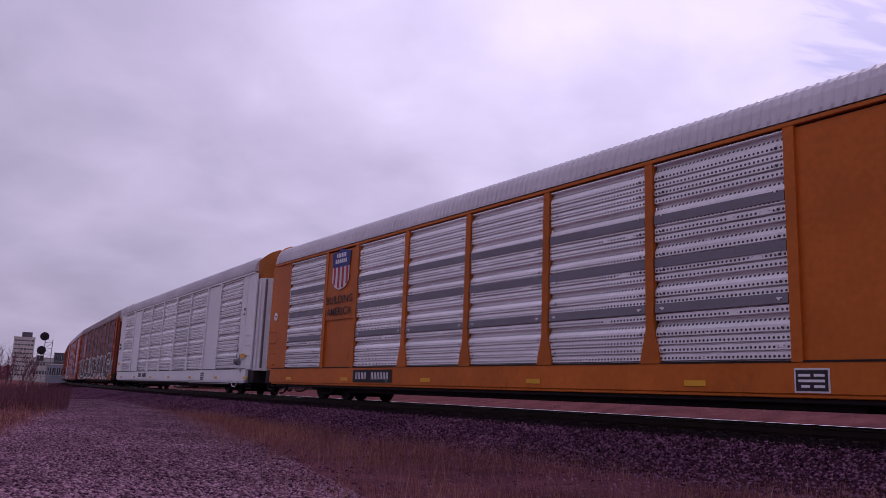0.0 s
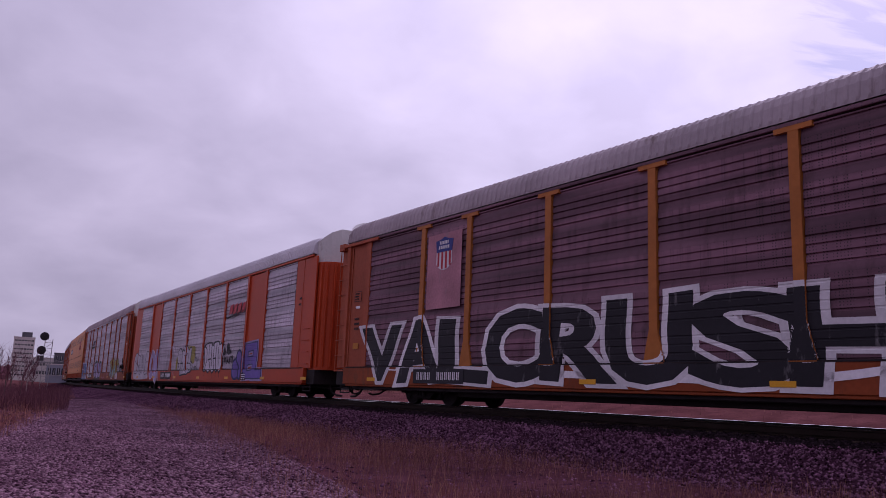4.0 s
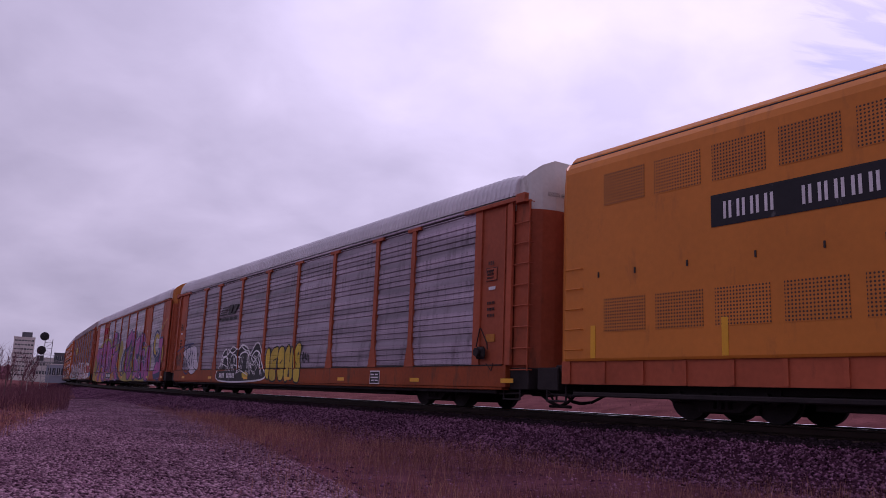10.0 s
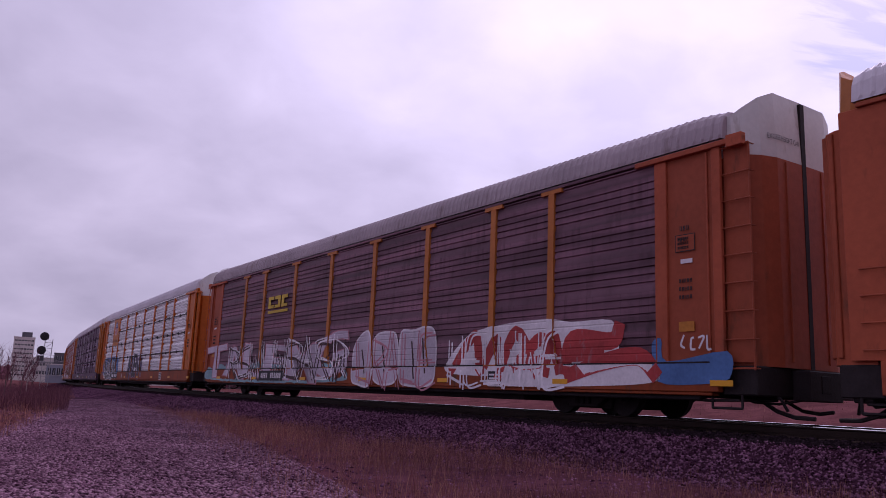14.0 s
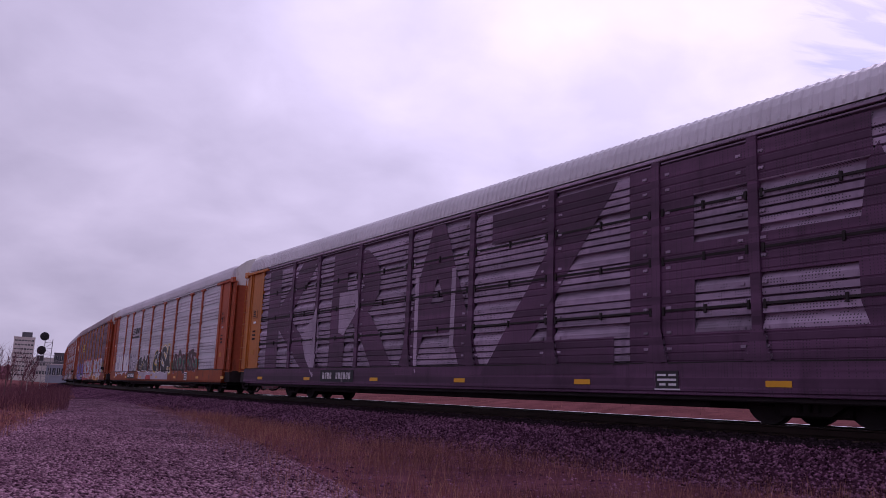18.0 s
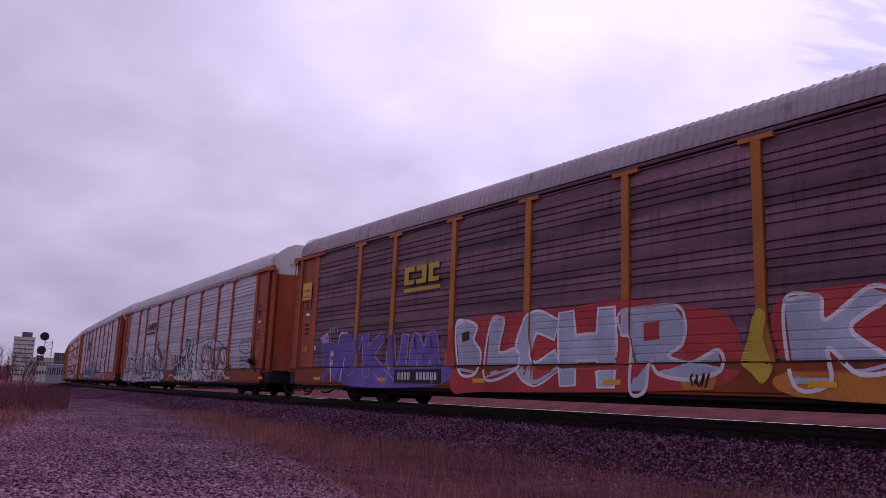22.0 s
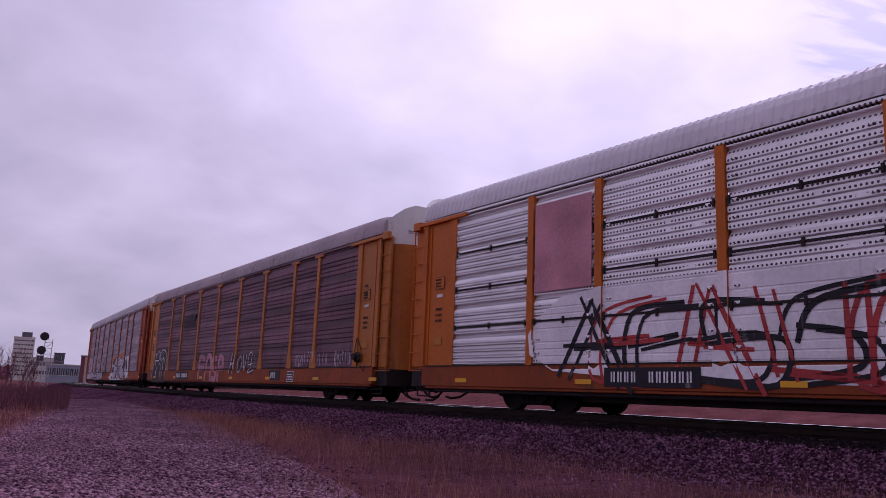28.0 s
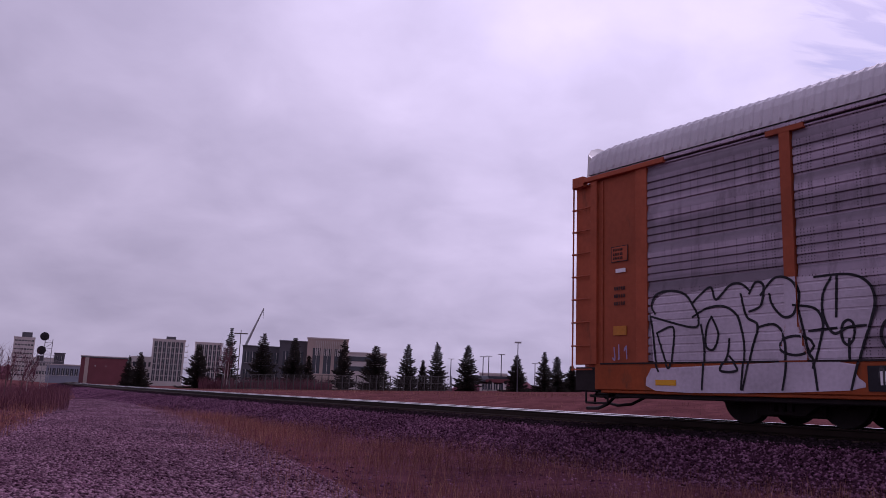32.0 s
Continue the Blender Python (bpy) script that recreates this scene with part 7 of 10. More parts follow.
def art11(r):
    brush(r, [(0.46, [(-11.06, 1.82), (-11.61, 1.82), (-11.77, 1.31), (-11.49, 0.93), (-10.96, 1.07)]), (0.46, [(-10.55, 1.91), (-10.41, 0.99)]), (0.46, [(-9.91, 1.91), (-9.84, 1.01)]), (0.46, [(-10.45, 1.47), (-9.87, 1.49)])], "p_white", "p_lilac", 0.04, base=0.007)
    brush(r, [(0.46, [(-9.6, 1.72), (-9.32, 1.92), (-9.02, 1.55), (-9.21, 1.05), (-9.55, 1.13), (-9.6, 1.72)]), (0.46, [(-8.71, 1.9), (-8.66, 1.09)]), (0.46, [(-8.11, 1.89), (-8.64, 1.47), (-7.97, 1.08)]), (0.46, [(-7.29, 1.91), (-7.78, 1.77), (-7.75, 1.22), (-7.21, 1.26)])], "p_white", "p_lilac", 0.04, base=0.007)
    brush(r, [(0.46, [(-7.76, 1.52), (-7.32, 1.56)])], "p_white", "p_lilac", 0.04, base=0.007)
    blob(r, "p_grey", "p_black", 0.04, [(-6.08, 1.96), (-5.92, 2.02), (-5.73, 1.9), (-5.47, 2.07), (-5.24, 1.87), (-5.3, 1.42), (-5.59, 1.14), (-5.92, 1.31), (-6.15, 1.66)], lift=0.0045)
    brush(r, [(0.036, [(-6.76, 2.04), (-6.56, 1.74), (-6.83, 1.36), (-6.49, 0.96)]), (0.036, [(-7.03, 1.96), (-6.48, 1.87)]), (0.036, [(-6.95, 1.49), (-6.37, 1.09)]), (0.036, [(-6.08, 2.05), (-5.72, 1.68), (-5.32, 2.04)])], "p_black", base=0.0095)
    brush(r, [(0.036, [(-5.99, 1.57), (-5.34, 1.57)]), (0.036, [(-5.87, 1.4), (-5.41, 1.39)]), (0.036, [(-6.25, 0.99), (-5.63, 1.08), (-5.32, 0.88)]), (0.036, [(-6.44, 0.83), (-5.81, 0.78), (-5.29, 0.95)])], "p_black", base=0.0095)
    blob(r, "p_black", "p_white", 0.056, [(-4.42, 1.63), (-4.06, 1.8), (-3.46, 1.92), (-3.34, 1.63), (-2.98, 1.76), (-2.69, 1.99), (-2.33, 1.68), (-2.11, 1.75), (-1.87, 1.99), (-1.36, 1.94), (-1.13, 1.72), (-0.94, 1.49), (-0.76, 1.41), (-0.85, 1.02), (-1.15, 0.93), (-1.63, 1.01), (-2.28, 1.01), (-2.98, 1.05), (-3.58, 0.98), (-4.35, 1.07)], lift=0.0045, label="black sprayed letters with thin white and yellow lines")
    brush(r, [(0.036, [(-4.05, 1.2), (-3.74, 1.38), (-3.55, 1.22), (-3.81, 1.13)]), (0.036, [(-3.27, 1.5), (-3.05, 1.27), (-3.13, 1.03)]), (0.036, [(-2.9, 1.59), (-2.69, 1.45), (-2.62, 1.13)]), (0.036, [(-2.41, 1.47), (-2.25, 1.02)])], "p_white", base=0.0095)
    brush(r, [(0.036, [(-1.74, 1.86), (-1.75, 1.53)]), (0.036, [(-1.43, 1.76), (-1.5, 1.41)]), (0.036, [(-1.44, 1.31), (-1.13, 1.4), (-1, 1.2), (-1.26, 1.01)]), (0.036, [(-3.34, 1.63), (-3.43, 1.05)])], "p_white", base=0.0095)
    brush(r, [(0.036, [(-2.11, 1.75), (-1.99, 1.04)])], "p_white", base=0.0095)
    brush(r, [(0.043, [(-5.08, 1.17), (-4.52, 1.42), (-4.55, 1.01), (-5.11, 1.15)]), (0.043, [(-3.66, 1.03), (-2.8, 1.48)]), (0.043, [(-2.69, 1.8), (-2.66, 1.45)]), (0.043, [(-2.28, 0.88), (-2.01, 1.04)])], "p_yellow", base=0.012)
    blob(r, "p_black", "p_yellow", 0.072, [(-0.15, 1.37), (0.04, 1.75), (0.31, 2.06), (0.81, 2.17), (0.95, 1.96), (0.88, 1.69), (0.51, 1.63), (0.31, 1.44), (0.58, 1.34), (0.88, 1.35), (0.96, 1.17), (0.77, 0.94), (0.27, 0.99), (-0.09, 1.13)], lift=0.0045, label="black sprayed letter with a yellow outline")
    brush(r, [(0.036, [(-0.22, 1.28), (-0.04, 1.01), (0.75, 0.87), (1.03, 1.13)]), (0.036, [(0.04, 1.61), (0.32, 1.87), (0.7, 1.98)])], "p_white", base=0.0095)
    blob(r, "p_black", "p_white", 0.056, [(0.88, 1.66), (0.98, 1.96), (1.52, 2.01), (1.86, 2.12), (2.01, 1.8), (2.04, 1.31), (1.8, 0.98), (1.29, 0.9), (1.03, 1.16), (0.96, 1.42)], lift=0.007)
    brush(r, [(0.043, [(1.28, 1.51), (1.79, 1.57)]), (0.043, [(1.16, 1.95), (1.22, 1.34), (1.47, 1)])], "p_white", base=0.012)
    tag(r, "SA", 2.02, 4.1, 0.95, 2.05, "p_black", "p_white", 0.18, 0.06, 0.2, 64, "p_yellow")
    splash(r, 4.5, 9.8, 0.95, 1.75, "p_green", 31, 40)
    tag(r, "ROCKSS", 5.0, 9.4, 1.0, 1.8, "p_brown", "p_pink", 0.10, 0.03, 0.3, 65)
    rect(r, "sill_patch", -3.89, 3.8, 0.53, 0.97, "p_mauve", -1.604)
    blob(r, "p_ochre", None, 0, [(-4.25, 0.81), (-3.7, 0.83), (-3.73, 0.61), (-4.21, 0.6)], lift=0.007, sharp=True)
    blob(r, "p_ochre", None, 0, [(-0.36, 0.83), (0.16, 0.81), (0.08, 0.72), (-0.34, 0.74)], lift=0.007, sharp=True)
    blob(r, "p_red", None, 0, [(-1.51, 0.78), (-0.47, 0.76), (-0.37, 0.53), (-1.89, 0.51)], lift=0.00575, sharp=True)
    brush(r, [(0.036, [(-3.2, 0.5), (-2.98, 0.89), (-2.72, 0.49)]), (0.036, [(-2.09, 0.52), (-1.76, 0.88), (-1.74, 0.51)])], "p_white", base=0.012)
    emblem_stripes(r, -7.0, 3.05, 2.4, 0.72)


def art12(r):
    blob(r, "p_violet", None, 0, [(-11.32, 0.93), (-10.46, 1.02), (-4.82, 1.13), (-4.83, 0.52), (-9.63, 0.43)], lift=0.002)
    brush(r, [(0.36, [(-11.37, 1.83), (-10.85, 1.02), (-10.22, 1.51), (-9.77, 0.93), (-9.31, 1.87)]), (0.36, [(-8.88, 1.85), (-8.7, 0.84)]), (0.36, [(-7.94, 1.82), (-8.55, 1.34), (-7.63, 0.71)]), (0.36, [(-7.36, 1.8), (-7.22, 1), (-6.79, 0.92), (-6.63, 1.77)])], "p_violet", "p_lilac", 0.05, base=0.007)
    brush(r, [(0.36, [(-6.2, 0.81), (-6.08, 1.75), (-5.66, 1.11), (-5.28, 1.78), (-5.06, 0.87)])], "p_violet", "p_lilac", 0.05, base=0.007)
    blob(r, "p_red", None, 0, [(-4.49, 1.91), (-3.19, 2.2), (-0.22, 2.2), (1.23, 2.28), (2.75, 2.06), (3.81, 1.79), (4, 0.83), (2.72, 0.51), (-3.1, 0.38), (-4.32, 0.42)], lift=0.00075)
    blob(r, "p_pale", "p_white", 0.07, [(-4.22, 2.04), (-3.77, 2.12), (-3.34, 1.96), (-3.44, 1.63), (-3.15, 1.31), (-3.33, 0.81), (-4.01, 0.89)], lift=0.007, sharp=True, label="pale blue sprayed block letter edged in white")
    blob(r, "p_pale", "p_white", 0.07, [(-2.79, 2.04), (-2.28, 2.09), (-2.45, 1.33), (-1.84, 1.37), (-1.75, 0.94), (-2.94, 0.7)], lift=0.007, sharp=True, label="pale blue sprayed block letter edged in white")
    brush(r, [(0.46, [(-0.64, 1.8), (-1.2, 1.95), (-1.53, 1.56), (-1.57, 1.06), (-1.17, 0.81), (-0.59, 1.05)]), (0.46, [(-0.2, 1.96), (-0.13, 0.72)]), (0.46, [(0.95, 1.98), (0.96, 0.7)]), (0.46, [(-0.14, 1.34), (0.96, 1.36)])], "p_pale", "p_white", 0.06, base=0.007)
    blob(r, "p_pale", "p_white", 0.07, [(1.35, 2.02), (2.62, 2.07), (2.89, 1.74), (2.81, 1.34), (2.5, 1.14), (3, 1.01), (3.57, 1.22), (3.63, 0.87), (2.97, 0.71), (2.29, 0.81), (2.08, 1.04), (1.96, 0.5), (1.59, 0.49), (1.64, 1.46), (1.38, 1.58)], lift=0.007, sharp=True, label="pale blue sprayed block letter edged in white")
    blob(r, "p_red", None, 0, [(1.92, 1.77), (2.3, 1.79), (2.29, 1.45), (1.92, 1.43)], lift=0.0105, sharp=True)
    blob(r, "p_brown", None, 0, [(-3.97, 1.82), (-3.64, 1.86), (-3.62, 1.64), (-3.91, 1.59)], lift=0.0105, sharp=True)
    blob(r, "p_ochre", None, 0, [(2.72, 0.81), (3.58, 0.81), (3.46, 0.54), (2.84, 0.53)], lift=0.0045, sharp=True)
    blob(r, "p_yellow", None, 0, [(4.01, 1.02), (4.15, 1.39), (4.25, 1.76), (4.41, 1.89), (4.52, 1.75), (4.46, 1.38), (4.61, 0.92), (4.41, 0.65), (4.21, 0.83)], lift=0.0045)
    scrawl(r, 2.99, 3.42, 0.58, 0.81, 4, "p_brown", 0.05, 9)
    blob(r, "p_red", None, 0, [(4.72, 2.01), (7.34, 2.16), (9.67, 2.17), (11.04, 2.02), (11.3, 1.23), (11.15, 0.81), (5.15, 0.51), (4.81, 0.81)], lift=0.00075)
    blob(r, "p_ochre", None, 0, [(4.86, 0.84), (8.08, 0.74), (9.84, 0.88), (9.95, 0.51), (8.09, 0.37), (4.97, 0.46)], lift=0.0015)
    blob(r, "p_pale", "p_white", 0.07, [(4.84, 1.98), (5.43, 2.01), (5.51, 1.63), (6.2, 2.08), (6.53, 1.93), (5.89, 1.49), (6.55, 0.94), (6, 0.81), (5.53, 1.21), (5.56, 0.68), (4.96, 0.65)], lift=0.007, sharp=True, label="pale blue sprayed block letter edged in white")
    blob(r, "p_pale", "p_white", 0.07, [(6.57, 1.98), (7.27, 2.04), (7.57, 1.8), (7.47, 1.5), (7.82, 1.07), (8.12, 0.93), (7.64, 0.87), (7.17, 1.24), (7.15, 0.87), (6.65, 0.83)], lift=0.00775, sharp=True, label="pale blue sprayed block letter edged in white")
    blob(r, "p_pale", "p_white", 0.07, [(7.75, 1.95), (8.08, 2.02), (8.15, 1.07), (8.32, 1.06), (8.36, 2), (8.61, 2.01), (8.62, 0.81), (8.12, 0.46), (7.8, 0.81)], lift=0.0085, sharp=True, label="pale blue sprayed block letter edged in white")
    blob(r, "p_pale", "p_white", 0.07, [(8.74, 2), (9.7, 2.09), (9.7, 1.81), (9.15, 1.77), (9.15, 1.55), (9.61, 1.57), (9.61, 1.32), (9.15, 1.3), (9.16, 1.05), (9.77, 1.05), (9.84, 0.81), (8.75, 0.75)], lift=0.007, sharp=True, label="pale blue sprayed block letter edged in white")
    blob(r, "p_pale", "p_white", 0.07, [(9.79, 2.03), (10.65, 2.03), (10.96, 1.85), (10.92, 1.44), (10.72, 1.29), (11.24, 1.23), (11.05, 0.86), (10.64, 0.81), (10.32, 1.12), (10.24, 0.5), (9.81, 0.54)], lift=0.00775, sharp=True, label="pale blue sprayed block letter edged in white")
    blob(r, "p_ochre", None, 0, [(6.85, 1.79), (7.16, 1.82), (7.17, 1.6), (6.88, 1.56)], lift=0.0105, sharp=True)
    blob(r, "p_ochre", None, 0, [(10.19, 1.81), (10.52, 1.83), (10.51, 1.56), (10.21, 1.53)], lift=0.0105, sharp=True)
    blob(r, "p_olive", None, 0, [(11.08, 1.03), (11.16, 1.63), (11.32, 1.81), (11.36, 1.42), (11.64, 1.22), (11.52, 1.02)], lift=0.002)
    blob(r, "p_olive", None, 0, [(11.53, 1.71), (11.73, 1.84), (11.79, 1.65), (11.85, 1.41), (12.1, 1.3), (12, 1.02), (11.63, 1.02)], lift=0.002)
    scrawl(r, 11.84, 12.21, 1.02, 1.35, 4, "p_olive", 0.05, 5)
    emblem_block(r, -6.75, 3.05, 1.8, 0.72, "p_yellow")
    rect(r, "quality_plate", -13.55, -12.85, 3.35, 3.95, "reflector", -1.60, "yellow painted notice with black words")
    tagged(part("notice_words", text_mesh("Quality", -13.5, -12.9, 3.6, 3.74, y=-1.61), "text_dark", r), kind="stuff")
    tagged(part("notice_words", text_mesh("Auto Rack", -13.5, -12.9, 3.42, 3.54, y=-1.61), "text_dark", r), kind="stuff")
    blob(r, "p_mauve", None, 0, [(-10.91, 1.44), (-10.95, 1.37), (-11.04, 1.34), (-11.13, 1.37), (-11.16, 1.45), (-11.12, 1.52), (-11.03, 1.55), (-10.94, 1.51)], lift=0.0095)
    blob(r, "p_mauve", None, 0, [(-12.24, 1.66), (-12.27, 1.6), (-12.35, 1.57), (-12.42, 1.61), (-12.45, 1.67), (-12.42, 1.74), (-12.34, 1.76), (-12.27, 1.73)], lift=0.0095)
    blob(r, "p_mauve", None, 0, [(-10.93, 1.17), (-10.96, 1.1), (-11.03, 1.07), (-11.1, 1.1), (-11.13, 1.17), (-11.09, 1.24), (-11.02, 1.27), (-10.96, 1.24)], lift=0.0095)
    scrawl(r, -11.37, -10.68, 2.11, 2.31, 4, "p_teal", 0.05, 6)
    blob(r, "p_violet", None, 0, [(-11.92, 1.97), (-11.47, 2.09), (-11.34, 1.79), (-10.62, 1.79), (-10.52, 2.06), (-9.8, 2.06), (-9.53, 1.6), (-9.74, 0.6), (-10.2, 0.59), (-10.29, 0.99), (-10.52, 0.58), (-10.86, 0.58), (-11.08, 1.34), (-11.39, 0.57), (-11.63, 0.57), (-11.76, 1.37)], lift=0.009, sharp=True)
    brush(r, [(0.043, [(-11.92, 1.95), (-11.46, 2.1), (-11.34, 1.81)]), (0.043, [(-10.62, 1.79), (-10.5, 2.07), (-10.04, 2.08)]), (0.043, [(-11.17, 1.35), (-11, 0.91), (-10.94, 0.58)]), (0.043, [(-10.32, 0.59), (-10.14, 1.31)])], "p_white", base=0.0145)
    blob(r, "p_lilac", None, 0, [(-11.9, 1.97), (-11.48, 2.07), (-11.37, 1.81), (-11.72, 1.76)], lift=0.0105, sharp=True)


def art13(r):
    blob(r, "p_grey", "p_navy", 0.048, [(-12.63, 0.75), (-12.45, 1.68), (-11.92, 2.22), (-11.26, 2.65), (-11, 2.15), (-9.74, 1.96), (-9.3, 2.19), (-8.94, 1.93), (-7.71, 2.09), (-7.17, 1.85), (-6.19, 2.07), (-5.66, 1.79), (-4.82, 1.73), (-4.11, 1.92), (-3.43, 1.89), (-2.88, 1.68), (-2.36, 1.51), (-2.15, 1.06), (-2.18, 0.49), (-12.2, 0.39)], lift=0.0045, label="pale sprayed letters with dark blue and pink lines")
    brush(r, [(0.079, [(-11.26, 2.6), (-11.88, 1.87), (-12.16, 1.19), (-11.85, 0.46)]), (0.079, [(-10.83, 1.84), (-11.3, 1.17), (-11.01, 0.47)]), (0.079, [(-9.44, 2.11), (-9.55, 1.31), (-9.93, 0.81)]), (0.079, [(-8.82, 1.92), (-8.89, 0.99), (-8.25, 0.51)])], "p_navy", base=0.0095)
    brush(r, [(0.079, [(-7.58, 2.02), (-7.8, 1.43), (-7.2, 0.81)]), (0.079, [(-6.9, 1.7), (-6.98, 0.98), (-6.53, 0.53)]), (0.079, [(-5.6, 1.79), (-5.84, 2.01), (-6.3, 1.79), (-6.14, 1.11), (-6.59, 0.67)]), (0.079, [(-5.43, 1.65), (-5.44, 0.97), (-4.87, 0.74)])], "p_navy", base=0.0095)
    brush(r, [(0.079, [(-4.7, 1.75), (-5.01, 1.1), (-4.53, 0.55)]), (0.079, [(-3.91, 1.72), (-4.29, 1.22), (-3.97, 0.68), (-3.41, 0.81), (-3.52, 1.55)]), (0.079, [(-3.24, 1.69), (-2.79, 1.41), (-2.5, 0.83), (-2.68, 0.46)]), (0.079, [(-12.34, 0.84), (-9.35, 1.15), (-7.62, 0.84)])], "p_navy", base=0.0095)
    brush(r, [(0.26, [(-3.68, 2.6), (-3.71, 2.28), (-3.16, 2.03), (-2.74, 1.79), (-2.39, 1.59)]), (0.26, [(-10.42, 1.79), (-9.97, 1.16), (-9.8, 0.71)]), (0.26, [(-3.9, 1.44), (-3.79, 1.08), (-3.5, 0.93)]), (0.26, [(-8.1, 1.74), (-8.13, 1.14), (-7.94, 0.78)])], "p_black", base=0.0095)
    brush(r, [(0.036, [(-11.66, 1.86), (-11.63, 1.01)]), (0.036, [(-9.23, 1.78), (-8.96, 0.84)]), (0.036, [(-7.21, 1.71), (-7.48, 1.13), (-7.34, 0.55)]), (0.036, [(-5.93, 1.66), (-5.76, 0.97), (-5.2, 0.57)])], "p_pink", base=0.012)
    brush(r, [(0.036, [(-4.4, 1.61), (-4.67, 1.09), (-4.26, 0.58)]), (0.036, [(-3.24, 1.57), (-2.96, 0.95)])], "p_pink", base=0.012)
    blob(r, "p_blue", None, 0, [(-3.19, 1.08), (-3.27, 0.97), (-3.48, 0.93), (-3.7, 0.98), (-3.79, 1.08), (-3.7, 1.19), (-3.49, 1.23), (-3.28, 1.18)], lift=0.012)
    blob(r, "p_blue", None, 0, [(-2.22, 1.18), (-1.86, 1.23), (-1.67, 0.95), (-2.02, 0.6), (-2.18, 0.49)], lift=0.002)
    brush(r, [(0.036, [(-2.37, 2.01), (-1.79, 2.03), (-1.71, 1.63), (-2.23, 1.63)]), (0.036, [(-2.2, 1.94), (-2.11, 1.65)]), (0.036, [(-1.97, 1.97), (-1.9, 1.64)]), (0.036, [(-2.45, 2.2), (-2.2, 2.05), (-1.87, 2.22)])], "p_navy", base=0.007)
    brush(r, [(0.058, [(-0.6, 1.51), (-0.75, 1.16), (-1.12, 1.02), (-1.51, 1.17), (-1.67, 1.55), (-1.51, 1.91), (-1.12, 2.04), (-0.75, 1.87), (-0.6, 1.51)]), (0.058, [(-1.61, 1.51), (-1.27, 1.59), (-0.69, 1.41)]), (0.058, [(-1.43, 1.71), (-1.09, 1.76), (-0.8, 1.68)])], "p_mauve", base=0.007)
    brush(r, [(0.029, [(-0.54, 1.51), (-0.7, 1.14), (-1.09, 1), (-1.5, 1.16), (-1.67, 1.55), (-1.5, 1.93), (-1.09, 2.06), (-0.7, 1.88), (-0.54, 1.51)]), (0.029, [(-1.27, 1.7), (-1.18, 1.58), (-1.06, 1.69), (-0.95, 1.58)]), (0.029, [(-1.52, 1.37), (-1.09, 1.25), (-0.71, 1.35)])], "p_black", base=0.0095)
    scrawl(r, -0.31, 0.42, 1.02, 1.77, 4, "p_red", 0.07, 86)
    blob(r, "p_grey", "p_navy", 0.04, [(0.57, 0.81), (1.15, 1.52), (1.86, 1.98), (3.44, 2.18), (4.97, 2.3), (6.68, 2.45), (7.63, 2.3), (8.97, 1.87), (9.37, 1.12), (8.52, 0.51), (4.45, 0.5), (2, 0.55)], lift=0.0045, label="pale sprayed letters with green, red and black lines")
    blob(r, "p_green", None, 0, [(0.68, 1.37), (1.16, 1.55), (1.62, 1.68), (1.5, 1.4), (0.96, 1.3)], lift=0.007)
    blob(r, "p_green", None, 0, [(2.89, 2.15), (3.18, 2.34), (3.11, 1.95), (2.67, 1.61)], lift=0.007)
    blob(r, "p_green", None, 0, [(3.56, 1.28), (3.83, 1.55), (4.06, 1.21), (3.67, 0.98)], lift=0.007)
    blob(r, "p_green", None, 0, [(2.07, 1.47), (2.25, 1.6), (2.24, 1.37)], lift=0.007)
    brush(r, [(0.13, [(2.41, 2.15), (2.34, 2.46), (2.59, 2.53), (2.67, 2.26), (2.44, 1.73), (2.01, 1.38)]), (0.13, [(2.91, 2.49), (3.15, 2.41), (3.12, 2.04), (2.82, 1.71), (2.99, 1.35)]), (0.13, [(3.59, 2.59), (3.7, 2.16), (3.45, 1.84), (3.24, 1.68)]), (0.13, [(0.34, 0.91), (0.73, 1.21), (1.47, 1.21), (1.92, 1)])], "p_black", base=0.0095)
    brush(r, [(0.13, [(1.72, 2.01), (1.79, 1.56), (1.48, 1.4)]), (0.13, [(1.9, 1), (1.99, 0.74), (2.39, 0.63), (2.84, 0.83)]), (0.13, [(2.93, 1.7), (2.99, 1.33), (3.17, 0.98)]), (0.13, [(3.71, 1.41), (3.5, 0.9), (4.04, 0.89)])], "p_black", base=0.0095)
    brush(r, [(0.13, [(0.89, 1.03), (1.14, 0.72), (1.57, 0.91)]), (0.13, [(0.46, 0.53), (0.52, 0.83), (0.88, 0.71)])], "p_black", base=0.0095)
    brush(r, [(0.05, [(-0.64, 0.49), (-0.25, 0.78), (0.27, 0.71)]), (0.05, [(0.53, 1.23), (1.36, 1.41), (1.72, 1.49)]), (0.05, [(1.89, 0.9), (2.11, 0.63), (2.68, 0.57)]), (0.05, [(3.37, 1.66), (3.71, 1.72), (4.08, 1.51)])], "p_white", base=0.0145)
    brush(r, [(0.05, [(2.13, 1.75), (2.67, 2.08), (2.85, 2.33)])], "p_white", base=0.0145)
    brush(r, [(0.079, [(6.98, 2.68), (6.81, 1.8), (7.8, 1.11)]), (0.079, [(8.31, 1.97), (8.04, 1.14), (7.24, 0.65)]), (0.079, [(8.84, 1.72), (9.21, 1.13), (8.54, 0.63)]), (0.079, [(5.7, 2.18), (5.46, 1.18), (6.87, 0.59)])], "p_black", base=0.012)
    brush(r, [(0.079, [(9.17, 0.98), (9.93, 1.17), (10, 0.83)])], "p_black", base=0.012)
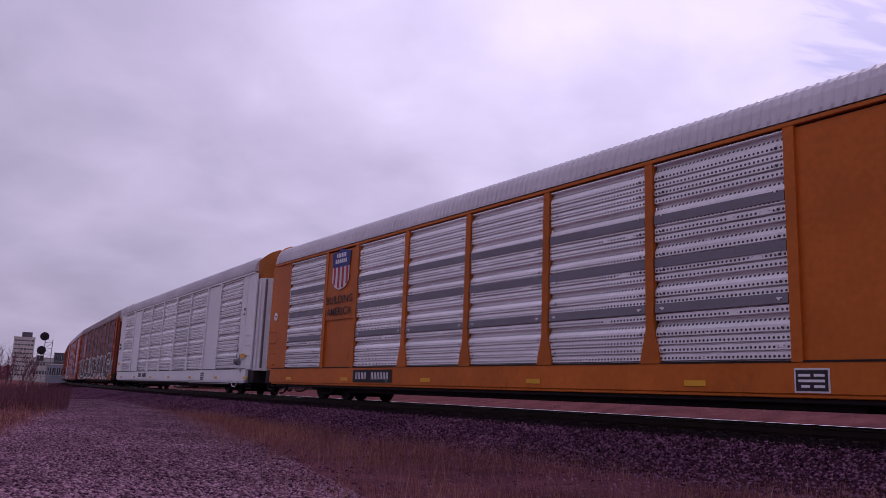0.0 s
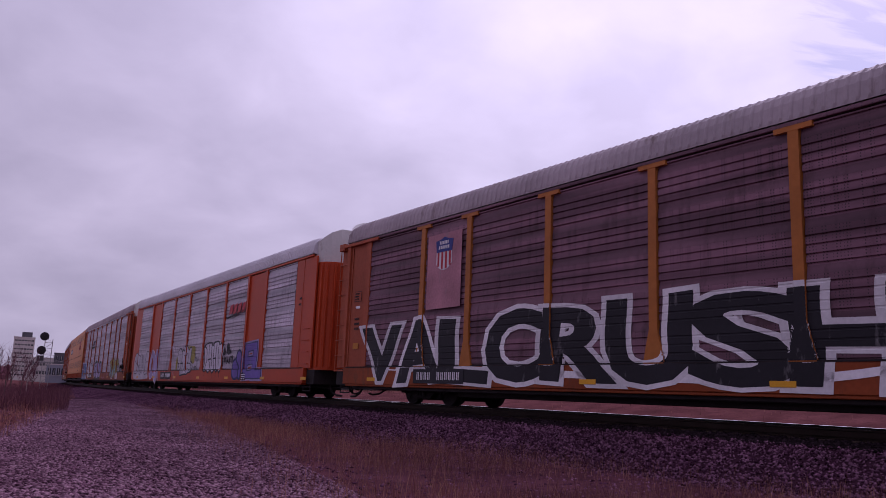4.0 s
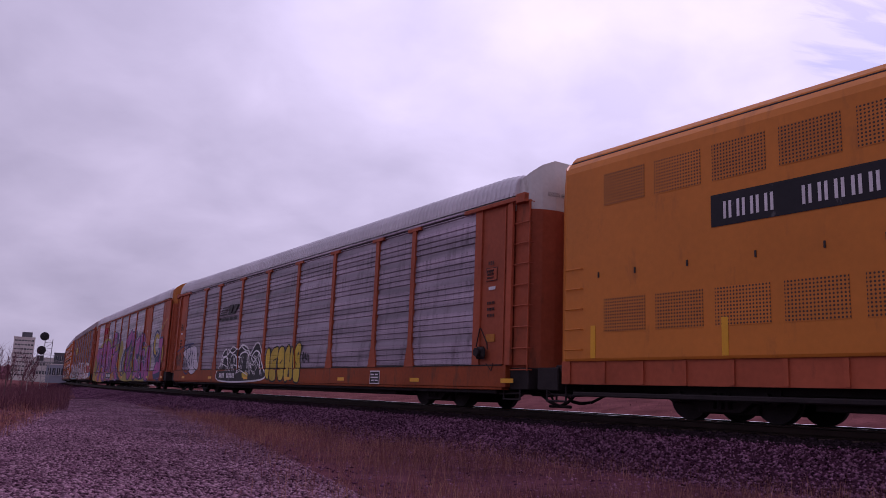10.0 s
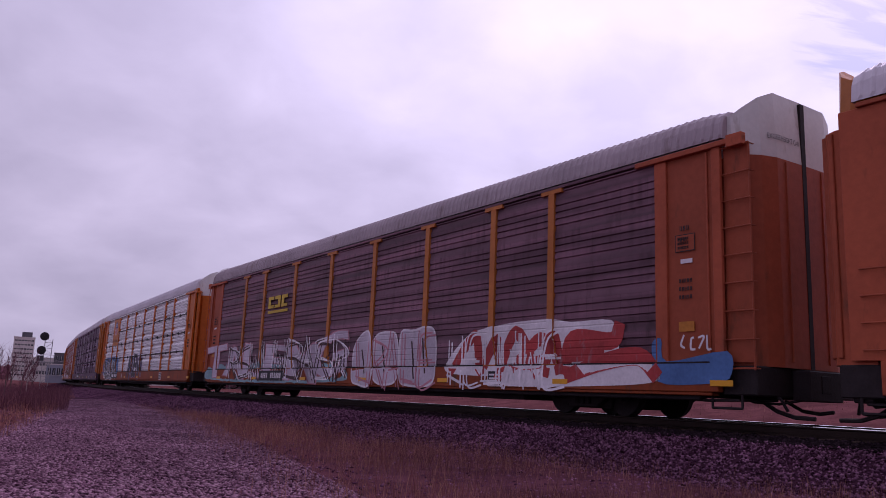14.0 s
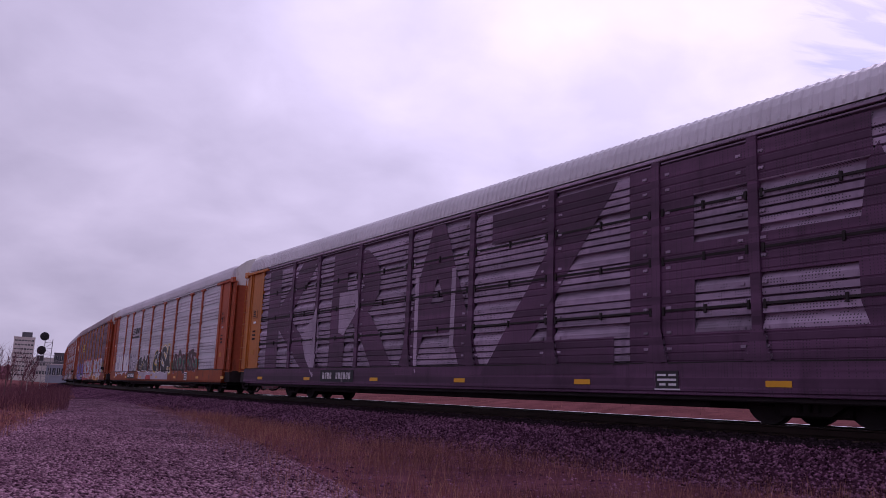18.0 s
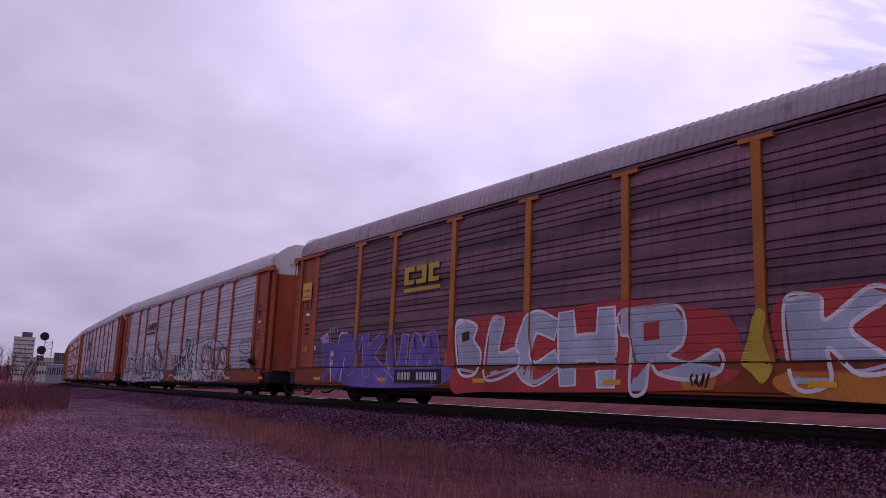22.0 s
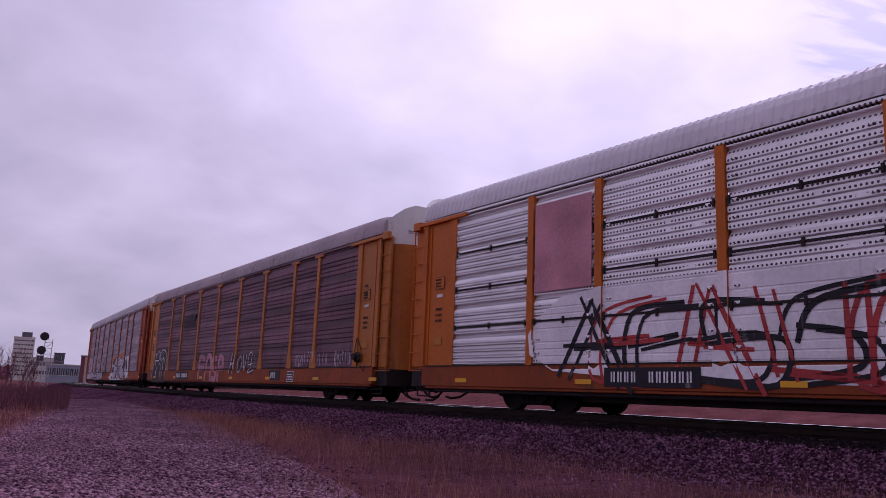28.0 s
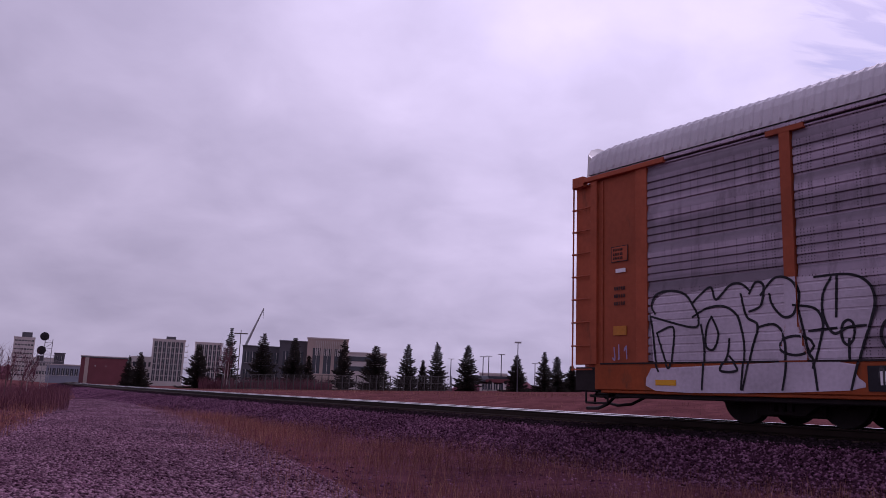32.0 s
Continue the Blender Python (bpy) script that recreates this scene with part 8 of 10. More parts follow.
    brush(r, [(0.065, [(6.36, 2.31), (6.15, 1.82), (7.1, 1.47)]), (0.065, [(7.74, 1.15), (6.83, 1), (6.29, 0.55)]), (0.065, [(8.42, 1.74), (8.19, 0.99)]), (0.065, [(5.74, 1.84), (5.69, 1.01)])], "p_red", base=0.0145)
    brush(r, [(0.036, [(11.11, 1.61), (10.97, 1.99), (11.42, 2.24), (11.78, 2.07), (12.17, 2.22), (12.57, 1.91), (12.45, 1.57)]), (0.036, [(11.15, 1.57), (11.27, 1.03), (11.93, 0.99), (12.03, 1.48)]), (0.036, [(11.84, 1.09), (11.75, 1.02), (11.54, 0.99), (11.32, 1.02), (11.22, 1.1), (11.31, 1.17), (11.53, 1.2), (11.75, 1.17), (11.84, 1.09)]), (0.036, [(11.5, 1.4), (11.46, 1.35), (11.35, 1.32), (11.23, 1.35), (11.19, 1.41), (11.23, 1.47), (11.34, 1.49), (11.45, 1.46), (11.5, 1.4)])], "p_black", base=0.0095)
    brush(r, [(0.036, [(11.93, 1.39), (11.89, 1.33), (11.79, 1.31), (11.68, 1.34), (11.63, 1.4), (11.67, 1.45), (11.78, 1.47), (11.89, 1.45), (11.93, 1.39)]), (0.036, [(11.05, 1.75), (11.77, 1.62), (12.44, 1.7)]), (0.036, [(11.36, 1.97), (11.59, 1.76)]), (0.036, [(12.08, 1.97), (12.03, 1.71)])], "p_black", base=0.0095)
    brush(r, [(0.029, [(11.09, 1.98), (11.44, 2.19)]), (0.029, [(12.18, 2.18), (12.51, 1.95)])], "p_green", base=0.012)
    emblem_stripes(r, -7.0, 3.07, 2.35, 0.75)
    wild(r, -12.36, -6.18, 0.46, 1.88, 6, "p_navy", 0.07, 11)
    wild(r, -6.1, -2.36, 0.53, 1.71, 5, "p_black", 0.07, 12)
    wild(r, -12.11, -2.53, 0.5, 1.66, 8, "p_white", 0.04, 13)
    wild(r, -11.94, -2.53, 0.58, 1.54, 6, "p_pink", 0.04, 14)
    wild(r, 0.46, 1.92, 0.63, 1.76, 3, "p_black", 0.08, 15)
    wild(r, 1.88, 4.11, 0.65, 1.8, 4, "p_black", 0.07, 16)
    wild(r, 0.52, 4.09, 0.58, 1.55, 6, "p_white", 0.05, 17)
    wild(r, 0.77, 4.03, 0.83, 1.47, 4, "p_green", 0.09, 18)
    wild(r, 5.18, 9.09, 0.59, 2.09, 4, "p_black", 0.06, 19)
    wild(r, 5.52, 9.09, 0.68, 2.01, 3, "p_red", 0.05, 20)
    wild(r, 1.08, 9.24, 0.56, 1.86, 6, "p_white", 0.05, 22)


def art14(r):
    rect(r, "sill_patch", -7.66, 0.37, 0.53, 0.97, "p_blue", -1.604)
    blob(r, "p_teal", None, 0, [(-7.93, 0.97), (-7.49, 1.61), (-5.42, 1.42), (-2.49, 1.44), (0.45, 1.42), (0.51, 0.87), (-2.5, 0.81), (-7.67, 0.81)], lift=0.00125)
    blob(r, "p_grey", "p_navy", 0.04, [(-7.77, 1.1), (-7.63, 1.75), (-7.39, 2.19), (-6.71, 2.07), (-6.14, 2.12), (-4.93, 2.23), (-4.35, 2.13), (-4.14, 1.59), (-3.69, 1.75), (-3.46, 2.21), (-3, 2.2), (-2.6, 1.94), (-1.63, 2.07), (-1.07, 2.15), (-0.25, 2.13), (0.33, 2.28), (0.65, 1.84), (0.58, 1.5), (0.09, 1.42), (-0.11, 1), (-1.33, 0.97), (-3.01, 0.91), (-5.41, 0.97), (-7.67, 0.91)], lift=0.0035, label="pale grey sprayed letters with thin dark blue lines")
    brush(r, [(0.036, [(-7.39, 2.14), (-7.23, 1.06)]), (0.036, [(-6.71, 2.02), (-6.48, 0.93)]), (0.036, [(-6.23, 2.07), (-6.31, 1.42), (-5.9, 0.95)]), (0.036, [(-5.6, 1.85), (-5.55, 1.07), (-4.91, 1), (-4.76, 1.75)])], "p_navy", base=0.0095)
    brush(r, [(0.036, [(-5.12, 1.88), (-5.25, 1.3)]), (0.036, [(-4.45, 2.08), (-4.56, 1.03)]), (0.036, [(-4.06, 1.49), (-4.14, 0.94)]), (0.036, [(-3.46, 2.12), (-3.34, 1.68), (-2.87, 1.74), (-3, 2.14)])], "p_navy", base=0.0095)
    brush(r, [(0.036, [(-3.7, 1.59), (-3.56, 0.92)]), (0.036, [(-3.14, 1.57), (-3.25, 0.94)]), (0.036, [(-2.58, 1.91), (-2.48, 1.64), (-1.99, 1.7)]), (0.036, [(-1.99, 1.82), (-2.07, 1.03), (-1.89, 0.91)])], "p_navy", base=0.0095)
    brush(r, [(0.036, [(-1.61, 1.99), (-1.19, 1.77), (-1.54, 1.41), (-1.22, 0.97)]), (0.036, [(-1.07, 2.1), (-0.98, 1.76), (0.11, 1.87)]), (0.036, [(-0.82, 1.66), (-0.9, 1.01)]), (0.036, [(-0.68, 1.47), (-0.18, 1.58), (-0.1, 1.35)])], "p_navy", base=0.0095)
    brush(r, [(0.036, [(0.33, 2.21), (0.47, 1.8)]), (0.036, [(-0.47, 1.73), (-0.48, 1.01)])], "p_navy", base=0.0095)
    blob(r, "p_pink", None, 0, [(-2.87, 1.56), (-2.61, 1.86), (-2.33, 1.74), (-2.61, 1.34)], lift=0.006)
    blob(r, "p_pink", None, 0, [(-0.47, 1.55), (-0.27, 1.72), (0.2, 1.69), (0.09, 1.44)], lift=0.006)
    blob(r, "p_pink", None, 0, [(-6.49, 1.08), (-6.4, 1.39), (-6.21, 1.08)], lift=0.006)
    blob(r, "p_pink", None, 0, [(-0.79, 1.2), (-0.29, 1.27), (-0.21, 1.01)], lift=0.006)
    blob(r, "p_pink", None, 0, [(-1.89, 1.03), (-1.65, 1.31), (-1.44, 1.02)], lift=0.006)
    blob(r, "p_ochre", None, 0, [(-0.91, 0.78), (-0.6, 0.81), (-0.46, 0.65), (-0.81, 0.56)], lift=0.007)
    blob(r, "p_magenta", None, 0, [(-0.52, 0.56), (-0.22, 0.79), (-0.09, 0.55)], lift=0.007)
    brush(r, [(.75, [(1.9, 1.9), (3.0, 1.95), (3.9, 2.3)]), (.7, [(2.3, 1.4), (3.2, 1.0)]), (.6, [(3.9, 2.3), (3.6, 1.5), (4.4, .8)]), (.8, [(4.7, 1.9), (5.6, 1.9)]), (.7, [(5.0, 1.3), (5.9, 1.2)]),
              (.9, [(6.2, 1.9), (7.5, 1.9)]), (.7, [(6.3, 1.6), (6.5, .8)]), (.7, [(6.6, 1.3), (7.4, 1.2)])], "p_mauve", base=0.003, name="pale_fill")
    brush(r, [(.5, [(1.5, .8), (2.6, 1.0), (3.6, .95)]), (.35, [(4.3, 1.1), (4.75, .6)]), (.3, [(6.4, .7), (7.0, .8)])], "p_blue", base=0.004, name="blue_fill")
    brush(r, [(w * 0.75, q) for w, q in ((.10, [(1.69, 1.63), (1.61, 2.22), (3.35, 2.29), (3.46, 2.47), (4.17, 2.45), (4.24, 2.3), (3.87, 1.87)]), (.12, [(1.77, 1.53), (2.41, 1.74), (3.06, 1.6), (3.37, 1.04)]),
                                 (.12, [(4.26, 2.03), (4.64, 2.19), (5.86, 2.16), (5.83, 1.91), (5.56, 1.44)]), (.1, [(4.81, 1.55), (4.95, 1.83), (5.33, 1.64), (5.26, 1.31), (6.17, 1.29)]),
                                 (.14, [(5.94, 1.74), (6.0, 2.29), (7.59, 2.27), (8.07, 2.09), (7.66, 1.73), (7.73, 1.31)]), (.2, [(6.49, 1.61), (6.8, 1.87), (7.44, 1.73), (6.54, 1.58)]),
                                 (.12, [(6.54, 1.5), (7.27, 1.61), (7.68, 1.37), (7.21, 1.12)]), (.16, [(3.8, 1.46), (4.29, 1.21), (4.68, .58), (4.9, .58)]), (.1, [(6.19, 1.07), (6.32, .64), (6.7, .59), (6.58, .96)]),
                                 (.1, [(7.12, 1.12), (7.2, .6)]), (.12, [(1.48, .55), (1.31, .8), (1.83, 1.06), (3.72, 1.04)]))], "p_navy", base=0.008, label="dark blue outline stroke of a sprayed letter")
    emblem_stripes(r, -7.1, 3.05, 2.5, 0.75)
    blob(r, "p_sky", None, 0, [(-7.68, 0.94), (-7.57, 1.42), (-6.12, 1.26), (-4.76, 1.4), (-3.56, 1.15), (-2.49, 1.44), (-1.43, 1.26), (-0.68, 1.38), (-0.11, 1.14), (-0.16, 0.96), (-2.5, 0.89), (-5.41, 0.95)], lift=0.004)
    wild(r, -7.57, -4.21, 0.99, 1.89, 5, "p_navy", 0.04, 4)
    wild(r, -4.06, -1.19, 0.96, 1.92, 5, "p_navy", 0.04, 5)
    wild(r, -1.15, 0.57, 1.39, 2.01, 3, "p_navy", 0.04, 6)
    blob(r, "p_black", None, 0, [(-0.11, 1), (0.18, 1.35), (0.62, 1.41), (1.19, 1.51), (1.15, 0.91), (0.42, 0.87)], lift=0.00325, sharp=True)


def art15(r):
    blob(r, "p_white", None, 0, [(-8.68, 0.87), (-8.47, 2.45), (-2.44, 2.57), (3.2, 2.51), (7.42, 2.56), (9.17, 2.37), (9.43, 1.47), (9.34, 0.71), (2.56, 0.61)], lift=0.002, label="white, red and black sprayed letters")
    blob(r, "p_red", None, 0, [(3.51, 0.75), (4.29, 1.6), (7.5, 1.86), (9.55, 1.79), (9.72, 0.71)], lift=0.00325)
    wild(r, -8.61, 3.25, 0.66, 2.21, 7, "p_black", 0.09, 41)
    wild(r, -7.5, 3.25, 0.66, 2.21, 6, "p_red", 0.08, 42)
    wild(r, 3.75, 9.2, 0.7, 2.12, 5, "p_black", 0.09, 43)
    wild(r, 3.74, 9.21, 0.75, 2.04, 5, "p_white", 0.07, 44)
    rect(r, "faded_emblem_panel", -9.3, -7.55, 2.6, 4.6, "p_pink", -1.612)


def art16(r):
    brush(r, [(.7, [(-12.25, .6), (-12.2, 1.3), (-11.6, 1.3), (-11.7, .6)]), (.8, [(-11.3, .6), (-11.0, 1.7), (-10.5, 1.75), (-10.25, 1.4), (-10.25, .6)]), (.3, [(-12.1, 1.7), (-11.6, 1.9)])], "p_black", base=0.002, name="dark_patch")
    brush(r, [(.05, q) for q in ([(-12.61, .61), (-12.59, 1.2), (-12.14, 1.52), (-11.51, 1.55), (-11.29, 1.85), (-10.93, 2.09), (-10.43, 2.11), (-10.03, 1.89), (-9.86, 1.35), (-9.9, .59)],
                                 [(-12.22, 1.58), (-11.99, 1.89), (-11.6, 2.08), (-11.4, 1.81), (-11.51, 1.58), (-12.22, 1.58)], [(-12.26, 1.58), (-12.47, 1.62), (-12.51, 1.86), (-12.28, 1.96), (-12.12, 1.82)],
                                 [(-12.14, 1.41), (-11.89, 1.09), (-11.8, .61)], [(-11.51, 1.29), (-11.21, 1.41), (-11.03, 1.16), (-10.95, .67)], [(-10.89, 1.5), (-10.5, 1.71), (-10.12, 1.43)],
                                 [(-10.53, 2.07), (-10.5, 1.66), (-10.57, 1.27), (-10.38, .73)], [(-11.29, 2.01), (-11.14, 1.57), (-10.92, 1.73), (-10.96, 2.04)])], "p_white", base=0.008)
    brush(r, [(0.26, [(-2.88, 1.51), (-3.65, 1.52), (-3.65, 0.63)]), (0.26, [(-3.63, 1.09), (-2.98, 1.12)]), (0.26, [(-2.61, 0.57), (-2.5, 1.5), (-1.93, 1.52), (-1.78, 0.57)]), (0.26, [(-2.52, 1.01), (-1.87, 1.04)])], "p_pink", base=0.0045)
    brush(r, [(0.26, [(-1.1, 1.5), (-1.57, 1.41), (-1.53, 1.09), (-1.05, 0.97), (-1.07, 0.61), (-1.54, 0.61)]), (0.26, [(-0.67, 0.55), (-0.71, 1.49), (-0.19, 1.44), (-0.22, 1.09), (-0.66, 1.07)])], "p_pink", base=0.0045)
    brush(r, [(0.043, [(1.04, 1.66), (0.9, 1.27), (0.77, 0.84)]), (0.043, [(1.44, 1.59), (1.36, 1.2), (1.22, 0.84)]), (0.043, [(0.85, 1.21), (1.41, 1.26)]), (0.043, [(2.07, 1.54), (1.79, 1.28), (1.93, 0.9), (2.24, 0.98), (2.31, 1.41), (2.07, 1.54)])], "p_white", base=0.0095)
    brush(r, [(0.043, [(2.45, 1.58), (2.65, 0.95), (2.85, 1.6)]), (0.043, [(3.6, 1.22), (3.1, 1.2), (3.15, 1.59), (3.48, 1.64), (3.37, 1.11), (3.19, 0.86), (3.84, 0.97)])], "p_white", base=0.0095)
    brush(r, [(0.14, [(1.21, 1.68), (1.08, 1.26), (0.94, 0.84)]), (0.14, [(1.61, 1.58), (1.55, 0.87)]), (0.14, [(2.2, 1.48), (2.02, 1.13), (2.19, 0.92)]), (0.14, [(2.71, 1.55), (2.89, 0.98)])], "p_black", base=0.007)
    brush(r, [(0.14, [(3.44, 1.58), (3.28, 0.97), (3.71, 0.89)])], "p_black", base=0.007)
    brush(r, [(0.022, [(3.67, 1.59), (3.87, 1.31), (3.74, 1.11)])], "p_mauve", base=0.007)
    scrawl(r, 7.86, 8.62, 1.06, 1.48, 6, "p_mauve", 0.035, 21)
    scrawl(r, 8.64, 9.58, 1.15, 1.55, 4, "p_mauve", 0.035, 22)
    scrawl(r, 9.7, 10.59, 1.11, 1.51, 4, "p_mauve", 0.035, 23)
    scrawl(r, 11.11, 11.65, 1.01, 1.51, 3, "p_mauve", 0.035, 24)
    scrawl(r, 11.66, 12.34, 1.08, 1.56, 4, "p_mauve", 0.035, 25)
    stencil_bars(r, 5.72, 0.66, 3, 0, 0.2, "p_white", -1.606, "p_black")
    emblem_stripes(r, -7.0, 3.05, 2.3, 0.72)


def art17(r):
    blob(r, "p_mauve", None, 0, [(-12.33, 1.83), (-12.22, 2.17), (-11.93, 2.3), (-11.55, 2.25), (-11.18, 2.27), (-10.83, 2.29), (-10.38, 2.34), (-10.06, 2.33), (-9.75, 2.36), (-8.99, 2.32), (-8.72, 2.32), (-8.36, 2.22), (-8.17, 1.93), (-8.25, 1.56), (-8.35, 1.24), (-8.5, 0.83), (-8.59, 0.57), (-12.21, 0.5), (-12.27, 1.04)], lift=0.002, label="pale mauve sprayed letters with thin black lines")
    brush(r, [(0.043, [(-12.22, 1.92), (-12.3, 2.09), (-12.17, 2.29), (-11.8, 2.32), (-11.52, 2.22), (-11.36, 2.01), (-11.25, 1.77), (-11.39, 1.63), (-12.33, 1.88)]), (0.043, [(-12.33, 1.88), (-12.27, 1.56), (-12.21, 1.04), (-12.13, 0.85)]), (0.043, [(-12.18, 1.56), (-11.81, 1.65), (-11.82, 1.24), (-11.92, 0.91), (-12.18, 1.56)]), (0.043, [(-11.38, 2.06), (-11, 2.32), (-10.88, 2.09), (-10.6, 2.31), (-10.38, 2.32), (-10.21, 2.18)])], "p_black", base=0.0095)
    brush(r, [(0.043, [(-11.38, 1.81), (-11.07, 1.95), (-10.73, 1.96), (-10.49, 1.81), (-10.4, 1.58), (-10.35, 1.2), (-10.42, 0.55)]), (0.043, [(-11.2, 1.67), (-11.14, 1.22), (-11.19, 0.54)]), (0.043, [(-10.98, 1.8), (-10.85, 1.5), (-10.95, 1.23), (-11.11, 1.3), (-11.08, 1.61), (-10.98, 1.8)]), (0.043, [(-10.63, 1.4), (-10.68, 1.11), (-10.81, 0.87), (-10.48, 0.87), (-10.64, 1.11)])], "p_black", base=0.0095)
    brush(r, [(0.043, [(-10.39, 2.15), (-10.29, 1.76), (-10.09, 1.6), (-10.21, 1.2), (-10.39, 0.55)]), (0.043, [(-10.23, 2.14), (-10.1, 2.32), (-9.96, 2.25), (-10.02, 1.93), (-10.24, 1.84)]), (0.043, [(-10.02, 2.1), (-9.75, 2.36), (-9.46, 2.3), (-9.34, 2.07), (-9.42, 1.75), (-9.63, 1.72), (-9.81, 1.92), (-9.86, 2.11)]), (0.043, [(-10.09, 1.57), (-9.78, 1.6), (-9.6, 1.36), (-9.6, 0.92), (-9.67, 0.56)])], "p_black", base=0.0095)
    brush(r, [(0.043, [(-9.13, 1.24), (-9.22, 1.14), (-9.42, 1.1), (-9.62, 1.15), (-9.7, 1.26), (-9.61, 1.36), (-9.4, 1.4), (-9.21, 1.35), (-9.13, 1.24)]), (0.043, [(-9.43, 1.89), (-9.1, 1.82), (-8.97, 1.6), (-9.04, 1.26), (-9.15, 0.9)]), (0.043, [(-9.38, 1.89), (-9.3, 1.53), (-9.23, 1.17), (-9.14, 0.98), (-9.09, 0.57)]), (0.043, [(-8.81, 2.28), (-8.95, 2.03), (-8.96, 1.69), (-8.81, 1.42), (-8.59, 1.5), (-8.32, 1.52)])], "p_black", base=0.0095)
    brush(r, [(0.043, [(-8.72, 2.31), (-8.76, 1.67)]), (0.043, [(-8.49, 1.42), (-8.53, 1.3), (-8.6, 1.24), (-8.67, 1.3), (-8.69, 1.43), (-8.66, 1.56), (-8.58, 1.61), (-8.51, 1.56), (-8.49, 1.42)]), (0.043, [(-8.58, 1.33), (-8.59, 1.01)]), (0.043, [(-9.21, 1.47), (-8.76, 1.5)])], "p_black", base=0.0095)
    brush(r, [(0.043, [(-9.08, 2.31), (-8.54, 2.3), (-8.26, 2.15), (-8.17, 1.89), (-8.25, 1.56), (-8.37, 1.24), (-8.5, 0.83), (-8.57, 0.58)])], "p_black", base=0.0095)
    scrawl(r, -13.25, -12.86, 1.05, 1.37, 3, "p_lilac", 0.03, 4)
    blob(r, "p_mauve", None, 0, [(-7.11, 2.01), (-5.47, 1.98), (-3.8, 2.06), (-2.89, 2.11), (-2.67, 1.86), (-2.85, 1.54), (-2.89, 0.98), (-2.99, 0.52), (-7.87, 0.46), (-7.66, 1.1), (-6.87, 1.18)], lift=0.002, label="pale mauve sprayed letters with thin black lines")
    brush(r, [(0.043, [(-7.11, 2.01), (-5.47, 2.01), (-5.52, 1.81), (-6.27, 1.76), (-6.38, 1.17), (-6.9, 1.18), (-6.76, 1.76), (-7.11, 2.01)]), (0.043, [(-5.32, 1.77), (-4.23, 2), (-4.04, 1.14), (-4.05, 0.53)]), (0.043, [(-5.06, 1.13), (-5.1, 1.8)]), (0.043, [(-3.8, 1.98), (-3.7, 1.14), (-3.87, 0.51)])], "p_black", base=0.0095)
    brush(r, [(0.043, [(-2.95, 2.08), (-3.47, 1.74), (-2.88, 1.84)]), (0.043, [(-3.4, 1.59), (-3, 1.34), (-2.96, 0.52)]), (0.043, [(-7.43, 1.33), (-7.5, 1.11), (-7.72, 1.02), (-7.98, 1.11), (-8.11, 1.34), (-8.04, 1.56), (-7.81, 1.65), (-7.55, 1.55), (-7.43, 1.33)]), (0.043, [(-2.68, 2.07), (-2.71, 1.71), (-3.01, 1.55)])], "p_black", base=0.0095)
    scrawl(r, -2.69, -0.79, 0.72, 1.21, 7, "p_brown", 0.1, 8)
    scrawl(r, -2.69, -0.83, 0.78, 1.11, 7, "p_black", 0.05, 9)
    scrawl(r, 0.89, 1.37, 0.77, 1.08, 3, "p_black", 0.05, 19)
    blob(r, "p_orange", None, 0, [(1.27, 0.47), (1.36, 1.32), (1.53, 2.06), (2.1, 2.02), (3.09, 2.14), (4.14, 2.18), (6.27, 2.31), (7.31, 2.26), (7.29, 1.72), (5.06, 1.44), (2.13, 0.48)], lift=0.00075)
    blob(r, "p_white", None, 0, [(1.61, 1.86), (2.11, 1.52), (3.09, 2.06), (3.25, 1.8), (3.55, 1.94), (3.92, 2.05), (4.02, 1.8), (4.65, 1.96), (6.06, 2.02), (6.19, 1.78), (6.69, 1.99), (7.02, 2.1), (7.58, 1.95), (8.21, 2), (8.78, 2.02), (9.32, 1.83), (9.23, 0.6), (1.57, 0.47), (1.86, 0.95), (2.15, 1.28)], lift=0.00275, label="large pale letters with black, white and dark blue shading")
    blob(r, "p_black", None, 0, [(2.18, 1.52), (2.28, 1.73), (3.12, 2.03), (3.34, 1.78), (3.09, 1.62), (2.48, 1.46)], lift=0.0045, sharp=True)
    blob(r, "p_navy", None, 0, [(2.28, 1.4), (2.81, 1.4), (2.97, 1.06), (2.94, 0.54), (2.26, 0.53), (2.12, 1.07)], lift=0.0045, sharp=True)
    blob(r, "p_mauve", "p_black", 0.096, [(2.94, 1.49), (3.12, 1.62), (3.55, 1.94), (3.88, 2.05), (4.01, 1.91), (3.96, 1.59), (3.58, 1.49), (4.06, 1.41), (4.41, 1.46), (4.33, 0.94), (3.98, 0.56), (3.33, 0.59), (3.02, 0.83), (2.94, 1.17)], lift=0.007)
    blob(r, "p_mauve", "p_black", 0.096, [(4.13, 1.88), (4.55, 1.93), (4.81, 1.8), (5.07, 1.85), (5.57, 1.96), (6.09, 1.98), (6.04, 1.79), (5.9, 1.39), (5.26, 1.37), (5.24, 1.03), (5.35, 0.61), (4.79, 0.61), (4.74, 1.33), (4.16, 1.41)], lift=0.008)
    blob(r, "p_navy", None, 0, [(5.26, 1.31), (5.69, 1.3), (5.86, 0.79), (5.39, 0.79)], lift=0.00575, sharp=True)
    blob(r, "p_orange", None, 0, [(5.39, 0.75), (6.11, 0.75), (6.1, 0.57), (5.39, 0.56)], lift=0.005, sharp=True)
    blob(r, "p_navy", None, 0, [(4.26, 0.94), (4.73, 1.04), (4.79, 0.59), (4.12, 0.56)], lift=0.0055, sharp=True)
